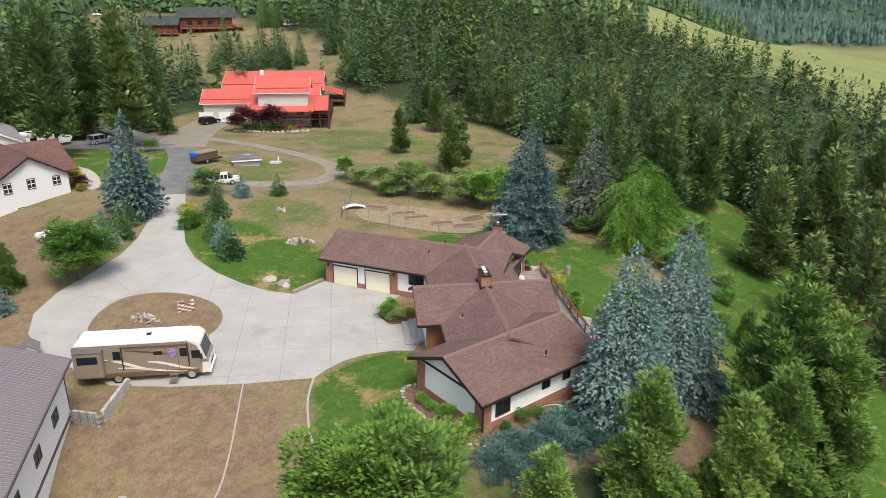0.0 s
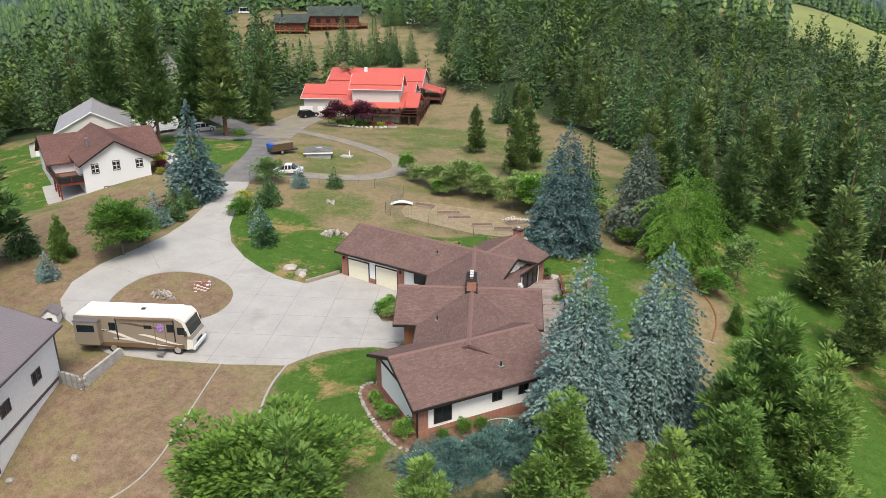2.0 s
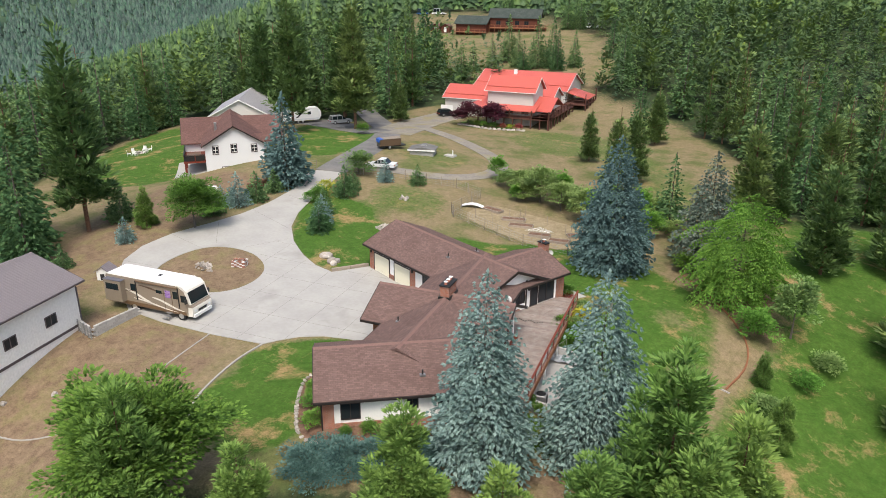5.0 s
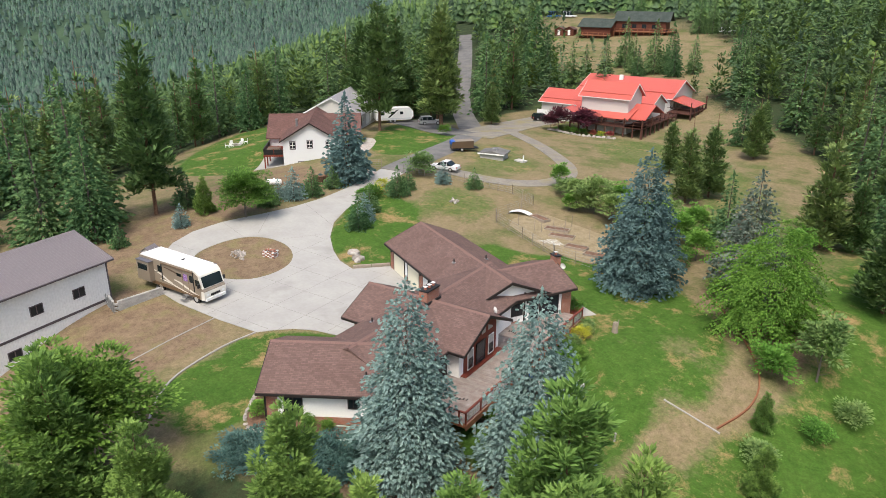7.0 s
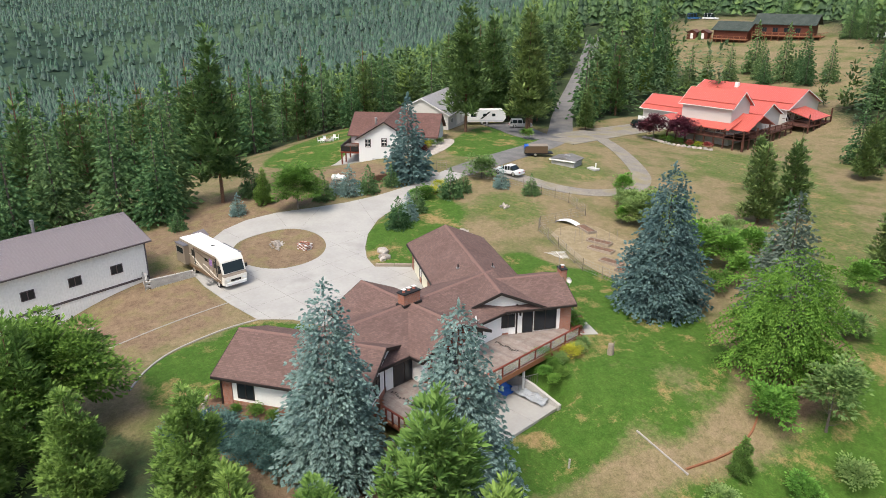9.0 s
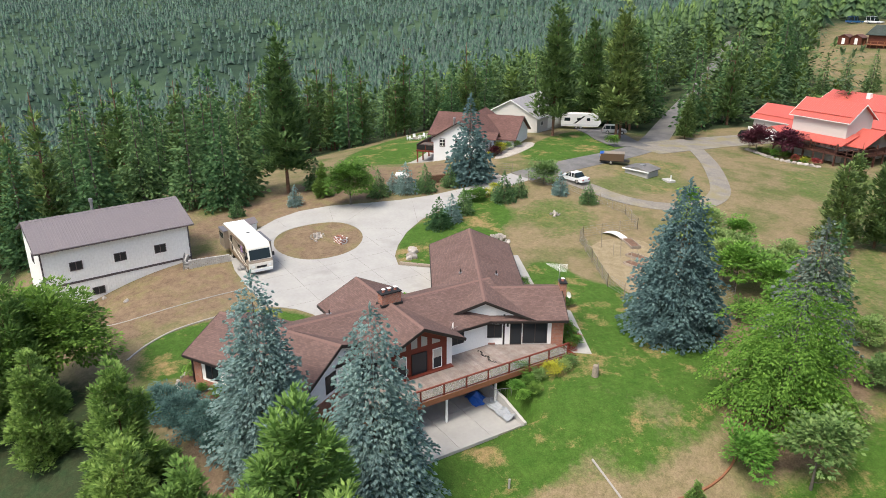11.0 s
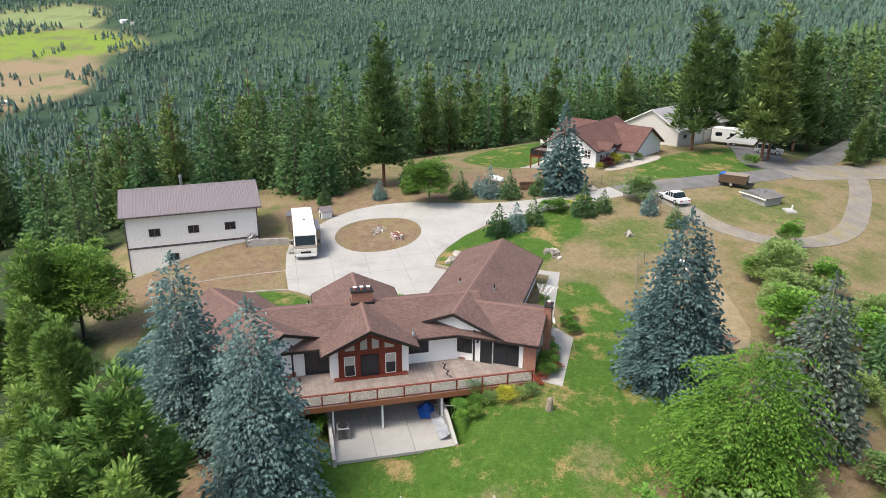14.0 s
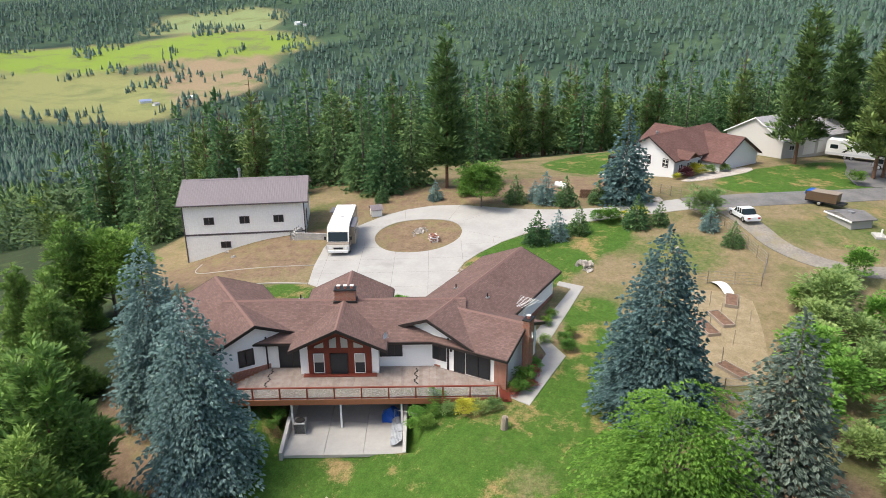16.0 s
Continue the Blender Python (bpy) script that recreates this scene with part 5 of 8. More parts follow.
def motorhome():
    """Class A coach, front towards local +x."""
    a = math.degrees(math.atan2(45.35 - 44.13, -17.36 + 22.61))
    m = pose(-21.0, 45.62, 0.1, 0, 0, a)
    rv = thing("motorhome", m, "beige and brown motorhome with a white roof parked on the driveway", "motorhome")
    body = [(-4.6, 0.55), (4.55, 0.55), (4.95, 0.8), (5.05, 1.5), (4.85, 1.75), (4.45, 3.0), (4.1, 3.3), (-4.65, 3.3), (-4.75, 3.1), (-4.75, 0.8)]
    s = Shape().side(body, -1.25, 1.25)
    part("body", s, RV_TAN, rv)
    part("roof", Shape().side([(-4.62, 3.3), (3.55, 3.3), (3.4, 3.42), (-4.5, 3.42)], -1.2, 1.2), RV_WHITE, rv)
    part("front_cap", Shape().side([(3.4, 3.31), (4.13, 3.31), (4.5, 2.98), (4.9, 1.74), (4.7, 1.74), (4.3, 2.9), (3.45, 3.43)], -1.27, 1.27), RV_CREAM, rv)
    part("windscreen", Shape().side([(4.83, 1.8), (4.91, 1.8), (4.58, 2.82), (4.5, 2.82)], -1.12, 1.12), CAR_GLASS, rv)
    part("nose", Shape().side([(4.5, 0.5), (5.0, 0.6), (5.1, 1.2), (5.07, 1.45), (4.6, 1.45)], -1.26, 1.26), RV_CREAM, rv)
    part("bumper", Shape().side([(4.9, 0.45), (5.16, 0.5), (5.18, 0.78), (5.0, 0.8)], -1.15, 1.15), RV_WHITE, rv)
    for y in (-0.9, 0.9):
        part("headlight", Shape().box(5.06, y - 0.16, 0.98, 5.11, y + 0.16, 1.2), WHITE_TRIM, rv)
    part("grille", Shape().box(5.06, -0.55, 0.9, 5.1, 0.55, 1.12), BLACK_METAL, rv)
    for sy in (-1, 1):
        o = sy * 1.25
        lo, hi = sorted((o, o + sy * 0.012))
        part("dark_band", Shape().box(-4.6, lo, 0.58, 4.3, hi, 0.95), RV_BROWN, rv)
        lo, hi = sorted((o, o + sy * 0.018))
        for k, (x0, x1, z0, z1, t) in enumerate(((-2.6, 1.2, 2.1, 1.05, 0.24), (-0.9, 2.6, 2.75, 2.35, 0.16), (0.6, 4.2, 1.75, 0.95, 0.22), (-3.9, -1.0, 1.9, 2.1, 0.14), (-1.6, 3.4, 1.35, 0.78, 0.14))):
            n = 10
            for i in range(n):
                u, w = i / n, (i + 1) / n

                def zc(q):
                    return z0 + (z1 - z0) * q * q * (3 - 2 * q)

                def th(q):
                    return t * math.sin(math.pi * min(q * 0.9 + 0.1, 1)) * 0.9 + 0.02
                xa, xb = x0 + (x1 - x0) * u, x0 + (x1 - x0) * w
                part("stripe", Shape().side([(xa, zc(u) - th(u) / 2), (xb, zc(w) - th(w) / 2), (xb, zc(w) + th(w) / 2), (xa, zc(u) + th(u) / 2)], lo, hi), RV_CREAM if k % 2 == 0 else RV_DARK, rv)
        lo, hi = sorted((o, o + sy * 0.024))
        for x0, x1, z0, z1 in ((-1.85, -1.3, 2.1, 2.75), (1.1, 1.75, 2.3, 2.6), (3.0, 3.55, 2.05, 2.75), (3.85, 4.5, 1.85, 2.5)):
            part("side_window", Shape().box(x0, lo, z0, x1, hi, z1), CAR_GLASS, rv)
    # slide-outs with their own awnings
    for sy, x0, x1 in ((-1, -4.5, -2.5), (1, -0.5, 3.3)):
        lo, hi = sorted((sy * 1.25, sy * 1.8))
        part("slide_out", Shape().box(x0, lo, 0.95, x1, hi, 3.0), RV_TAN, rv)
        part("slide_awning", Shape().side([(x0 - 0.05, 3.02), (x1 + 0.05, 3.02), (x1 + 0.05, 3.06), (x0 - 0.05, 3.06)], lo - 0.05, hi + 0.05), RV_AWNING, rv)
        a0, a1 = sorted((sy * 1.8, sy * 1.825))
        part("side_window", Shape().box(x0 + 0.25, a0, 2.1, x1 - 0.3, a1, 2.7), CAR_GLASS, rv)
    part("purple_picture", Shape().box(2.15, -1.29, 2.05, 2.7, -1.25, 2.72), RV_PURPLE, rv, "purple patterned window cover")
    part("door_outline", Shape().box(1.95, -1.275, 0.75, 1.99, -1.25, 2.85).box(2.82, -1.275, 0.75, 2.86, -1.25, 2.85), RV_BROWN, rv)
    for i in range(3):
        part("entry_step", Shape().box(2.1, -1.5 - i * 0.22, 0.6 - i * 0.2, 2.75, -1.28 - i * 0.22, 0.64 - i * 0.2), GREY_STEEL, rv)
    part("awning_roll", Shape().tube([(-1.1, -1.34, 3.15), (3.6, -1.34, 3.15)], 0.07, 0.07, 8), RV_BROWN, rv)
    for x in (-1.2, 3.62):
        part("awning_arm", Shape().box(x - 0.04, -1.32, 1.2, x + 0.04, -1.25, 3.15), BLACK_METAL, rv)
    for x, y in ((-0.2, 0.3), (-2.9, -0.2), (1.1, 0.25)):
        part("roof_hatch", Shape().box(x - 0.3, y - 0.3, 3.42, x + 0.3, y + 0.3, 3.52, bevel=0.04), RV_WHITE, rv)
    part("roof_hatch", Shape().box(0.4, -0.05, 3.42, 0.85, 0.3, 3.47), BLACK_METAL, rv)
    for y in (-1.5, 1.5):
        part("mirror", Shape().box(4.55, y - 0.12, 1.9, 4.68, y + 0.12, 2.3, bevel=0.03), BLACK_METAL, rv)
    part("ladder", Shape().tube([(-4.8, 0.7, 1.0), (-4.85, 0.7, 3.4)], 0.02, 0.02, 5).tube([(-4.8, 1.0, 1.0), (-4.85, 1.0, 3.4)], 0.02, 0.02, 5), CHROME, rv)
    for x in (-1.7, 3.7):
        for sy in (-1, 1):
            wheel(rv, x, sy * 1.1, 0.45, 0.3, sy)


RV_TAN = material("rv_tan", (0.25, 0.205, 0.155), 0.35, vary=0.06, spec=0.5)
RV_BROWN = material("rv_brown", (0.14, 0.085, 0.045), 0.35, vary=0.06, spec=0.5)
RV_DARK = material("rv_dark_brown", (0.10, 0.065, 0.04), 0.35, vary=0.06, spec=0.5)
RV_CREAM = material("rv_cream", (0.70, 0.67, 0.60), 0.35, vary=0.04, spec=0.5)
RV_WHITE = material("rv_white", (0.80, 0.80, 0.78), 0.45, vary=0.05)
RV_AWNING = material("rv_awning", (0.12, 0.12, 0.14), 0.7, vary=0.1)
RV_PURPLE = material("rv_purple", (0.16, 0.06, 0.30), 0.6, vary=0.5, scale=6, other=(0.45, 0.30, 0.55))
motorhome()


# ---- walls, edging and small things in the yard ----
def block_wall():
    w = thing("block_wall", Matrix(), "low stepped wall of grey concrete blocks", "wall")
    block = Shape().box(-0.2, -0.12, 0, 0.2, 0.12, 0.2, bevel=0.015).mesh("block", BLOCK)
    for (ax, ay), (bx, by), rows in (((-20.95, 39.0), (-21.5, 43.9), 8), ((-23.4, 39.2), (-21.0, 38.9), 8)):
        d = math.hypot(bx - ax, by - ay)
        turn = math.degrees(math.atan2(by - ay, bx - ax))
        n = int(d / 0.42)
        for r in range(rows):
            for i in range(n):
                t = (i + 0.5 + (r % 2) * 0.5) / n
                if t < 1:
                    b = new("block", block)
                    b.parent = w
                    b.matrix_local = pose(ax + (bx - ax) * t, ay + (by - ay) * t, -0.75 + r * 0.205, 0, 0, turn)
    f = thing("mesh_fence", Matrix(), "short chain-link fence on the block wall", "fence")
    for i in range(5):
        t = i / 4
        x, y = -23.0 + 2.3 * t, 38.9 - 0.2 * t
        part("post", Shape().tube([(x, y, -0.2), (x, y, 1.1)], 0.04, 0.04, 6), GREY_STEEL, f)
    s = Shape()
    for i in range(16):
        x = -23.0 + 2.3 * i / 15
        s.tube([(x, 38.8, 0.0), (min(x + 0.5, -20.7), 38.75, 1.0)], 0.008, 0.008, 3)
        s.tube([(x, 38.8, 1.0), (min(x + 0.5, -20.7), 38.75, 0.0)], 0.008, 0.008, 3)
    part("mesh", s, GREY_STEEL, f)


block_wall()


def strip(name, line, width, tall, mat, label, category):
    """A kerb or line that follows the ground."""
    s = Shape()
    line = soften(line)
    for (ax, ay), (bx, by) in zip(line, line[1:]):
        d = math.hypot(bx - ax, by - ay)
        if d < 1e-3:
            continue
        nx, ny = (ay - by) / d * width / 2, (bx - ax) / d * width / 2
        za, zb = ground_at(ax, ay), ground_at(bx, by)
        a = [(ax + nx, ay + ny, za - 0.05), (ax + nx, ay + ny, za + tall), (ax - nx, ay - ny, za + tall), (ax - nx, ay - ny, za - 0.05)]
        b = [(bx + nx, by + ny, zb - 0.05), (bx + nx, by + ny, zb + tall), (bx - nx, by - ny, zb + tall), (bx - nx, by - ny, zb - 0.05)]
        for i in range(3):
            s.face(a[i], a[i + 1], b[i + 1], b[i])
    return solid(name, s, mat, label, category, kind="structure")


strip("lawn_edging", [(-7.8, 46.3), (-7.6, 43.6), (-6.7, 40.5), (-5.6, 37.7), (-3.6, 35.5), (-1.5, 34.2)], 0.16, 0.1, EDGING, "pale concrete lawn edging", "edging")
strip("edging_line", [(-13.0, 45.0), (-12.0, 41.0), (-11.0, 36.8), (-10.5, 33.4), (-11.4, 31.0), (-14.0, 29.2), (-16.6, 28.6)], 0.11, 0.06, EDGING, "pale edging strip across the dry grass", "edging")
strip("lawn_edging", [(25.6, 66.2), (26.4, 70.5), (25.3, 74.6), (21, 79), (16.5, 83)], 0.14, 0.12, CEDAR, "rough timber edging of the lower lawn", "edging")
strip("water_line", [(21.4, 65.6), (26.0, 66.0)], 0.12, 0.1, EDGING, "pale pole lying on the grass", "pole")


def joints():
    """Control joints of the driveway: a grid on the forecourt, cross cuts along the drive."""
    u, w = Vector((math.cos(radians(13)), math.sin(radians(13)))), Vector((-math.sin(radians(13)), math.cos(radians(13))))
    cuts = [((-36, 57.5), (-30, 57)), ((-35, 64), (-29.2, 58.8)), ((-35, 69), (-25, 67.0)), ((-37, 76), (-30.6, 75.4)), ((-39, 82), (-33, 81)), ((-26, 60), (-24, 65)), ((-26.5, 49), (-27, 45.4)), ((-30, 51), (-34, 50))]
    for k in range(6):
        a = Vector((-18.0, 44.0)) + u * 3.9 * k
        cuts.append((tuple(a), tuple(a + w * 22)))
    for k in range(6):
        a = Vector((-20.0, 44.6)) + w * 3.9 * k
        cuts.append((tuple(a), tuple(a + u * 24)))
    for a, b in cuts:
        n = 60
        s = Shape()
        d = math.hypot(b[0] - a[0], b[1] - a[1])
        nx, ny = (a[1] - b[1]) / d * 0.015, (b[0] - a[0]) / d * 0.015
        for i in range(n):
            p = [a[0] + (b[0] - a[0]) * i / n, a[1] + (b[1] - a[1]) * i / n]
            q = [a[0] + (b[0] - a[0]) * (i + 1) / n, a[1] + (b[1] - a[1]) * (i + 1) / n]
            on = inside(DRIVE, np.array([p[0], q[0]]), np.array([p[1], q[1]])).all() and not inside(ISLAND, np.array([p[0], q[0]]), np.array([p[1], q[1]])).any()
            if on:
                zp, zq = ground_at(*p) + 0.058, ground_at(*q) + 0.058
                s.face((p[0] + nx, p[1] + ny, zp), (p[0] - nx, p[1] - ny, zp), (q[0] - nx, q[1] - ny, zq), (q[0] + nx, q[1] + ny, zq))
        if s.f:
            solid("joint", s, CONCRETE_JOINT, "narrow joint in the driveway concrete", "joint", kind="structure")


joints()


def rock_mesh(seed, r=0.5, flat=0.6):
    rng = np.random.default_rng(seed)
    b = bmesh.new()
    bmesh.ops.create_icosphere(b, subdivisions=2, radius=r)
    ph = rng.uniform(0, 6, 3)
    for v in b.verts:
        k = 1 + 0.22 * math.sin(v.co.x / r * 2.3 + ph[0]) * math.cos(v.co.y / r * 2.9 + ph[1]) + 0.10 * rng.normal()
        v.co = Vector((v.co.x * k, v.co.y * k * 0.8, v.co.z * k * flat))
    me = bpy.data.meshes.new("rock")
    b.to_mesh(me)
    b.free()
    me.materials.append(STONE)
    return me


ROCKS = [rock_mesh(i, 0.5, 0.55 + 0.1 * (i % 3)) for i in range(4)]


def rock_at(x, y, s, i, label="rough grey boulder on the grass", name="boulder", dz=0.1, group="boulders"):
    ob = new(name, ROCKS[i % 4])
    ob.matrix_world = place(x, y, i * 77, dz * s) @ Matrix.Diagonal((s, s, s, 1))
    return tagged(ob, label, "boulder", group)


for i, (x, y, s) in enumerate(((-17.0, 63.9, 1.5), (-15.4, 63.4, 1.4), (-15.0, 62.9, 0.9), (-39.2, 83.8, 1.5), (-16.5, 33.0, 0.7), (-19.5, 30.5, 0.6))):
    rock_at(x, y, s, i)


def pile(name, x, y, w, d, n, tall, label, seed, mat=None):
    p = thing(name, place(x, y), label, "pile")
    rng = np.random.default_rng(seed)
    for k in range(n):
        a, r = rng.uniform(0, math.tau), rng.uniform(0, 1) ** 0.7
        ob = new("stone", ROCKS[k % 4])
        ob.parent = p
        s = rng.uniform(0.35, 0.85)
        ob.matrix_local = pose(math.cos(a) * r * w, math.sin(a) * r * d, tall * (1 - r) * rng.uniform(0.5, 1), rng.uniform(0, 90), rng.uniform(0, 90), rng.uniform(0, 360)) @ Matrix.Diagonal((s, s * 0.8, s * 0.6, 1))
    return p


pile("rock_pile", -17.0, 75.0, 1.6, 1.0, 34, 0.5, "pile of flat field stones on the lawn", 3)
pile("rock_pile", -22.3, 84.8, 0.9, 0.6, 14, 0.3, "small heap of stones on dry grass", 4)
pile("rubble", -25.2, 54.2, 1.6, 0.9, 26, 0.2, "scattered white and grey rubble in the loop", 5)


def brick_planter():
    p = thing("brick_stack", place(-22.6, 56.6, 25), "square stack of red and white bricks", "brick stack")
    one = Shape().box(-0.14, -0.07, 0, 0.14, 0.07, 0.11, bevel=0.01)
    red, white = one.mesh("brick", BRICK), one.mesh("brick", WHITE_TRIM)
    for r in range(6):
        for i in range(5):
            for sy in (-0.45, 0.45):
                for ob, m in ((new("brick", red if (i + r) % 3 else white), pose(-0.6 + i * 0.3, sy, r * 0.115)), (new("brick", red if (i * r) % 4 else white), pose(sy * 1.4, -0.36 + i * 0.18, r * 0.115, 0, 0, 90))):
                    ob.parent = p
                    ob.matrix_local = m
    for i in range(7):
        ob = new("brick", red)
        ob.parent = p
        ob.matrix_local = pose(-0.5 + i * 0.17, 0.25 * math.sin(i * 3), 0.7, 0, 0, i * 50)


brick_planter()


def tree_stump():
    s = Shape()
    s.tube([(0, 0, -0.1), (0.02, 0, 0.4), (0, 0.03, 0.95)], 0.3, 0.24, 9)
    s.tube([(0.16, 0.1, 0.7), (0.24, 0.12, 1.3)], 0.09, 0.02, 5)
    solid("tree_stump", s, WEATHERED, "weathered grey tree stump on the lawn", "stump", m=place(13.6, 70.2))
    solid("marker_post", Shape().tube([(0, 0, -0.1), (0.05, 0, 0.75)], 0.08, 0.08, 7), EDGING, "short pale marker post in the grass", "post", m=place(21.0, 59.5))


tree_stump()


def garden_hose():
    s = Shape()
    line = []
    for i in range(46):
        a = i * 0.29
        line.append((9.9 + 1.5 * math.cos(a) * (1 - i * 0.006), 42.3 + 1.2 * math.sin(a) + 0.9 * math.cos(a), ground_at(9.9, 42.3) + 0.1))
    s.tube(line, 0.03, 0.03, 5)
    solid("garden_hose", s, HOSE, "pale green garden hose coiled by the wall", "hose")


HOSE = material("pale_hose", (0.42, 0.55, 0.48), 0.5, vary=0.1)
garden_hose()


def fence_line(name, pts, gap, label, tall=1.5, mat=GREY_STEEL, wires=5, posts=WEATHERED):
    f = thing(name, Matrix(), label, "fence")
    for (ax, ay), (bx, by) in zip(pts, pts[1:]):
        d = math.hypot(bx - ax, by - ay)
        n = max(1, round(d / gap))
        for i in range(n + 1):
            x, y = ax + (bx - ax) * i / n, ay + (by - ay) * i / n
            z = ground_at(x, y)
            part("post", Shape().tube([(x, y, z - 0.2), (x, y, z + tall)], 0.045, 0.04, 5), posts, f)
        s = Shape()
        for k in range(wires):
            h = tall * (0.12 + 0.82 * k / (wires - 1))
            s.tube([(ax + (bx - ax) * i / n, ay + (by - ay) * i / n, ground_at(ax + (bx - ax) * i / n, ay + (by - ay) * i / n) + h) for i in range(n + 1)], 0.012, 0.012, 3)
        m = int(d / 0.45)
        for i in range(m):
            x, y = ax + (bx - ax) * i / m, ay + (by - ay) * i / m
            z = ground_at(x, y)
            s.tube([(x, y, z + 0.1), (x, y, z + tall * 0.95)], 0.007, 0.007, 3)
        part("wire_mesh", s, mat, f)


fence_line("garden_fence", [(-14.2, 84.6), (-13.2, 83.6), (-7.5, 82.0), (-1.2, 80.2), (4.2, 80.8), (6.2, 86.0), (5.0, 91.0)], 2.4, "wire garden fence on thin posts")
fence_line("wire_fence", [(-35.8, 87.4), (-30.5, 91.0), (-24.0, 92.6), (-19.5, 93.8), (-14.5, 92.4), (-14.2, 84.6)], 3.0, "wire fence between the yard and the track")
fence_line("gate_fence", [(-40.4, 86.8), (-43.5, 83.0)], 1.6, "open wire gate at the end of the driveway")


def garden():
    sheet("vegetable_plot", round_off([(-12.8, 84.6), (-7.4, 82.8), (-1.2, 81.2), (3.6, 81.8), (5.2, 86.0), (3.8, 90.0), (-6, 91.0), (-12.6, 91.0)], 1), STRAW, 0.05, "straw-covered vegetable plot", "garden", 1.4)
    for x, y, t, ln in ((-6.5, 87.5, 20, 3.0), (-4.6, 86.0, 20, 3.0), (-1.2, 84.4, 15, 2.6), (1.6, 84.0, 15, 2.4), (-10.5, 89.0, -10, 2.8), (2.6, 87.2, 40, 2.6)):
        b = thing("raised_bed", place(x, y, t), "weathered timber raised garden bed", "raised bed", "raised beds")
        for sy in (-0.55, 0.55):
            part("side_board", Shape().box(-ln / 2, sy - 0.04, 0, ln / 2, sy + 0.04, 0.32), WEATHERED, b)
        for sx in (-ln / 2, ln / 2):
            part("end_board", Shape().box(sx - 0.04, -0.55, 0, sx + 0.04, 0.55, 0.32), WEATHERED, b)
        part("soil", Shape().box(-ln / 2 + 0.04, -0.5, 0, ln / 2 - 0.04, 0.5, 0.25), MULCH, b)
    rng = np.random.default_rng(8)
    for k in range(14):
        x, y = rng.uniform(-11, 4), rng.uniform(84, 90)
        s = Shape().tube([(0, 0, 0), (0.05, 0, 1.5)], 0.03, 0.03, 5)
        solid("garden_stake", s, WEATHERED, "thin weathered garden stake", "stake", "garden stakes", m=place(x, y, k * 50))
    s = Shape()
    n = 9
    arc = [(-1.5 + 3.0 * i / n, 0, 0.15 + 0.35 * math.sin(math.pi * i / n)) for i in range(n + 1)]
    for a, b in zip(arc, arc[1:]):
        s.face((a[0], -0.5, a[2]), (b[0], -0.5, b[2]), (b[0], 0.5, b[2]), (a[0], 0.5, a[2]))
        s.face((a[0], 0.5, a[2] - 0.06), (b[0], 0.5, b[2] - 0.06), (b[0], -0.5, b[2] - 0.06), (a[0], -0.5, a[2] - 0.06))
    solid("white_sheet", s, WHITE_TRIM, "curved white sheet lying by the garden fence", "sheet", m=place(-13.4, 88.5, 20))


STRAW = material("straw", (0.30, 0.24, 0.15), 0.95, vary=0.3, scale=1.2, other=(0.23, 0.185, 0.105), bump=0.5)
garden()


def log_edge():
    e = thing("timber_wall", Matrix(), "low rotting timber retaining wall by the garage", "wall")
    (ax, ay), (bx, by) = (-13.9, 61.5), (-11.7, 65.0)
    turn = math.degrees(math.atan2(by - ay, bx - ax))
    for r in range(2):
        for k in range(2):
            part("timber", Shape().box(0, -0.12, 0, 2.0, 0.12, 0.24, m=pose(ax + (bx - ax) * k / 2, ay + (by - ay) * k / 2, 0.15 + r * 0.25, 0, 0, turn), bevel=0.02), WEATHERED, e)


log_edge()


def bed_stones():
    b = thing("bed_border", Matrix(), "border of pale stones round the foundation bed", "border")
    rng = np.random.default_rng(12)
    m = HOUSE @ BED @ AX
    line = soften([(4.4, -9.0), (3.3, -10.4), (4.3, -11.5), (6.6, -11.9), (9.5, -12.0), (12.2, -11.8), (13.5, -10.2), (13.7, -6.0)])
    for a, c in zip(line, line[1:]):
        n = max(1, int(math.dist(a, c) / 0.3))
        for i in range(n):
            q = m @ Vector((a[0] + (c[0] - a[0]) * i / n, a[1] + (c[1] - a[1]) * i / n, 0))
            ob = new("stone", ROCKS[rng.integers(4)])
            ob.parent = b
            ob.matrix_local = pose(q.x, q.y, ground_at(q.x, q.y) + 0.08, 0, 0, rng.uniform(0, 360)) @ Matrix.Diagonal((0.34, 0.34, 0.34, 1))


bed_stones()


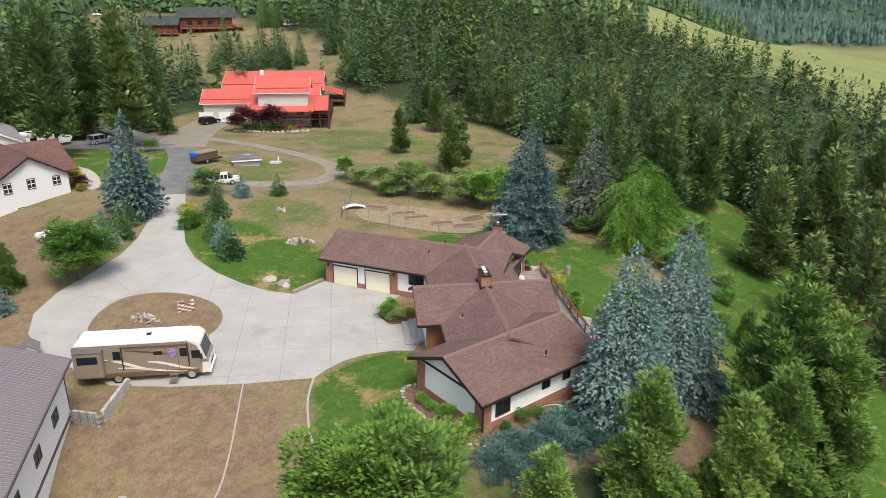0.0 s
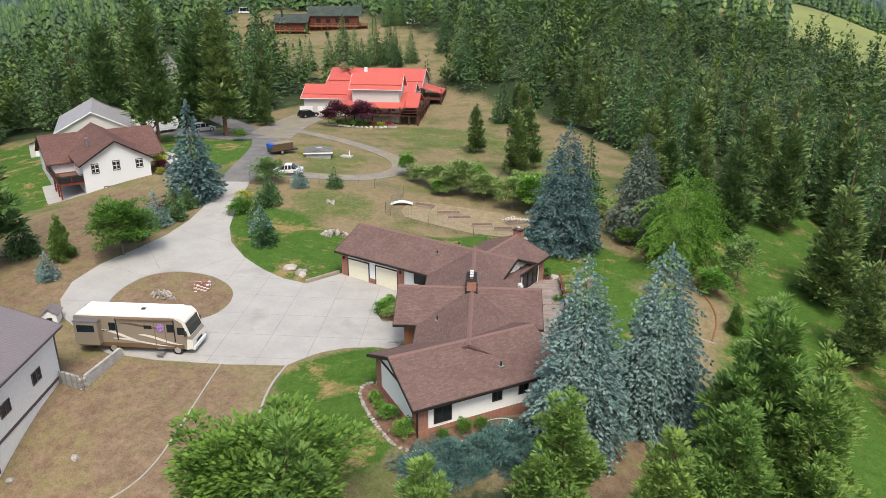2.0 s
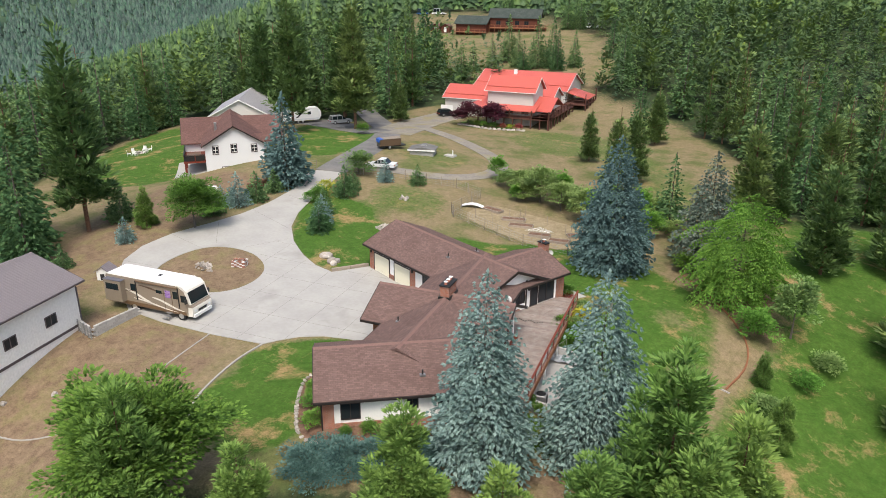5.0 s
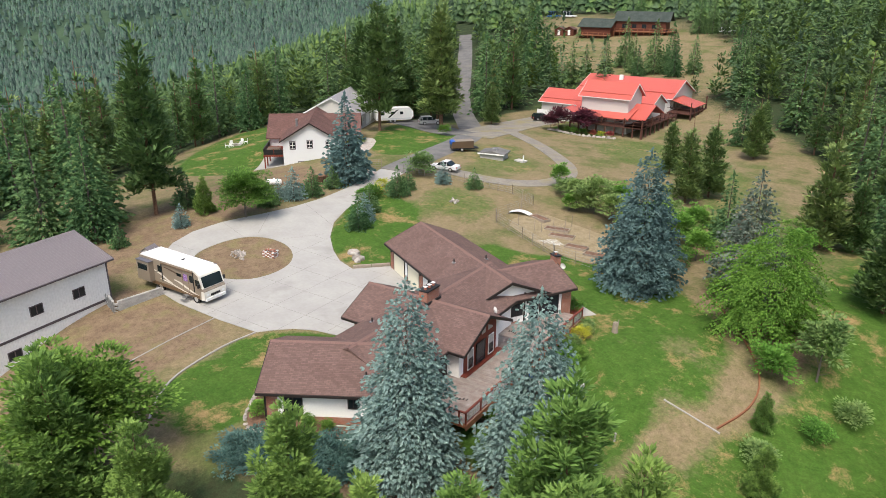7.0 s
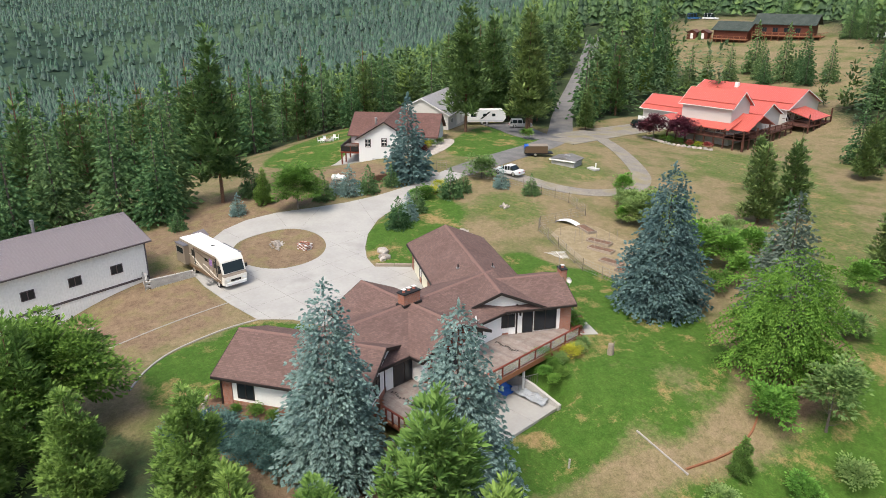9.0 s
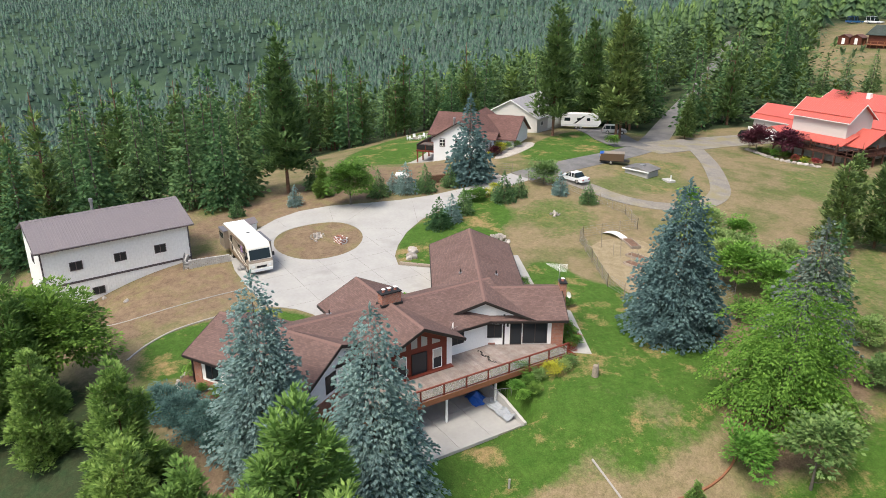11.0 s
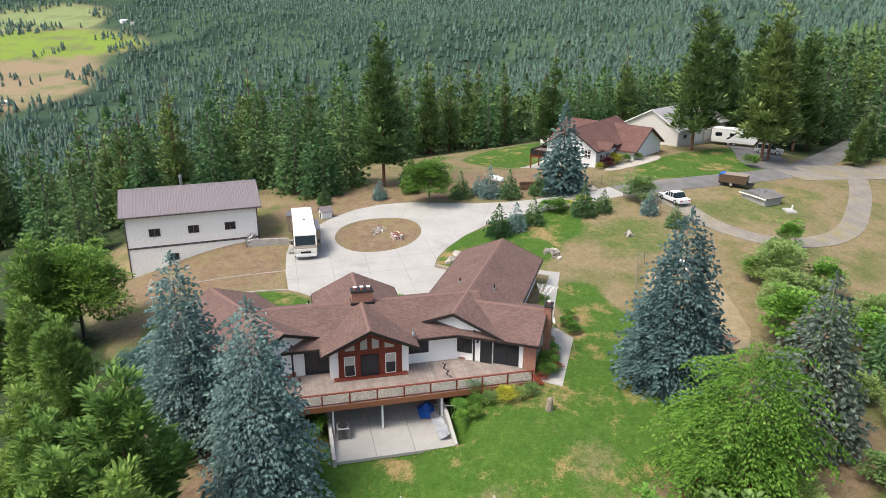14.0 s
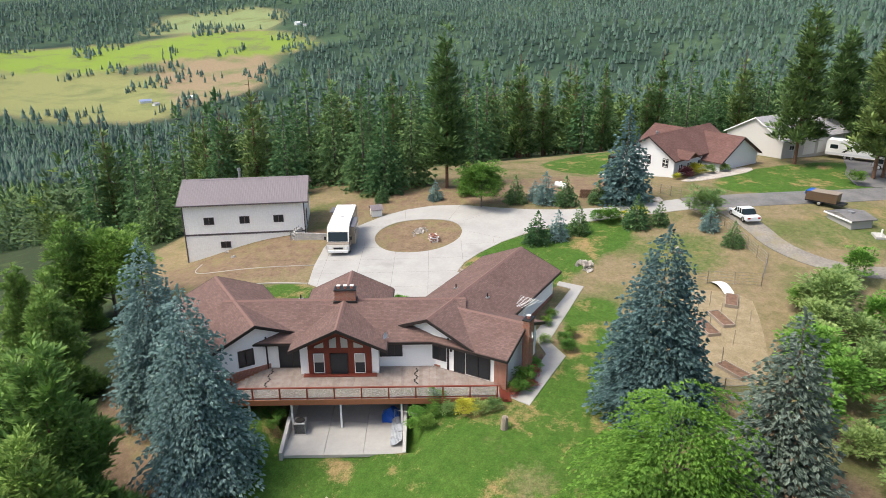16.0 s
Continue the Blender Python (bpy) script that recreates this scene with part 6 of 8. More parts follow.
# ---- the neighbours' houses ----
def grey_house():
    m = pose(-54.1, 82.8, 0, 0, 0, 142 - 90)
    h = thing("grey_house", m, "pale grey two-storey house with red-brown shingles", "house")

    def block(y0, y1, xr, half, zr, ze, z0, turn=0.0, at=(0, 0)):
        w = new("wing")
        w.parent = h
        w.matrix_local = pose(at[0], at[1], 0, 0, 0, turn)
        part("roof", gable_shape(y0, y1, xr, half, zr, ze, 0.2), SHINGLE_RED, w)
        part("ridge_cap", ridge_cap(y0, y1, xr, zr, (zr - ze) / half), SHINGLE_RED, w)
        for y in (y0 - 0.02, y1 + 0.02):
            part("barge_board", barge(y, xr, half, zr, ze, 0.22), DARK_TRIM, w)
        sl = (zr - ze) / half
        s = Shape()
        s.side([(xr - half + 0.5, z0), (xr + half - 0.5, z0), (xr + half - 0.5, ze + sl * 0.5 - 0.2), (xr, zr - 0.2), (xr - half + 0.5, ze + sl * 0.5 - 0.2)], y0 + 0.5, y1 - 0.5)
        part("wall", s, GREY_SIDING, w)
        return w

    front = block(0, 17.0, 0, 5.0, 8.1, 5.05, -1.5)
    back = block(-8.2, 8.2, 0, 6.0, 7.4, 4.2, -1.5, 90, (0, 13.5))
    for x, z, w, hh in ((-2.9, 4.35, 0.75, 1.2), (-0.1, 4.5, 0.75, 1.2), (3.0, 4.4, 0.75, 1.1), (-1.2, 1.0, 1.7, 1.1)):
        win = window_part(front, facing(x, 0.5, z, -90), w + 0.25, hh + 0.25, frame_mat=SLATE_TRIM, bar=0.12)
        part("sash", Shape().box(-w / 2, -0.08, -0.04, w / 2, -0.03, 0.04).box(-0.03, -0.08, -hh / 2, 0.03, -0.03, hh / 2).box(-w / 2, -0.08, -hh / 2, w / 2, -0.03, -hh / 2 + 0.07).box(-w / 2, -0.08, hh / 2 - 0.07, w / 2, -0.03, hh / 2), WHITE_TRIM, win)
    for y, z, w in ((4.5, 3.6, 1.2), (7.5, 3.6, 1.4), (2.2, 3.6, 0.9)):
        window_part(front, facing(4.5, y, z, 0), w, 1.3, frame_mat=WHITE_TRIM)
    part("porch_gable", gable_shape(0, 3.6, 0, 1.6, 6.2, 5.3, 0.15), SHINGLE_RED, front).matrix_local = pose(4.9, 3.0, 0, 0, 0, -90) @ pose(0, -2.2, 0)
    for k in range(3):
        window_part(front, facing(-4.5, 4.5 + k * 2.0, 3.9, 180), 1.5, 2.0, frame_mat=WHITE_TRIM)
    flue = new("flue")
    flue.parent = h
    part("pipe", Shape().tube([(-2.6, 6.0, 6.0), (-2.6, 6.0, 7.6)], 0.2, 0.2, 10), GREY_STEEL, flue)
    part("cap", Shape().tube([(-2.6, 6.0, 7.6), (-2.6, 6.0, 7.75)], 0.28, 0.24, 10), GREY_STEEL, flue)
    deck = thing("balcony_deck", m, "red-stained balcony deck on tall posts", "deck")
    part("deck_floor", Shape().box(-7.8, 0.6, 2.45, -4.5, 13.0, 2.7), REDWOOD, deck)
    for y in (0.8, 3.5, 6.5, 9.5, 12.7):
        part("deck_post", Shape().box(-7.7, y - 0.09, -2.5, -7.5, y + 0.09, 2.5), REDWOOD, deck)
        part("rail_post", Shape().box(-7.75, y - 0.05, 2.7, -7.65, y + 0.05, 3.7), REDWOOD, deck)
    part("rail_post", Shape().box(-6.1, 0.65, 2.7, -6.0, 0.75, 3.7).box(-4.6, 0.65, 2.7, -4.5, 0.75, 3.7), REDWOOD, deck)
    part("handrail", Shape().box(-7.8, 0.6, 3.7, -7.62, 13.0, 3.76).box(-7.8, 0.6, 3.7, -4.5, 0.75, 3.76), BLACK_METAL, deck)
    part("rail_panel", Shape().box(-7.72, 0.7, 2.8, -7.69, 12.9, 3.62).box(-7.7, 0.68, 2.8, -4.6, 0.71, 3.62), BLACK_METAL, deck)
    tub = thing("hot_tub", m @ pose(-6.2, 2.0, 2.7), "square brown hot tub on the balcony deck", "hot tub")
    part("tub_body", Shape().box(-1.0, -1.0, 0, 1.0, 1.0, 0.8, bevel=0.08), RV_DARK, tub)
    part("tub_cover", Shape().box(-1.05, -1.05, 0.8, 1.05, 1.05, 0.95, bevel=0.06), RV_BROWN, tub)
    sheet("neighbour_patio", [tuple((m @ Vector((x, y, 0)))[:2]) for x, y in ((-9.5, 0.5), (-4.4, 0.5), (-4.4, 9), (-9.0, 10))], CONCRETE, 0.07, "pale concrete patio below the neighbour's deck", "patio", 1.4)
    sheet("stone_path", [tuple((m @ Vector((x, y, 0)))[:2]) for x, y in round_off([(6.2, -1.0), (8.2, -0.5), (10.2, 5), (11.0, 12), (9.0, 15), (7.0, 9)], 1)], STONE, 0.07, "crazy-paved stone path by the neighbour's house", "path", 1.2)
    for x, y, s, cr, lab in ((6.4, 3.4, 0.62, "gold", "bright yellow rounded shrub"), (6.2, 1.2, 0.6, "wine", "dark wine-red rounded shrub"), (5.6, -0.2, 0.32, "gold", "small bright yellow shrub"), (7.2, 6.0, 0.45, "bush", "dark green rounded shrub"), (8.3, 8.5, 0.4, "bush", "dark green rounded shrub")):
        q = m @ Vector((x, y, 0))
        tree("garden_shrub", q.x, q.y, CROWN[cr], None, lab + " beside the house", s, x * 20, "neighbour's shrubs", "shrub", dz=0.0)


def neighbour_garage():
    m = pose(-81.0, 108.5, 1.8, 0, 0, 131 - 90)
    g = thing("grey_garage", m, "pale grey garage with a light metal roof", "garage")
    part("roof", gable_shape(-9.0, 9.0, 0, 6.3, 6.2, 2.9, 0.12), LIGHT_METAL, g)
    s = Shape()
    s.side([(-5.8, -2.5), (5.8, -2.5), (5.8, 3.0), (0, 6.05), (-5.8, 3.0)], -8.6, 8.6)
    part("wall", s, TAN_SIDING, g)
    for y in (-9.02, 9.02):
        part("barge_board", barge(y, 0, 6.3, 6.2, 2.9, 0.2), WHITE_TRIM, g)
    for y in (-1.5, 2.3, 6.0):
        d = new("garage_door")
        d.parent = g
        d.matrix_local = facing(5.8, y, 1.3, 0)
        part("panel", Shape().box(-1.5, -0.06, -1.3, 1.5, 0.02, 1.3), WHITE_TRIM, d)
        for k in range(3):
            part("panel_groove", Shape().box(-1.48, -0.067, -0.68 + k * 0.65, 1.48, -0.06, -0.65 + k * 0.65), GREY_SIDING, d)
    window_part(g, facing(5.8, -6.2, 1.6, 0), 1.3, 0.9, frame_mat=WHITE_TRIM)


def camper():
    m = place(-75.5, 118.2, 62, 0.1)
    c = thing("travel_trailer", m, "white travel trailer with grey markings", "travel trailer")
    s = Shape().side([(-4.0, 0.6), (3.6, 0.6), (4.2, 1.4), (4.1, 2.4), (3.5, 3.15), (-3.9, 3.15), (-4.1, 2.9), (-4.1, 0.8)], -1.2, 1.2)
    part("body", s, RV_WHITE, c)
    for sy in (-1, 1):
        lo, hi = sorted((sy * 1.2, sy * 1.215))
        for x0, x1, z0, z1 in ((-3.4, -2.2, 1.7, 2.4), (-0.8, 0.0, 1.9, 2.4), (1.2, 1.9, 1.8, 2.4)):
            part("side_window", Shape().box(x0, lo, z0, x1, hi, z1), CAR_GLASS, c)
        part("grey_stripe", Shape().box(-4.0, lo, 0.75, 3.6, hi, 1.05), GREY_SIDING, c)
        part("dark_stripe", Shape().side([(-1.5, 1.2), (0.5, 2.8), (0.9, 2.8), (-1.0, 1.2)], lo, hi), BLACK_METAL, c)
    part("nose_cap", Shape().box(3.75, -1.0, 1.5, 4.2, 1.0, 2.3), BLACK_METAL, c)
    for x in (-0.9, 0.1):
        for sy in (-1, 1):
            wheel(c, x, sy * 1.05, 0.36, 0.22, sy)
    part("drawbar", Shape().box(3.6, -0.1, 0.5, 5.0, 0.1, 0.62), BLACK_METAL, c)


def car_thing(m, label, paint, ln=4.7, wd=1.82, tall=1.45, suv=False):
    c = thing("parked_car", m, label, "car")
    hl = ln / 2
    bonnet, belt = (0.95, 1.0) if suv else (0.82, 0.88)
    low = [(-hl, 0.35), (hl - 0.1, 0.3), (hl, 0.5), (hl - 0.08, bonnet - 0.15), (hl * 0.45, bonnet), (-hl * 0.75, belt), (-hl + 0.03, belt - 0.05)]
    part("body", Shape().side(low, -wd / 2, wd / 2), paint, c)
    back = -hl + 0.12 if suv else -hl * 0.62
    top0 = -hl * 0.8 if suv else -hl * 0.32
    top1 = hl * 0.12
    s = Shape().side([(back, belt - 0.05), (hl * 0.47, bonnet - 0.03), (top1, tall), (top0, tall)], -wd / 2 + 0.08, wd / 2 - 0.08)
    part("glasshouse", s, CAR_GLASS, c)
    part("roof", Shape().side([(top0 - 0.02, tall - 0.02), (top1 + 0.02, tall - 0.02), (top1 - 0.05, tall + 0.04), (top0 + 0.05, tall + 0.04)], -wd / 2 + 0.12, wd / 2 - 0.12), paint, c)
    for x in (top1 - 0.02, (top0 + top1) / 2, top0 + 0.02):
        for sy in (-1, 1):
            part("pillar", Shape().box(x - 0.05, sy * (wd / 2 - 0.1) - 0.03, belt, x + 0.05, sy * (wd / 2 - 0.1) + 0.03, tall), paint, c)
    for x in (-hl * 0.58, hl * 0.62):
        for sy in (-1, 1):
            wheel(c, x, sy * (wd / 2 - 0.1), 0.33 + 0.04 * suv, 0.22, sy)
    for sy in (-1, 1):
        part("headlight", Shape().box(hl - 0.1, sy * 0.6 - 0.18, 0.55, hl - 0.01, sy * 0.6 + 0.18, 0.72), WHITE_TRIM, c)
        part("tail_light", Shape().box(-hl - 0.01, sy * 0.65 - 0.15, 0.6, -hl + 0.05, sy * 0.65 + 0.15, 0.8), TAIL_RED, c)


TAIL_RED = material("tail_light_red", (0.35, 0.02, 0.02), 0.3, vary=0.05)
PAINT_SILVER = material("silver_paint", (0.45, 0.46, 0.47), 0.3, 0.5, vary=0.03)
PAINT_WHITE = material("white_paint", (0.68, 0.70, 0.72), 0.3, vary=0.03)
PAINT_BLACK = material("black_paint", (0.012, 0.013, 0.016), 0.2, vary=0.03)
PAINT_BLUE = material("blue_paint", (0.03, 0.13, 0.32), 0.3, vary=0.05)
CROWN["gold"] = leafy_crown("crown", LEAF_YELLOW, 3.2, 2.4, 61, 1800, 0.3, low=0.02, lobes=14)
CROWN["wine"] = leafy_crown("crown", LEAF_PURPLE, 3.0, 2.2, 62, 1800, 0.3, low=0.02, lobes=14)
CROWN["hedge"] = leafy_crown("crown", LEAF_GREEN, 1.3, 1.0, 63, 1500, 0.13, low=0.02, lobes=14)
CROWN["hedge_light"] = leafy_crown("crown", LEAF_LIGHT, 1.3, 1.0, 64, 1500, 0.13, low=0.02, lobes=14)
CROWN["hedge_pale"] = leafy_crown("crown", LEAF_OLIVE, 1.0, 1.1, 65, 1300, 0.13, low=0.02, lobes=14)
CROWN["hedge_gold"] = leafy_crown("crown", LEAF_YELLOW, 1.2, 1.1, 66, 1300, 0.13, low=0.02, lobes=14)
CROWN["hedge_red"] = leafy_crown("crown", LEAF_RED, 1.2, 1.0, 67, 1300, 0.13, low=0.02, lobes=14)
CROWN["juniper"] = leafy_crown("crown", NEEDLE_JUNIPER, 0.45, 1.9, 68, 3000, 0.17, low=0.0, lobes=16)
grey_house()
neighbour_garage()
camper()
car_thing(place(-67.0, 121.2, 62, 0.1), "silver estate car parked under the pines", PAINT_SILVER, 4.8, 1.9, 1.7, True)
car_thing(place(-33.3, 93.6, -160, 0.1), "white saloon car parked on the gravel track", PAINT_WHITE)
car_thing(place(-57.0, 146.5, 60, 0.1), "black car parked before the red-roofed garage", PAINT_BLACK, 4.6, 1.85, 1.55, True)
car_thing(place(-73.2, 265.6, 20, 0.1), "white pickup parked among the far trees", PAINT_WHITE, 5.4, 1.95, 1.75, True)


def utility_trailer():
    t = thing("utility_trailer", place(-40.4, 104.3, 57, 0.05), "brown box trailer with a blue tarpaulin", "trailer")
    s = Shape().side([(-1.9, 0.6), (1.9, 0.6), (1.95, 1.75), (-1.75, 1.7)], -0.9, 0.9)
    part("box", s, RV_DARK, t)
    part("lid", Shape().side([(-1.3, 1.72), (1.97, 1.76), (1.97, 1.82), (-1.3, 1.78)], -0.95, 0.95), WEATHERED, t)
    part("blue_cover", Shape().side([(-1.98, 1.2), (-1.9, 1.74), (-1.25, 1.8), (-1.25, 1.76), (-1.85, 1.66)], -0.92, 0.92), BLUE_TARP, t)
    part("chassis", Shape().box(-1.9, -0.8, 0.42, 2.8, 0.8, 0.6), BLACK_METAL, t)
    for sy in (-1, 1):
        wheel(t, -0.1, sy * 0.85, 0.32, 0.2, sy)


def pump_house():
    s = thing("pump_house", place(-34.3, 105.9, 25, 0.0), "low pale pump house with a grey roof", "shed")
    part("wall", Shape().box(-2.0, -1.5, -0.3, 2.0, 1.5, 0.85), BLOCK, s)
    part("roof", Shape().side([(-2.3, 0.85), (2.3, 0.85), (2.3, 1.0), (0.1, 1.45), (-2.3, 1.0)], -1.8, 1.8), ASPHALT, s)
    part("fascia", Shape().box(-2.32, -1.84, 0.8, 2.32, -1.8, 1.0), WHITE_TRIM, s)
    part("roof_vent", Shape().box(-0.3, -0.4, 1.3, 0.6, 0.1, 1.55, bevel=0.05), GREY_STEEL, s)
    w = thing("well_cap", place(-30.2, 108.0), "concrete well cover with a white pipe", "well cover")
    part("slab", Shape().box(-0.9, -0.6, 0, 0.9, 0.6, 0.3, bevel=0.04), BLOCK, w)
    part("pipe", Shape().tube([(0.5, 0, 0.3), (0.5, 0, 1.1)], 0.1, 0.1, 8), WHITE_TRIM, w)


utility_trailer()
pump_house()


def dog_house():
    d = thing("dog_house", place(-31.2, 46.6, 30, 0.0), "small white dog house with a grey pitched roof", "dog house")
    part("wall", Shape().side([(-0.6, 0.05), (0.6, 0.05), (0.6, 1.0), (0, 1.45), (-0.6, 1.0)], -0.7, 0.7), WHITE_TRIM, d)
    part("roof", gable_shape(-0.85, 0.85, 0, 0.8, 1.6, 1.0, 0.06), GREY_METAL, d)
    part("doorway", Shape().box(-0.22, -0.73, 0.1, 0.22, -0.7, 0.75), BLACK_METAL, d)


dog_house()


def propane_tank():
    t = thing("propane_tank", place(-45.0, 70.5, 50) @ Matrix.Diagonal((0.75, 0.75, 0.75, 1)), "white propane tank on short feet", "tank")
    part("vessel", Shape().tube([(-1.25, 0, 0.75), (-1.1, 0, 0.75), (1.1, 0, 0.75), (1.25, 0, 0.75)], 0.55, 0.55, 16), RV_WHITE, t)
    part("end_cap", Shape().tube([(-1.25, 0, 0.75), (-1.45, 0, 0.75)], 0.55, 0.2, 16), RV_WHITE, t)
    part("end_cap", Shape().tube([(1.25, 0, 0.75), (1.45, 0, 0.75)], 0.55, 0.2, 16), RV_WHITE, t)
    part("dome", Shape().tube([(0, 0, 1.25), (0, 0, 1.5)], 0.2, 0.16, 10), RV_WHITE, t)
    for x in (-0.8, 0.8):
        part("foot", Shape().box(x - 0.1, -0.4, 0, x + 0.1, 0.4, 0.3), BLOCK, t)


propane_tank()


def firewood():
    w = thing("firewood_stack", place(-40.6, 76.4, 95), "long stack of brown split firewood", "firewood")
    rng = np.random.default_rng(31)
    logm = Shape().tube([(0, -0.25, 0), (0, 0.25, 0)], 0.11, 0.10, 6).mesh("log", BARK)
    for r in range(6):
        for i in range(26):
            ob = new("log", logm)
            ob.parent = w
            ob.matrix_local = pose(-3.0 + i * 0.23 + (r % 2) * 0.11, rng.uniform(-0.06, 0.06), 0.11 + r * 0.19, 0, rng.uniform(0, 90), 0)


firewood()


DECK_BROWN = material("dark_deck_wood", (0.085, 0.035, 0.025), 0.7, vary=0.25, scale=2)


def red_house():
    m = pose(-41.2, 149.6, 0.4, 0, 0, 11)
    h = thing("red_roofed_house", m, "pale house with bright red metal roofs and timber decks", "house")

    def block(name, x0, x1, yr, half, zr, ze, z0, wall=TAN_SIDING, over=0.6):
        w = new("wing")
        w.parent = h
        w.matrix_local = pose(0, 0, 0, 0, 0, -90)
        part("roof", gable_shape(x0, x1, -yr, half, zr, ze, 0.14), RED_METAL, w)
        sl = (zr - ze) / half
        s = Shape()
        s.side([(-yr - half + over, z0), (-yr + half - over, z0), (-yr + half - over, ze + sl * over - 0.15), (-yr, zr - 0.15), (-yr - half + over, ze + sl * over - 0.15)], x0 + over, x1 - over)
        part("wall", s, wall, w)
        for y in (x0 - 0.02, x1 + 0.02):
            part("barge_board", barge(y, -yr, half, zr, ze, 0.2), WHITE_TRIM, w)
        for sx in (-1, 1):
            part("gutter", Shape().box(-yr + sx * half - 0.05, x0, ze - 0.16, -yr + sx * half + 0.05, x1, ze - 0.02), WHITE_TRIM, w)
        part("snow_rail", Shape().box(-yr + half * 0.72, x0 + 0.2, ze + sl * half * 0.28 + 0.02, -yr + half * 0.75, x1 - 0.2, ze + sl * half * 0.28 + 0.12), RED_METAL, w)
        return w

    upper = block("upper", -5.6, 5.9, 0, 4.2, 10.2, 7.3, -1.0)
    back = block("back", -16.5, 7.5, 25.5, 8.6, 8.6, 5.2, -2.0)
    mid = block("mid", -3.0, 7.4, 9.5, 5.5, 7.2, 4.6, -1.5)
    wing = block("garage", -18.2, -3.5, 6.5, 4.8, 6.9, 4.3, -0.5)
    part("porch_roof", gable_shape(-7.5, 9.0, 0, 5.6, 6.0, 3.7, 0.14), RED_METAL, h).matrix_local = pose(3.5, 1.0, 0, 0, 0, 0) @ pose(0, 0, 0, 0, 0, -90) @ pose(0, -3.0, 0)
    part("skirt_roof", Shape().side([(-8.5, 3.75), (-3.6, 5.2), (-3.6, 5.05), (-8.5, 3.6)], -6.5, 6.0), RED_METAL, h).matrix_local = pose(0, 2.2, 0, 0, 0, 90)
    small = part("entry_gable", gable_shape(-1.8, 1.8, 0, 2.0, 4.9, 3.9, 0.12), RED_METAL, h)
    small.matrix_local = pose(-7.5, -4.2, 0)
    low = part("low_roof", Shape().side([(0, 5.0), (5.5, 3.6), (5.5, 3.45), (0, 4.85)], 18.0, 26.5), RED_METAL, h)
    low.matrix_local = pose(6.8, 0, 0)
    for x in (-17.2, -13.0):
        d = new("garage_door")
        d.parent = h
        d.matrix_local = facing(x, 2.3, 1.2, -90)
        part("panel", Shape().box(-1.5, -0.08, -1.25, 1.5, 0.02, 1.2), WHITE_TRIM, d)
    part("apron", Shape().box(-19.5, -4.0, -0.6, -9.5, 2.3, 0.08), CONCRETE, h)
    deck = new("deck")
    deck.parent = h
    part("deck_floor", Shape().box(-6.0, -6.8, 2.1, 9.8, -3.0, 2.35).box(5.8, -6.8, 2.1, 9.8, 14.5, 2.35), DECK_BROWN, deck)
    for i in range(9):
        x = -6.0 + 15.8 * i / 8
        part("deck_post", Shape().box(x - 0.12, -6.75, -1.5, x + 0.12, -6.5, 2.1), DECK_BROWN, deck)
        part("rail_post", Shape().box(x - 0.05, -6.75, 2.35, x + 0.05, -6.65, 3.4), DECK_BROWN, deck)
    for i in range(9):
        y = -6.7 + 21.0 * i / 8
        part("deck_post", Shape().box(9.5, y - 0.12, -2.0, 9.75, y + 0.12, 2.1), DECK_BROWN, deck)
        part("rail_post", Shape().box(9.65, y - 0.05, 2.35, 9.75, y + 0.05, 3.4), DECK_BROWN, deck)
    part("handrail", Shape().box(-6.0, -6.78, 3.4, 9.8, -6.62, 3.48).box(9.64, -6.78, 3.4, 9.8, 14.5, 3.48), DECK_BROWN, deck)
    part("low_rail", Shape().box(-6.0, -6.74, 2.75, 9.8, -6.68, 2.83).box(9.68, -6.78, 2.75, 9.74, 14.5, 2.83), DECK_BROWN, deck)
    for x, y in ((5.9, -6.5), (9.6, -6.5), (9.6, -1.0), (9.6, 4.0), (1.0, -6.5), (-5.5, -6.5)):
        part("porch_post", Shape().box(x - 0.12, y - 0.12, 2.3, x + 0.12, y + 0.12, 4.0), DECK_BROWN, deck)
    bal = new("balcony")
    bal.parent = h
    part("deck_floor", Shape().box(7.0, 15.5, 2.3, 12.5, 27.0, 2.5), DECK_BROWN, bal)
    part("handrail", Shape().box(12.4, 15.5, 3.5, 12.55, 27.0, 3.58).box(7.0, 15.45, 3.5, 12.5, 15.6, 3.58), DECK_BROWN, bal)
    for i in range(5):
        y = 15.6 + 11.2 * i / 4
        part("deck_post", Shape().box(12.25, y - 0.12, -2.5, 12.5, y + 0.12, 3.5), DECK_BROWN, bal)
    part("corner_post", Shape().box(12.2, 26.7, -2.5, 12.45, 27.0, 5.2), DECK_BROWN, bal)
    part("corner_post", Shape().box(12.2, 15.6, 2.5, 12.4, 15.8, 5.0), DECK_BROWN, bal)
    for x, z, w in ((-4.0, 3.3, 2.0), (0.0, 3.3, 2.2), (3.6, 3.3, 1.8)):
        window_part(h, facing(x, -3.62, z, -90), w, 1.5, frame_mat=WHITE_TRIM)
    for y in (18.5, 22.5):
        window_part(h, facing(6.92, y, 3.5, 0), 2.2, 1.8, frame_mat=WHITE_TRIM, panes=3)
    part("roof_vent", Shape().box(-8.0, 23.4, 7.4, -7.2, 24.2, 8.9), WHITE_TRIM, h)
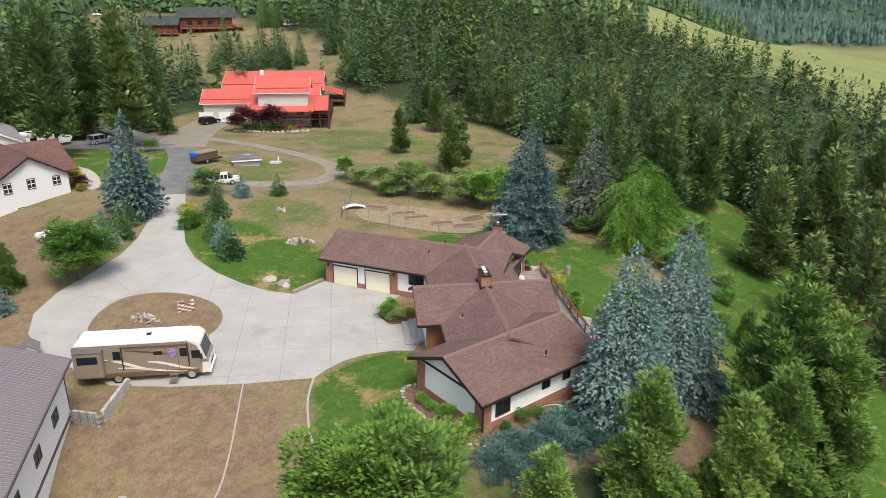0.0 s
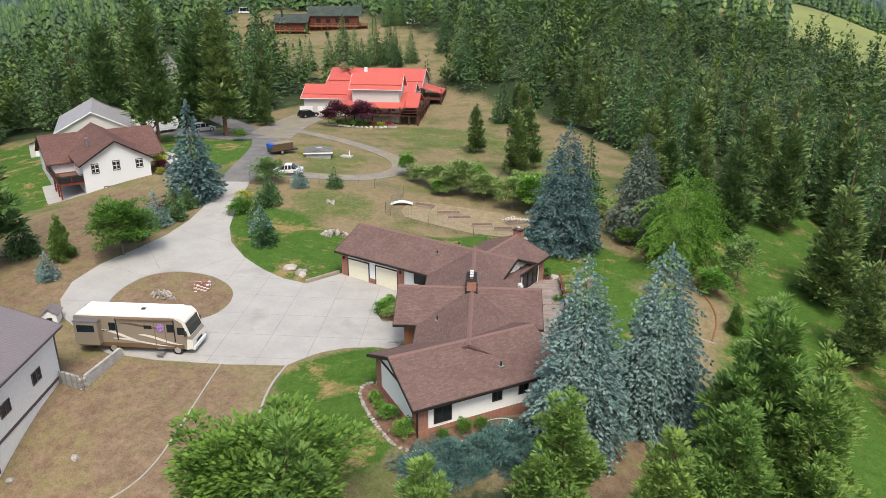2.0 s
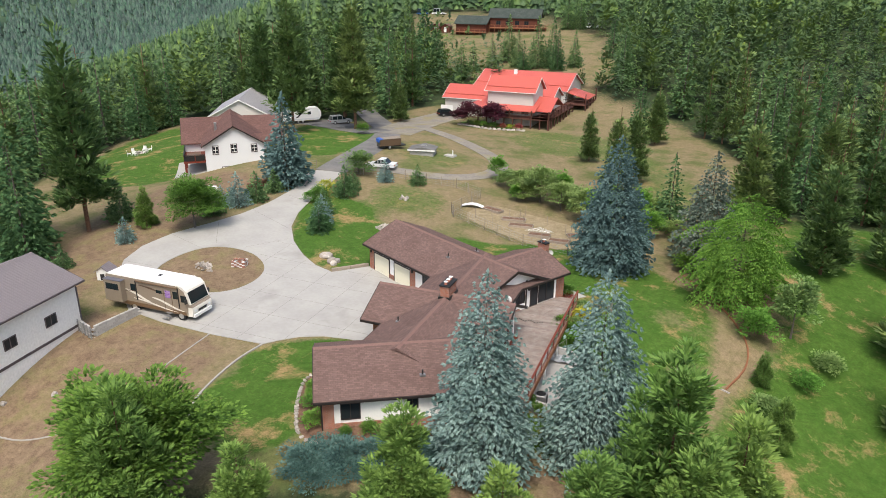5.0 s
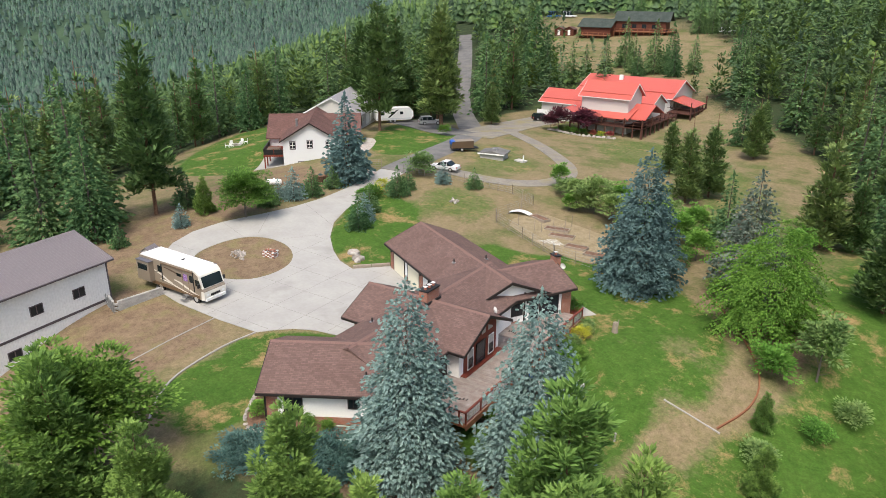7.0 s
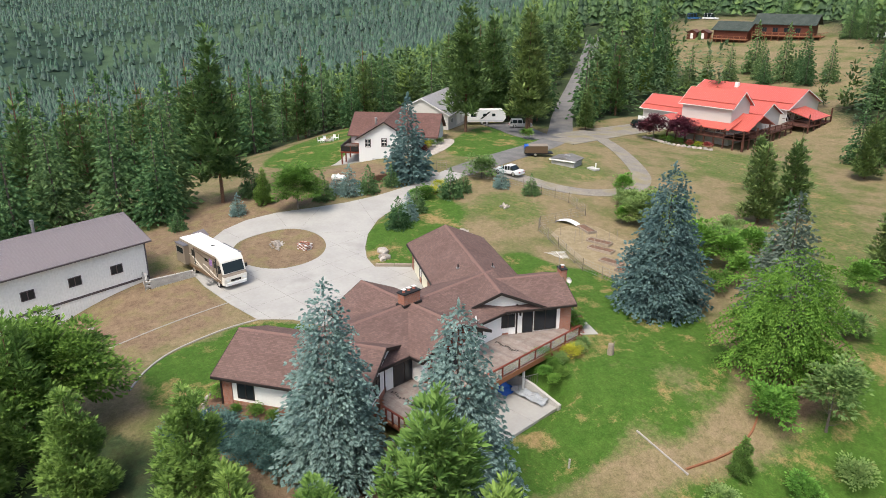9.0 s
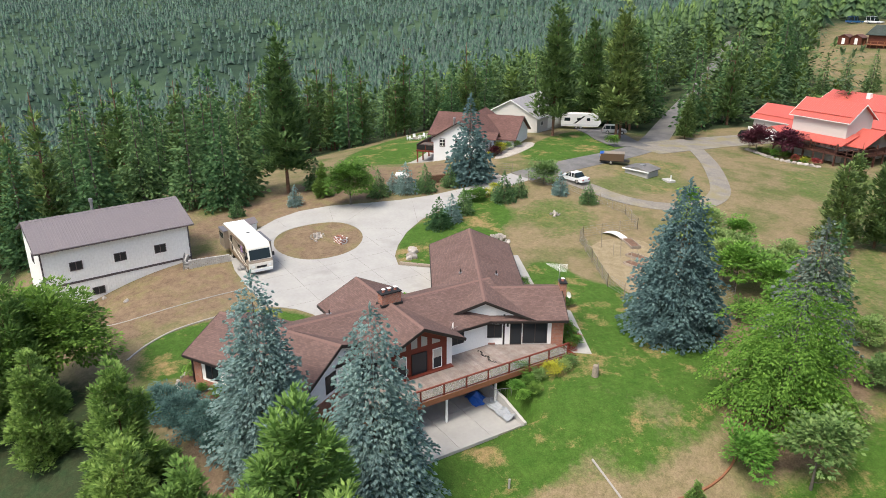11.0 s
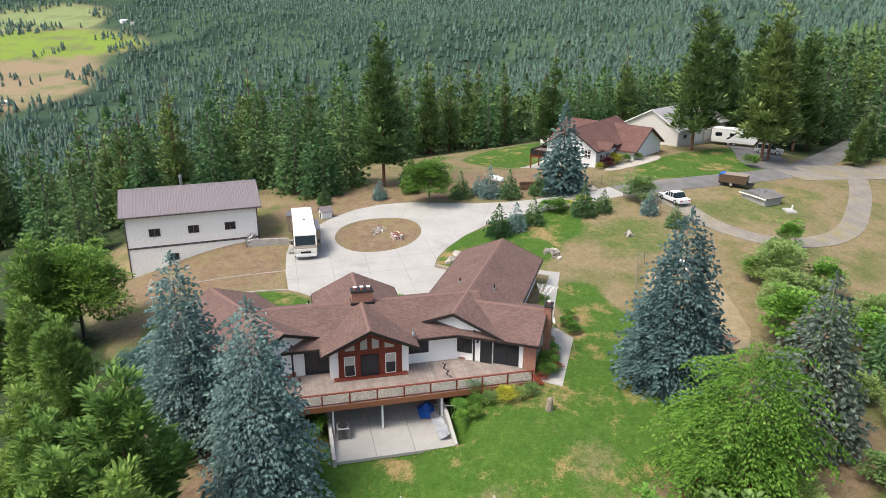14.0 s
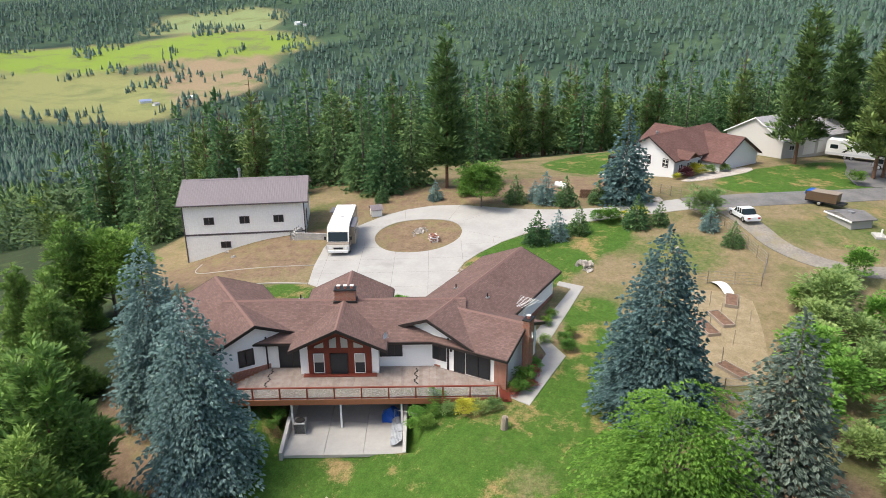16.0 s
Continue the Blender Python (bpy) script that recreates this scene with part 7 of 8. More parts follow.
    for x, y, s, cr in ((-7, -9, 0.6, "hedge"), (-5.2, -9.6, 0.7, "hedge"), (-3.4, -9.8, 0.75, "hedge_light"), (-1.4, -9.8, 0.7, "hedge"), (0.6, -9.6, 0.75, "hedge_red"), (2.3, -9.2, 0.7, "hedge_gold"), (3.8, -8.6, 0.75, "hedge_red")):
        q = m @ Vector((x, y, 0))
        tree("border_shrub", q.x, q.y, CROWN[cr], None, "rounded shrub in the stone-edged border", s * 1.4, x * 30, "border shrubs", "shrub", dz=0.0)
    for k in range(16):
        q = m @ Vector((-9 + k * 0.95, -10.8 + 0.9 * math.cos(k * 0.4), 0))
        rock_at(q.x, q.y, 1.0, k, "dark stone edging the border", "border_stone", group="border stones")


red_house()


def log_house():
    m = pose(-101.0, 259.0, 14.0, 0, 0, 22)
    h = thing("log_house", m, "dark red log house with a green roof and prow gable", "house")
    part("roof", gable_shape(-11.0, 9.0, 0, 5.6, 7.2, 4.0, 0.2), SHINGLE_GREEN, h).matrix_local = pose(0, 0, 0, 0, 0, -90)
    prow = Shape()
    prow.side([(-5.0, -2.5), (5.0, -2.5), (5.0, 4.1), (0, 6.95), (-5.0, 4.1)], -10.2, 7.6)
    part("log_wall", prow, LOG, h).matrix_local = pose(0, 0, 0, 0, 0, -90)
    for x in (-7, -3.5, 0, 3.5):
        window_part(h, facing(x, -5.0, 2.2, -90), 1.6, 1.4, frame_mat=DARK_TRIM)
    deck = new("deck")
    deck.parent = h
    part("deck_floor", Shape().box(-10, -8.0, 0.3, 11.0, -5.0, 0.55).box(7.6, -8.0, 0.3, 11.0, 5.0, 0.55), CEDAR, deck)
    part("handrail", Shape().box(-10, -8.0, 1.5, 11.0, -7.85, 1.6).box(10.9, -8, 1.5, 11.0, 5.0, 1.6), CEDAR, deck)
    for i in range(11):
        x = -10 + 2.1 * i
        part("post", Shape().box(x - 0.1, -8.0, -2.5, x + 0.1, -7.8, 1.5), CEDAR, deck)
    g = thing("log_garage", pose(-114.5, 249.0, 12.6, 0, 0, 15), "red log garage with a green roof and porch", "garage")
    part("roof", gable_shape(-6.5, 6.5, 0, 5.5, 6.0, 3.2, 0.2), SHINGLE_GREEN, g).matrix_local = pose(0, 0, 0, 0, 0, -90)
    s = Shape()
    s.side([(-4.8, -1.5), (4.8, -1.5), (4.8, 3.4), (0, 5.8), (-4.8, 3.4)], -5.8, 5.8)
    part("log_wall", s, LOG, g).matrix_local = pose(0, 0, 0, 0, 0, -90)
    part("porch_deck", Shape().box(-5.8, -7.0, 0.2, 6.5, -4.8, 0.45), CEDAR, g)
    part("porch_rail", Shape().box(-5.8, -7.0, 1.3, 6.5, -6.9, 1.4), CEDAR, g)
    for i in range(7):
        part("post", Shape().box(-5.8 + 2 * i, -7.0, -1.5, -5.65 + 2 * i, -6.85, 1.3), CEDAR, g)
    for x, y in ((-129.5, 245.5), (-125.5, 246.5)):
        sh = thing("red_shed", place(x, y, 15), "small dark red shed with a pitched roof", "shed", "red sheds")
        part("wall", Shape().side([(-1.8, -0.3), (1.8, -0.3), (1.8, 2.2), (0, 3.0), (-1.8, 2.2)], -1.6, 1.6), LOG, sh)
        part("roof", gable_shape(-1.9, 1.9, 0, 2.1, 3.15, 2.15, 0.1), SHINGLE_RED, sh)
        part("door", Shape().box(-0.5, -1.64, 0, 0.5, -1.6, 1.9), WHITE_TRIM, sh)
    for x, y, t, lab, paint in ((-169, 291, 80, "blue pickup by the far log house", PAINT_BLUE), (-160, 291, 20, "white van by the far log house", PAINT_WHITE)):
        car_thing(place(x, y, t, 0.1), lab, paint, 6.5, 2.3, 2.6, True)


log_house()


def garden_shed():
    s = thing("garden_shed", place(-83.5, 99.0, 20), "small pale garden shed with double doors", "shed")
    part("wall", Shape().side([(-2.0, -0.3), (2.0, -0.3), (2.0, 2.1), (0, 2.8), (-2.0, 2.1)], -1.6, 1.6), TAN_SIDING, s)
    part("roof", gable_shape(-1.9, 1.9, 0, 2.3, 2.95, 2.05, 0.1), SHINGLE_RED, s)
    for x in (-0.55, 0.55):
        part("door", Shape().box(x - 0.5, -1.66, 0, x + 0.5, -1.6, 1.9), WHITE_TRIM, s)
    for k in range(6):
        a = k * math.tau / 6
        c = thing("garden_chair", place(-82.0 + 1.8 * math.cos(a), 84.0 + 1.8 * math.sin(a), math.degrees(a) + 90), "white plastic garden chair round the fire pit", "chair", "fire pit chairs")
        part("seat", Shape().box(-0.3, -0.3, 0.38, 0.3, 0.3, 0.44), WHITE_TRIM, c)
        part("backrest", Shape().box(-0.3, -0.34, 0.44, 0.3, -0.28, 1.0), WHITE_TRIM, c)
        for x in (-0.27, 0.27):
            for y in (-0.27, 0.27):
                part("leg", Shape().box(x - 0.03, y - 0.03, 0, x + 0.03, y + 0.03, 0.38), WHITE_TRIM, c)
    pit = thing("fire_pit", place(-82.0, 84.0), "round stone fire pit on the lawn", "fire pit")
    for k in range(14):
        ob = new("stone", ROCKS[k % 4])
        ob.parent = pit
        ob.matrix_local = pose(0.8 * math.cos(k * 0.449), 0.8 * math.sin(k * 0.449), 0.15, 0, 0, k * 40) @ Matrix.Diagonal((0.5, 0.5, 0.6, 1))


garden_shed()


# ---- hedges and shrubs round the main house ----
def house_shrubs():
    def at(m, x, y, cr, s, lab, name="garden_shrub", dz=0.0):
        q = m @ Vector((x, y, 0))
        tree(name, q.x, q.y, CROWN[cr], None, lab, s, x * 37, "house shrubs", "shrub", dz)

    bm = HOUSE @ BED @ AX
    for x, y, s in ((6.2, -10.9, 0.62), (7.4, -11.0, 0.55), (8.9, -10.9, 0.85), (11.2, -10.8, 0.95)):
        at(bm, x, y, "hedge_light", s, "clipped round green shrub in the bark bed")
    for x, y, s in ((12.6, -7.0, 0.72), (12.6, -5.7, 0.6), (12.6, -8.6, 0.5), (12.9, -1.4, 0.7)):
        at(bm, x, y, "hedge", s, "clipped dark green shrub below the window")
    for x, y, cr, s in ((-8.0, 4.2, "hedge_light", 1.05), (-7.0, 3.4, "hedge_pale", 1.1), (-7.5, 5.3, "hedge_light", 1.0), (-5.9, 4.4, "hedge_gold", 0.7)):
        at(HOUSE, x, y, cr, s, "low spreading shrub in the entry bed")
    for x, y, cr, s in ((8.1, 6.4, "hedge", 0.75), (9.9, 6.2, "hedge_light", 0.75), (11.0, 6.0, "hedge_light", 0.7), (11.1, 7.0, "hedge", 0.75), (9.9, 7.4, "hedge", 0.7), (9.7, 8.6, "hedge_pale", 0.8), (9.9, 9.7, "hedge_gold", 0.95), (9.9, 10.9, "hedge_pale", 0.85), (9.6, 11.9, "hedge_pale", 0.8), (8.6, 7.6, "hedge", 0.95)):
        at(HOUSE, x, y, cr, s, "rounded shrub in the border below the deck")
    for x, y, cr, s in ((7.6, 14.0, "hedge", 0.95), (6.9, 15.0, "hedge_red", 0.7), (6.3, 14.6, "hedge", 1.1), (5.2, 15.3, "hedge_red", 0.8), (4.4, 15.6, "hedge_light", 0.85), (7.9, 13.6, "hedge_red", 0.6), (1.3, 19.0, "hedge", 0.85), (0.0, 18.8, "hedge", 0.85), (-1.2, 19.6, "hedge", 0.8), (-0.3, 17.2, "hedge_pale", 0.7), (-3.5, 17.8, "hedge", 0.7), (-5.0, 18.5, "hedge", 0.7)):
        at(HOUSE, x, y, cr, s, "rounded shrub beside the garden walk")
    for x, y, s in ((6.6, -4.4, 0.7), (7.6, -4.6, 0.75), (8.7, -4.3, 0.7), (9.6, -4.7, 0.6), (7.0, -5.6, 0.7)):
        at(HOUSE, x, y, "hedge", s, "rounded green shrub beside the patio")
    for x, y in ((6.5, 37.4), (8.3, 38.9), (10.0, 40.6), (11.6, 42.0), (13.0, 43.2), (9.4, 38.0), (11.3, 39.6), (7.6, 36.4), (12.6, 41.0)):
        tree("juniper", x, y, CROWN["juniper"], None, "spreading blue-green juniper ground cover", 1.0, x * 99, "junipers", "shrub", 0.0)
    for x, y, cr, s in ((-33.1, 81.0, "hedge_gold", 1.2), (-30.5, 77.2, "hedge", 1.5), (-31.2, 75.9, "hedge_light", 1.2), (-32.0, 79.2, "hedge_gold", 1.0), (-31.6, 78.0, "hedge", 1.2), (-52.8, 112.0, "hedge", 1.6), (9.6, 88.2, "hedge", 1.8), (16.5, 84.0, "hedge", 1.7), (19.5, 83.0, "hedge", 1.5), (29.0, 66.0, "hedge_pale", 1.5), (31.0, 71.5, "hedge_light", 1.4), (32.0, 76.0, "hedge_pale", 1.6)):
        tree("round_shrub", x, y, CROWN[cr], None, "rounded garden shrub on the grass", s, x * 55, "round shrubs", "shrub", 0.0)


house_shrubs()


# ---- trees that stand alone ----
def lone_trees():
    for x, y, s, turn, kind, label in ((15.4, 44.15, 1.0, 0, "blue", "tall blue spruce with silvery blue needles"), (20.55, 50.4, 1.0, 40, "blue_b", "tall drooping blue spruce with browned top"), (9.5, 80.4, 1.0, 90, "blue_c", "tall deep blue spruce on the lawn")):
        tree("blue_spruce", x, y, CROWN[kind], TRUNK["spruce"], label, s, turn, "blue spruces")
    tree("blue_spruce", -38.9, 79.2, CROWN["blue_d"], TRUNK["spruce"], "narrow blue-green spruce beside the driveway gate", 1.0, 10, "blue spruces")
    tree("grey_spruce", 17.6, 87.2, CROWN["grey"], TRUNK["spruce"], "grey-green spruce with browned needles", 1.0, 0)
    tree("fir_tree", 10.5, 97, CROWN["fir_b"], TRUNK["fir"], "dark green fir beside the garden", 0.62, 30)
    for x, y, top, turn, kind in ((3.2, 27.2, 9.9, 10, "young"), (15.5, 35.6, 8.8, 80, "young_b"), (9.3, 29.8, 7.2, 150, "young"), (27.0, 45.0, 11.5, 200, "young_b"), (21.3, 36.3, 6.9, 30, "young"), (29.3, 42.5, 8.1, 120, "young_b"), (24.8, 39.5, 7.4, 70, "young_b"), (30.5, 46.5, 8.0, 310, "young"), (6.3, 23.8, 6.2, 220, "young_b"), (27.8, 69.2, 0.6, 20, "young"), (30.5, 63, 0.4, 140, "young_b")):
        tree("young_pine", x, y, CROWN[kind], TRUNK["young"], "young pine with bright green needle brushes", (top - ground_at(x, y)) / (10.0 if kind == "young" else 11.0), turn, "young pines")
    tree("maple", 0.5, 29.2, CROWN["maple"], TRUNK["broad"], "round dark green maple tree", (8.4 - ground_at(0.5, 29.2)) / 7.5)
    tree("locust_tree", 22.5, 80.7, CROWN["locust"], TRUNK["locust"], "broad light green locust tree", 1.0)
    tree("locust_shrub", 25.8, 75.1, CROWN["bright"], None, "bright green leafy shrub at the lawn's edge", 1.0, category="shrub")
    tree("maple_sapling", 28.4, 78.0, CROWN["yellowing"], TRUNK["fruit"], "yellow-green sapling with reddening leaves", 1.25)
    tree("round_tree", -35.0, 60.4, CROWN["maple_b"], TRUNK["broad"], "round green deciduous tree beside the driveway", 0.9)
    tree("young_pine", -40.3, 57.5, CROWN["young"], TRUNK["young"], "small pine behind the round tree", 0.52, 0, "young pines")
    tree("round_bush", -34.0, 89.0, CROWN["bush"], TRUNK["fruit"], "round green bush beside the gate", 1.15, category="bush")
    for x, y, s, kind in ((-37.0, 64.8, 1.0, "small_green"), (-38.5, 67.3, 0.75, "small_blue"), (-37.2, 68.9, 1.15, "small_blue"), (-36.8, 71.6, 1.05, "small_green"), (-37.9, 75.8, 0.85, "small_green"), (-38.1, 53.3, 0.78, "small_blue"), (-29.2, 80.6, 1.1, "small_green"), (-30.2, 83.4, 0.8, "small_green"), (-28.9, 89.1, 0.85, "small_blue"), (-24.5, 91.1, 0.8, "small_green"), (-23.0, 69.1, 1.05, "small_green"), (-24.7, 71.4, 0.95, "small_blue"), (-26.7, 73.8, 0.9, "small_green"), (-45.5, 57.5, 1.2, "small_green"), (-37.5, 45.5, 0.7, "small_green")):
        tree("small_spruce", x, y, CROWN[kind], TRUNK["small"], "small bluish spruce beside the driveway" if kind == "small_blue" else "small dark green spruce beside the driveway", s * 1.25, x * 40, "small spruces along the driveway")
    for x, y, s, kind in ((-7.4, 96.6, 1.25, "fruit"), (-11, 97.5, 0.95, "fruit"), (-3.5, 95, 1.0, "fruit"), (1.0, 92.9, 1.1, "fruit"), (3.8, 92.0, 1.3, "fruit_b"), (-10.2, 94.8, 0.6, "fruit_b"), (6.5, 94, 1.1, "fruit_b"), (10, 91.5, 0.9, "fruit_b")):
        tree("fruit_tree", x, y, CROWN[kind], TRUNK["fruit"], "bushy green fruit tree by the garden", s, x * 50, "fruit trees")
    for x, y, s, kind in ((-8.5, 95.9, 0.95, "bush"), (2.4, 97.5, 1.1, "bush"), (-3.0, 98.0, 1.0, "bush"), (6.0, 98.2, 1.05, "fruit_b"), (12.6, 93.8, 0.8, "bush"), (-14.5, 99.5, 0.85, "bush"), (-17.3, 102.0, 0.9, "fruit_b"), (8.2, 100.0, 1.0, "bush"), (-6.0, 100.5, 0.95, "fruit_b"), (16.6, 95.0, 0.9, "bush"), (24.5, 84.0, 0.8, "bush"), (18.0, 99.5, 1.0, "fruit_b"), (22.4, 90.5, 0.85, "bush"), (0.2, 101.8, 1.0, "bush")):
        tree("green_shrub", x, y, CROWN[kind], None, "dense green shrub beside the garden", s, x * 70, "shrubs by the garden", category="shrub")
    for x, y, s, kind in ((-45.9, 138.1, 1.15, "purple"), (-41.3, 140.5, 1.2, "purple"), (-48.2, 138.5, 0.8, "purple")):
        tree("purple_plum_tree", x, y, CROWN[kind], TRUNK["fruit"], "dark purple-leaved plum tree", s, x * 30, "plum trees")
    for x, y, h, kind in ((-45.8, 53.3, 23.6, "pine_tall"), (-65.8, 106.7, 26, "pine_tall"), (-58.2, 116.0, 25, "pine_tall"), (-59.7, 117.8, 24, "pine_tall"), (-64.1, 136.8, 9, "pine_b"), (17.8, 106.6, 13, "pine_b"), (-11.0, 155.6, 9, "pine_b"), (-2.2, 111.1, 10.8, "pine_b"), (-1.4, 116.5, 11, "pine_b"), (35.2, 100.5, 14, "pine_b"), (38.5, 82.5, 14, "pine_b"), (47, 88, 17, "pine"), (44, 108, 14, "pine_b"), (28.5, 93.5, 12.5, "pine_b"), (58, 99, 19, "pine"), (56, 110, 17.5, "pine"), (24.3, 121.6, 12.9, "pine_b"), (-12.3, 124.4, 8.8, "pine_b"), (34, 119, 12, "pine_b"), (-60, 133, 8.4, "pine_b"), (-80, 123, 24, "pine_tall"), (-86, 118, 22, "pine"), (-72, 128, 22, "pine"), (-8, 146, 10, "pine_b"), (12, 151, 11, "pine_b"), (21, 108, 9, "pine_b"), (39.5, 72, 11, "pine_b")):
        tree("pine", x, y, CROWN[kind], TRUNK["pine_tall" if kind == "pine_tall" else "pine"], "tall old pine with a bare lower trunk" if h > 16 else "open-crowned green pine on grass", h / {"pine_tall": 25.0, "pine": 20.0, "pine_b": 16.0}[kind], x * 33, "pines")
    for x, y, h, kind in ((-42.5, 44.5, 14.5, "fir"), (-46, 40, 15, "fir_b"), (-49, 47, 16, "fir"), (-106, 100, 15, "fir"), (-111, 108, 16, "fir"), (-52, 33, 16, "fir"), (-44, 28, 15, "fir_b"), (-38, 20, 15, "fir"), (-34, 8, 14, "fir_b"), (-30, 14, 13, "fir_b"), (-98, 177, 16.1, "fir_b"), (-89, 182, 20.9, "fir"), (-87, 185, 15.1, "fir"), (-93, 186, 18, "fir"), (-79, 186, 10.7, "fir_b"), (-80, 194, 8.8, "fir_b"), (-76, 198, 9.9, "fir_b"), (-76, 208, 13.8, "fir"), (-70, 203, 10.5, "fir"), (-66, 199, 8.5, "fir_b"), (-64, 204, 14.4, "fir"), (-60, 206, 13.5, "fir"), (-57, 203, 11, "fir_b"), (-54, 208, 10, "fir_b"), (-82, 262, 12.9, "fir"), (-78, 264, 12.9, "fir"), (-33, 192, 14.9, "fir"), (-38, 205, 14.3, "fir"), (-48, 222, 12, "fir_b"), (-117, 280, 12.3, "fir"), (-14, 154, 10.4, "fir_b"), (-134, 232, 13, "fir"), (-128, 226, 11, "fir_b"), (-140, 240, 14, "fir")):
        tree("fir_tree", x, y, CROWN[kind], TRUNK["fir"], "dark green fir at the edge of the wood", h / {"fir": 18.0, "fir_b": 15.0}[kind], y * 37, "firs")


def tiered(h, r, tiers, points, seed):
    """A small distant fir: ragged tiers."""
    rng = np.random.default_rng(seed)
    v, f = [], []
    for k in range(tiers):
        z = h * (0.08 + 0.92 * k / tiers)
        top = min(h, z + h * 1.7 / tiers)
        rr = r * (1 - k / tiers) ** 0.85 + 0.1
        i = len(v)
        v.append((0, 0, top))
        for j in range(points):
            a = j * math.tau / points + rng.uniform(-0.25, 0.25) + k
            q = rr * (rng.uniform(0.85, 1.1) if j % 2 == 0 else rng.uniform(0.5, 0.7))
            v.append((math.cos(a) * q, math.sin(a) * q, z + (0 if j % 2 == 0 else h * 0.25 / tiers) + rng.normal(0, 0.02) * h))
        for j in range(points):
            f.append((i, i + 1 + j, i + 1 + (j + 1) % points))
    return np.array(v, float), np.array(f)


def crowd(name, protos, xs, ys, hs, mat, label, seed):
    """Many trees in one mesh."""
    rng = np.random.default_rng(seed)
    vs, fs, at = [], [], 0
    zs = height(xs, ys)
    pick = rng.integers(0, len(protos), len(xs))
    turn = rng.uniform(0, math.tau, len(xs))
    for k, (v, f) in enumerate(protos):
        me = np.nonzero(pick == k)[0]
        if not len(me):
            continue
        top = v[:, 2].max()
        s = hs[me] / top
        wide = s * rng.uniform(0.85, 1.25, len(me))
        c, d = np.cos(turn[me]) * wide, np.sin(turn[me]) * wide
        x = xs[me, None] + v[None, :, 0] * c[:, None] - v[None, :, 1] * d[:, None]
        y = ys[me, None] + v[None, :, 0] * d[:, None] + v[None, :, 1] * c[:, None]
        z = zs[me, None] - 0.3 + v[None, :, 2] * s[:, None]
        vs.append(np.stack([x, y, z], 2).reshape(-1, 3))
        fs.append((f[None] + (np.arange(len(me)) * len(v))[:, None, None]).reshape(-1, 3) + at)
        at += len(me) * len(v)
    return tagged(new(name, raw_mesh(name, np.concatenate(vs), np.concatenate(fs), mat)), label, "woodland", kind="stuff")


def scatter(step, near, far, seed, mid=(10.0, 45.0), jitter=0.8):
    rng = np.random.default_rng(seed)
    gx, gy = np.meshgrid(np.arange(mid[0] - far, mid[0] + far, step), np.arange(mid[1] - far, mid[1] + far, step))
    x = gx.ravel() + rng.uniform(-jitter, jitter, gx.size) * step
    y = gy.ravel() + rng.uniform(-jitter, jitter, gx.size) * step
    r = np.hypot(x - mid[0], y - mid[1])
    way = np.degrees(np.arctan2(y - 35.0, x - 40.0)) % 360
    keep = (r >= near) & (r < far) & (way > 58) & (way < 232)
    for c in CLEARINGS + [NEAR_SIDE] + WAYS:
        keep &= ~inside(c, x, y)
    # ragged edges and belts of trees in the fields
    wx, wy = x + 0.035 * r * np.sin(y / 61.0 + x / 97.0), y + 0.035 * r * np.sin(x / 53.0 - y / 83.0)
    for c in FIELDS:
        keep &= ~(inside(c, wx, wy) & (np.sin(x / 150.0 + 1.7 * np.sin(y / 170.0)) * np.sin(y / 120.0 - x / 400.0) < 0.72))
    return x[keep], y[keep], rng


NEAR_SIDE = [(-60, -30), (-46, 4), (-24, 24), (-8, 34), (8, 44), (26, 52), (38, 62), (40, 92), (62, 116), (125, 190), (190, 150), (170, -60), (20, -110)]
EAST_SLOPE = [(42, 64), (52, 58), (72, 78), (125, 140), (150, 172), (125, 190), (62, 116), (42, 92)]
WAYS = [ribbon([(-62, 128), (-76, 140), (-95, 158), (-114, 178), (-140, 205), (-170, 235), (-200, 262)], 9.0), ribbon([(-170, 215), (-120, 214), (-70, 206), (-30, 190)], 8.0)]


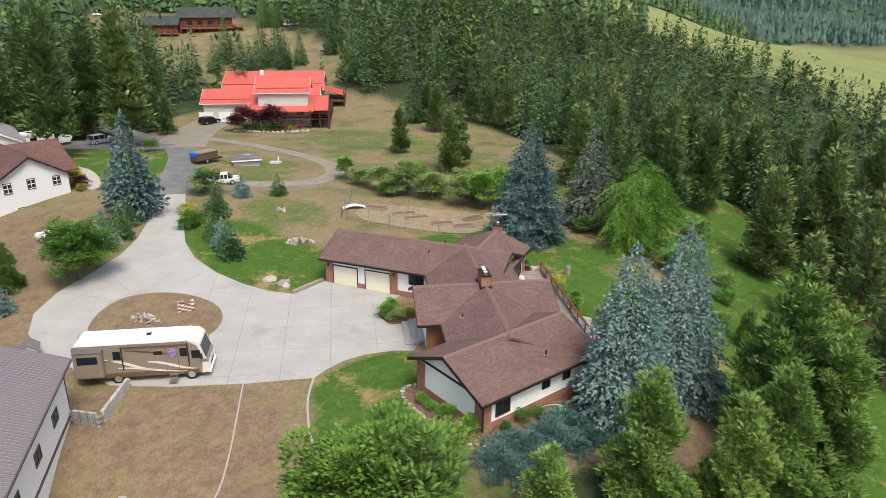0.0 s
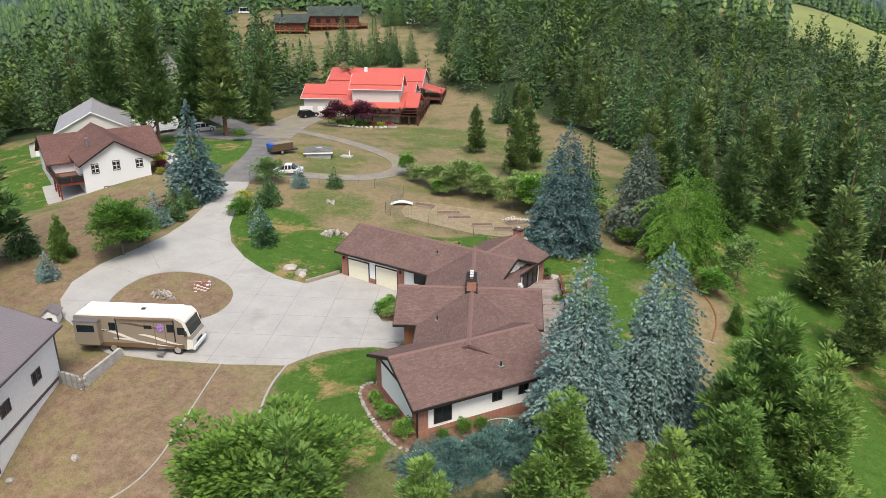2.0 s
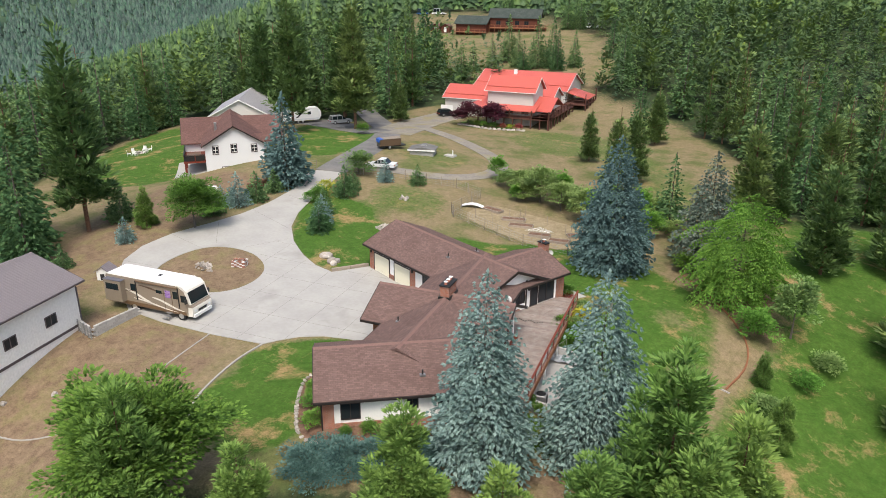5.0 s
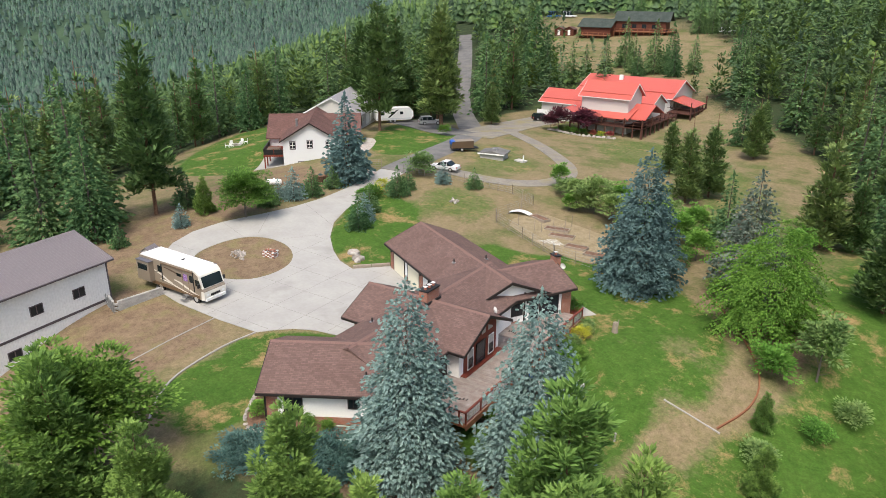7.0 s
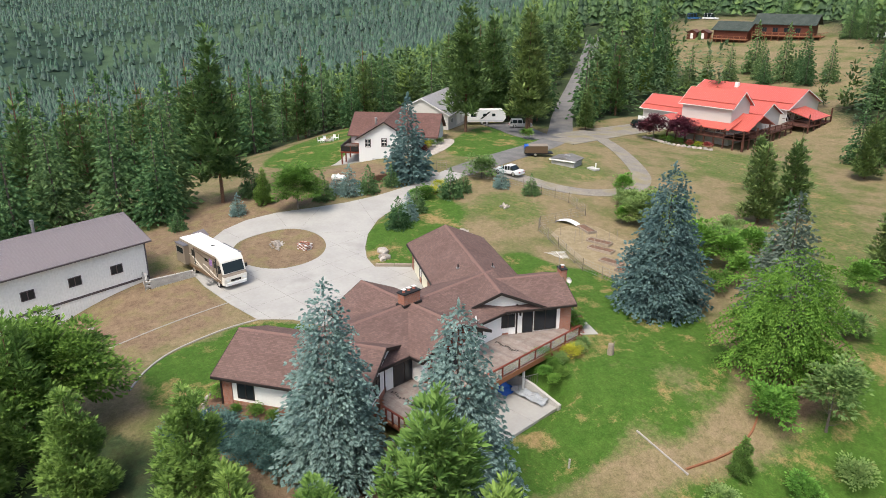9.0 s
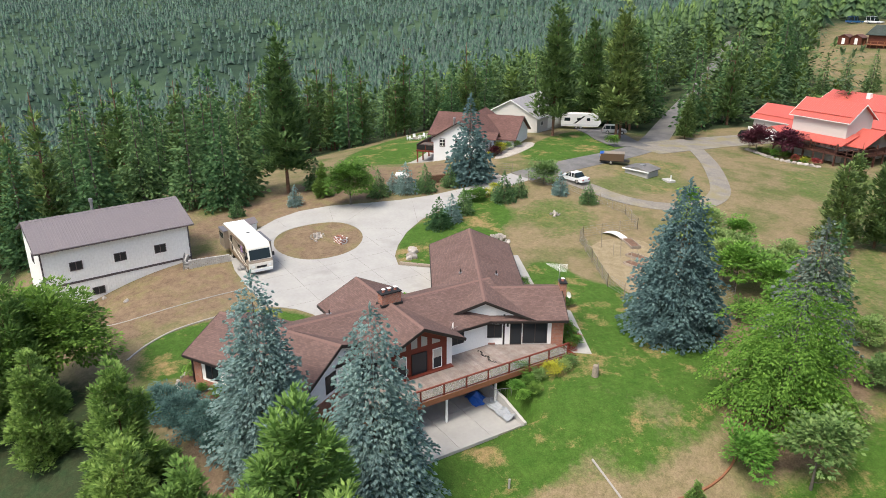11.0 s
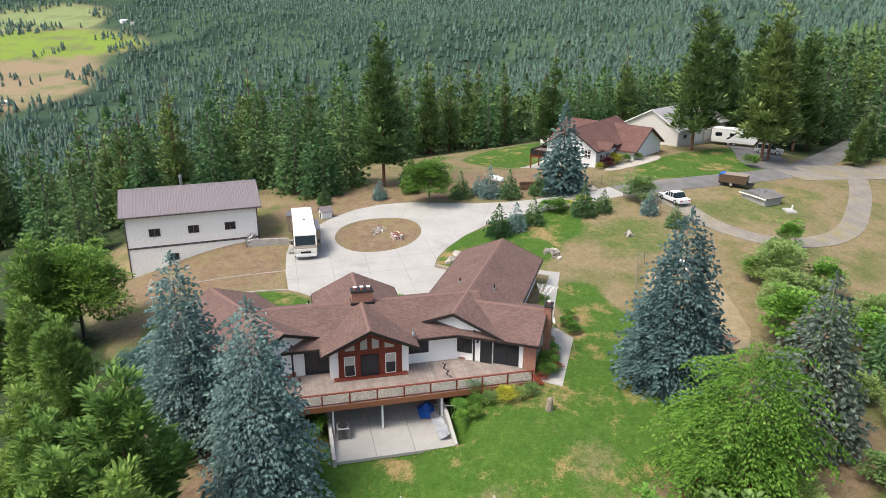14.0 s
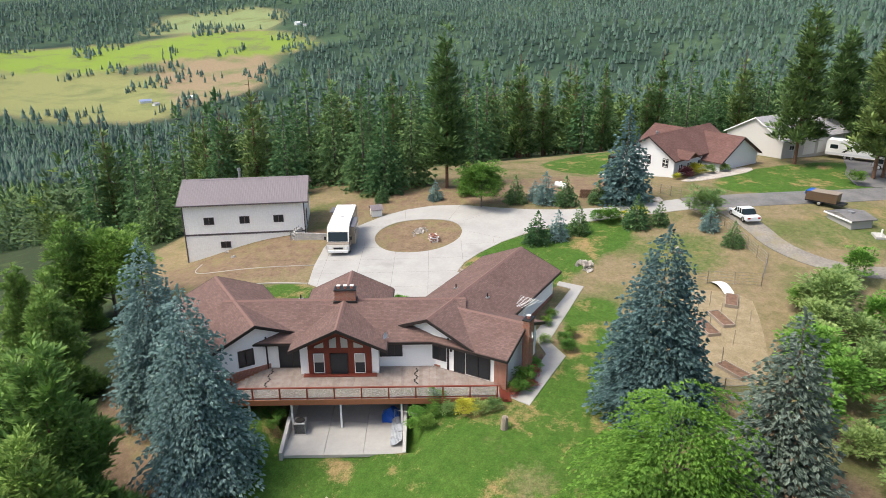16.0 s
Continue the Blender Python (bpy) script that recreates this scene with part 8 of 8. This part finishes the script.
def woods():
    # the nearest stand: trees of their own
    x, y, rng = scatter(5.6, 0, 190, 5)
    d = np.hypot(x + 20, y - 70)
    order = np.argsort(d)
    take, rest = order[:260], order[260:]
    for i in take:
        pine = rng.uniform() < (0.5 if x[i] > -20 else 0.4)
        kind = ("wood_pine", "wood_pine_b")[rng.integers(2)] if pine else ("wood_fir", "wood_fir_b")[rng.integers(2)]
        h = rng.uniform(8.5, 14.5) if x[i] > 20 else rng.uniform(10, 17) if x[i] > -30 else rng.uniform(10, 20)
        tree("woodland_pine" if pine else "woodland_fir", float(x[i]), float(y[i]), CROWN[kind], TRUNK["pine" if pine else "fir"] if d[i] < 130 else None, "green pine at the edge of the wood" if pine else "dark green fir at the edge of the wood", h / (16.0 if pine else 17.0), float(rng.uniform(0, 360)), "woodland pines" if pine else "woodland firs")
    firs = [bough_crown("c", None, 16.0, cone(3.2 - 0.15 * k, 0.85), 11, 7, 40 + k, rise=0.0, droop=0.25, twig=1.5, fan=0.3, bare=0.08, ragged=0.28, fat=0.5, fill=1.2, gap=0.7, blades=1) for k in range(4)]
    pines = [pine_crown("c", None, 15.0, 3.1, 50 + k, 60, 4, 1.3, bare=0.06, shape=0.9, blades=1, fat=0.55) for k in range(4)]
    x1, y1, rng = x[rest], y[rest], rng
    x2, y2, _ = scatter(5.8, 190, 250, 6)
    xa, ya = np.concatenate([x1, x2]), np.concatenate([y1, y2])
    ispine = rng.uniform(0, 1, len(xa)) < np.where(xa > -20, 0.5, 0.4)
    ha = rng.uniform(8, 18.5, len(xa)) * np.where(xa > 10, 0.75, 1.0)
    crowd("woodland", firs, xa[~ispine], ya[~ispine], ha[~ispine], NEEDLE_STAND, "dense dark green fir wood on the slopes", 1)
    crowd("woodland", pines, xa[ispine], ya[ispine], ha[ispine], NEEDLE_PINES, "dense green pine wood on the slopes", 2)
    far = [tiered(16.0, 3.3, 6, 8, 60 + k) for k in range(5)]
    x3, y3, rng = scatter(7.2, 250, 620, 7)
    crowd("woodland", far, x3, y3, rng.uniform(11, 20, len(x3)), NEEDLE_STAND, "dark green wood further down the slopes", 3)
    # open pine wood on the eastern slope
    ex, ey = np.meshgrid(np.arange(42, 150, 6.0), np.arange(58, 192, 6.0))
    ex, ey = ex.ravel() + rng.uniform(-2.4, 2.4, ex.size), ey.ravel() + rng.uniform(-2.4, 2.4, ex.size)
    grow = inside(EAST_SLOPE, ex, ey) & (rng.uniform(0, 1, ex.size) < 0.8)
    for px, py in zip(ex[grow], ey[grow]):
        tree("woodland_pine", float(px), float(py), CROWN[("wood_pine", "wood_pine_b")[rng.integers(2)]], TRUNK["pine"], "green pine on the eastern slope", float(rng.uniform(11, 16)) / 16.0, float(rng.uniform(0, 360)), "woodland pines")
    tiny = [tiered(16.0, 4.4, 2, 6, 70 + k) for k in range(4)]
    x4, y4, rng = scatter(13.5, 620, 1500, 8)
    crowd("far_woodland", tiny, x4, y4, rng.uniform(12, 25, len(x4)), NEEDLE_FAR_HAZE, "distant wooded hillside", 4)
    rng = np.random.default_rng(55)
    fx, fy = rng.uniform(-2850, -1180, 2600), rng.uniform(-1660, -760, 2600)
    near = np.zeros(len(fx), bool)
    for c in FIELDS[1:]:
        near |= inside(c, fx, fy)
    near &= np.sin(fx / 90.0 + fy / 130.0 + 2.0 * np.sin(fy / 75.0)) * np.sin(fy / 60.0 - fx / 210.0) > 0.8
    crowd("field_trees", far, fx[near], fy[near], rng.uniform(12, 24, int(near.sum())), NEEDLE_FAR_HAZE, "scattered dark trees on the far fields", 6)
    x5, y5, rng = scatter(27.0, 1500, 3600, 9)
    crowd("far_woodland", tiny, x5, y5, rng.uniform(16, 28, len(x5)), NEEDLE_FAR_HAZE, "far wooded mountainside", 5)


CROWN.update({
    "young": pine_crown("crown", NEEDLE_PINE, 10.0, 3.3, 3, 640, 24, 0.42, bare=0.03, shape=0.7, fat=0.32, blades=1),
    "young_b": pine_crown("crown", NEEDLE_PINE, 11.0, 3.8, 4, 700, 24, 0.44, bare=0.03, shape=0.7, fat=0.32, blades=1),
    "blue": bough_crown("crown", NEEDLE_BLUE, 13.7, cone(3.9, 0.54), 28, 20, 1, rise=0.0, droop=0.22, twig=0.36, fan=0.25, bare=0.01, fat=0.55, fill=2.6, drape=0.5, start=0.4),
    "blue_b": bough_crown("crown", NEEDLE_BLUE, 14.5, cone(4.4, 0.52), 27, 19, 2, rise=0.0, droop=0.38, twig=0.37, fan=0.26, bare=0.01, ragged=0.2, fat=0.55, fill=2.6, drape=0.55, start=0.4),
    "blue_c": bough_crown("crown", NEEDLE_DEEP, 14.3, cone(4.7, 0.56), 28, 20, 21, rise=0.0, droop=0.22, twig=0.42, fan=0.26, bare=0.01, ragged=0.18, fat=0.55, fill=2.6, drape=0.5, start=0.4),
    "blue_d": bough_crown("crown", NEEDLE_DEEP, 12.6, cone(3.9, 0.8), 22, 14, 22, rise=0.0, droop=0.2, twig=0.7, fan=0.3, bare=0.03, ragged=0.2, fat=0.58),
    "grey": bough_crown("crown", NEEDLE_BROWN, 12.6, cone(4.1, 0.65), 26, 17, 23, rise=0.0, droop=0.22, twig=0.45, fan=0.27, bare=0.02, ragged=0.2, fat=0.55, fill=2.4, drape=0.5),
    "maple_b": leafy_crown("crown", LEAF_GREEN, 7.5, 4.2, 31, 12000, 0.30, low=0.04, lobes=30),
    "fruit_b": leafy_crown("crown", LEAF_LIGHT, 4.4, 2.1, 33, 2600, 0.28, low=0.08, lobes=14),
    "bright": leafy_crown("crown", LEAF_LIGHT, 3.4, 2.2, 34, 2600, 0.26, low=0.0, lobes=14),
    "yellowing": leafy_crown("crown", LEAF_OLIVE, 5.2, 2.0, 35, 2400, 0.26, low=0.15, lobes=12),
    "wood_fir": bough_crown("crown", NEEDLE_FIR, 17.0, cone(3.5, 0.8), 18, 9, 36, rise=0.0, droop=0.25, twig=1.0, fan=0.3, bare=0.06, ragged=0.25, fat=0.5, fill=1.7),
    "wood_fir_b": bough_crown("crown", NEEDLE_FIR, 17.0, cone(3.0, 0.75), 19, 8, 37, rise=0.0, droop=0.2, twig=0.95, fan=0.32, bare=0.07, ragged=0.28, fat=0.5, fill=1.7),
    "wood_pine": pine_crown("crown", NEEDLE_OLD, 16.0, 3.3, 38, 150, 9, 0.95, bare=0.06, shape=0.85, blades=1, fat=0.46),
    "wood_pine_b": pine_crown("crown", NEEDLE_OLD, 16.0, 3.0, 39, 150, 9, 0.9, bare=0.08, shape=0.85, blades=1, fat=0.46),
})
def far_farm():
    """The farm buildings down in the valley."""
    for x, y, ln, wd, tall, turn, roof, label in ((-1451, -981, 26, 13, 5, 40, BARN_BLUE, "long pale barn with a blue metal roof in the valley"), (-1509, -895, 18, 10, 5, 10, WHITE_TRIM, "white farm shed among valley trees"), (-1430, -940, 14, 9, 4, 70, LIGHT_METAL, "small grey farm shed in the valley"), (-2492, -1030, 26, 14, 7, 60, WHITE_TRIM, "white farmhouse beside a far field"), (-2455, -985, 18, 10, 5, 20, LIGHT_METAL, "grey-roofed barn beside a far field")):
        b = thing("farm_building", place(x, y, turn), label, "barn", "valley farm buildings")
        part("wall", Shape().side([(-wd / 2, -3), (wd / 2, -3), (wd / 2, tall), (0, tall + wd * 0.28), (-wd / 2, tall)], -ln / 2, ln / 2), WHITE_TRIM, b)
        part("roof", gable_shape(-ln / 2 - 0.6, ln / 2 + 0.6, 0, wd / 2 + 0.8, tall + wd * 0.28 + 0.3, tall - 0.3, 0.25), roof, b)
        part("door", Shape().box(-1.8, -ln / 2 - 0.1, 0, 1.8, -ln / 2, 3.6), GREY_SIDING, b)


BARN_BLUE = ribbed_material("blue_metal_roof", (0.22, 0.27, 0.42), 0.5)
lone_trees()
woods()
far_farm()
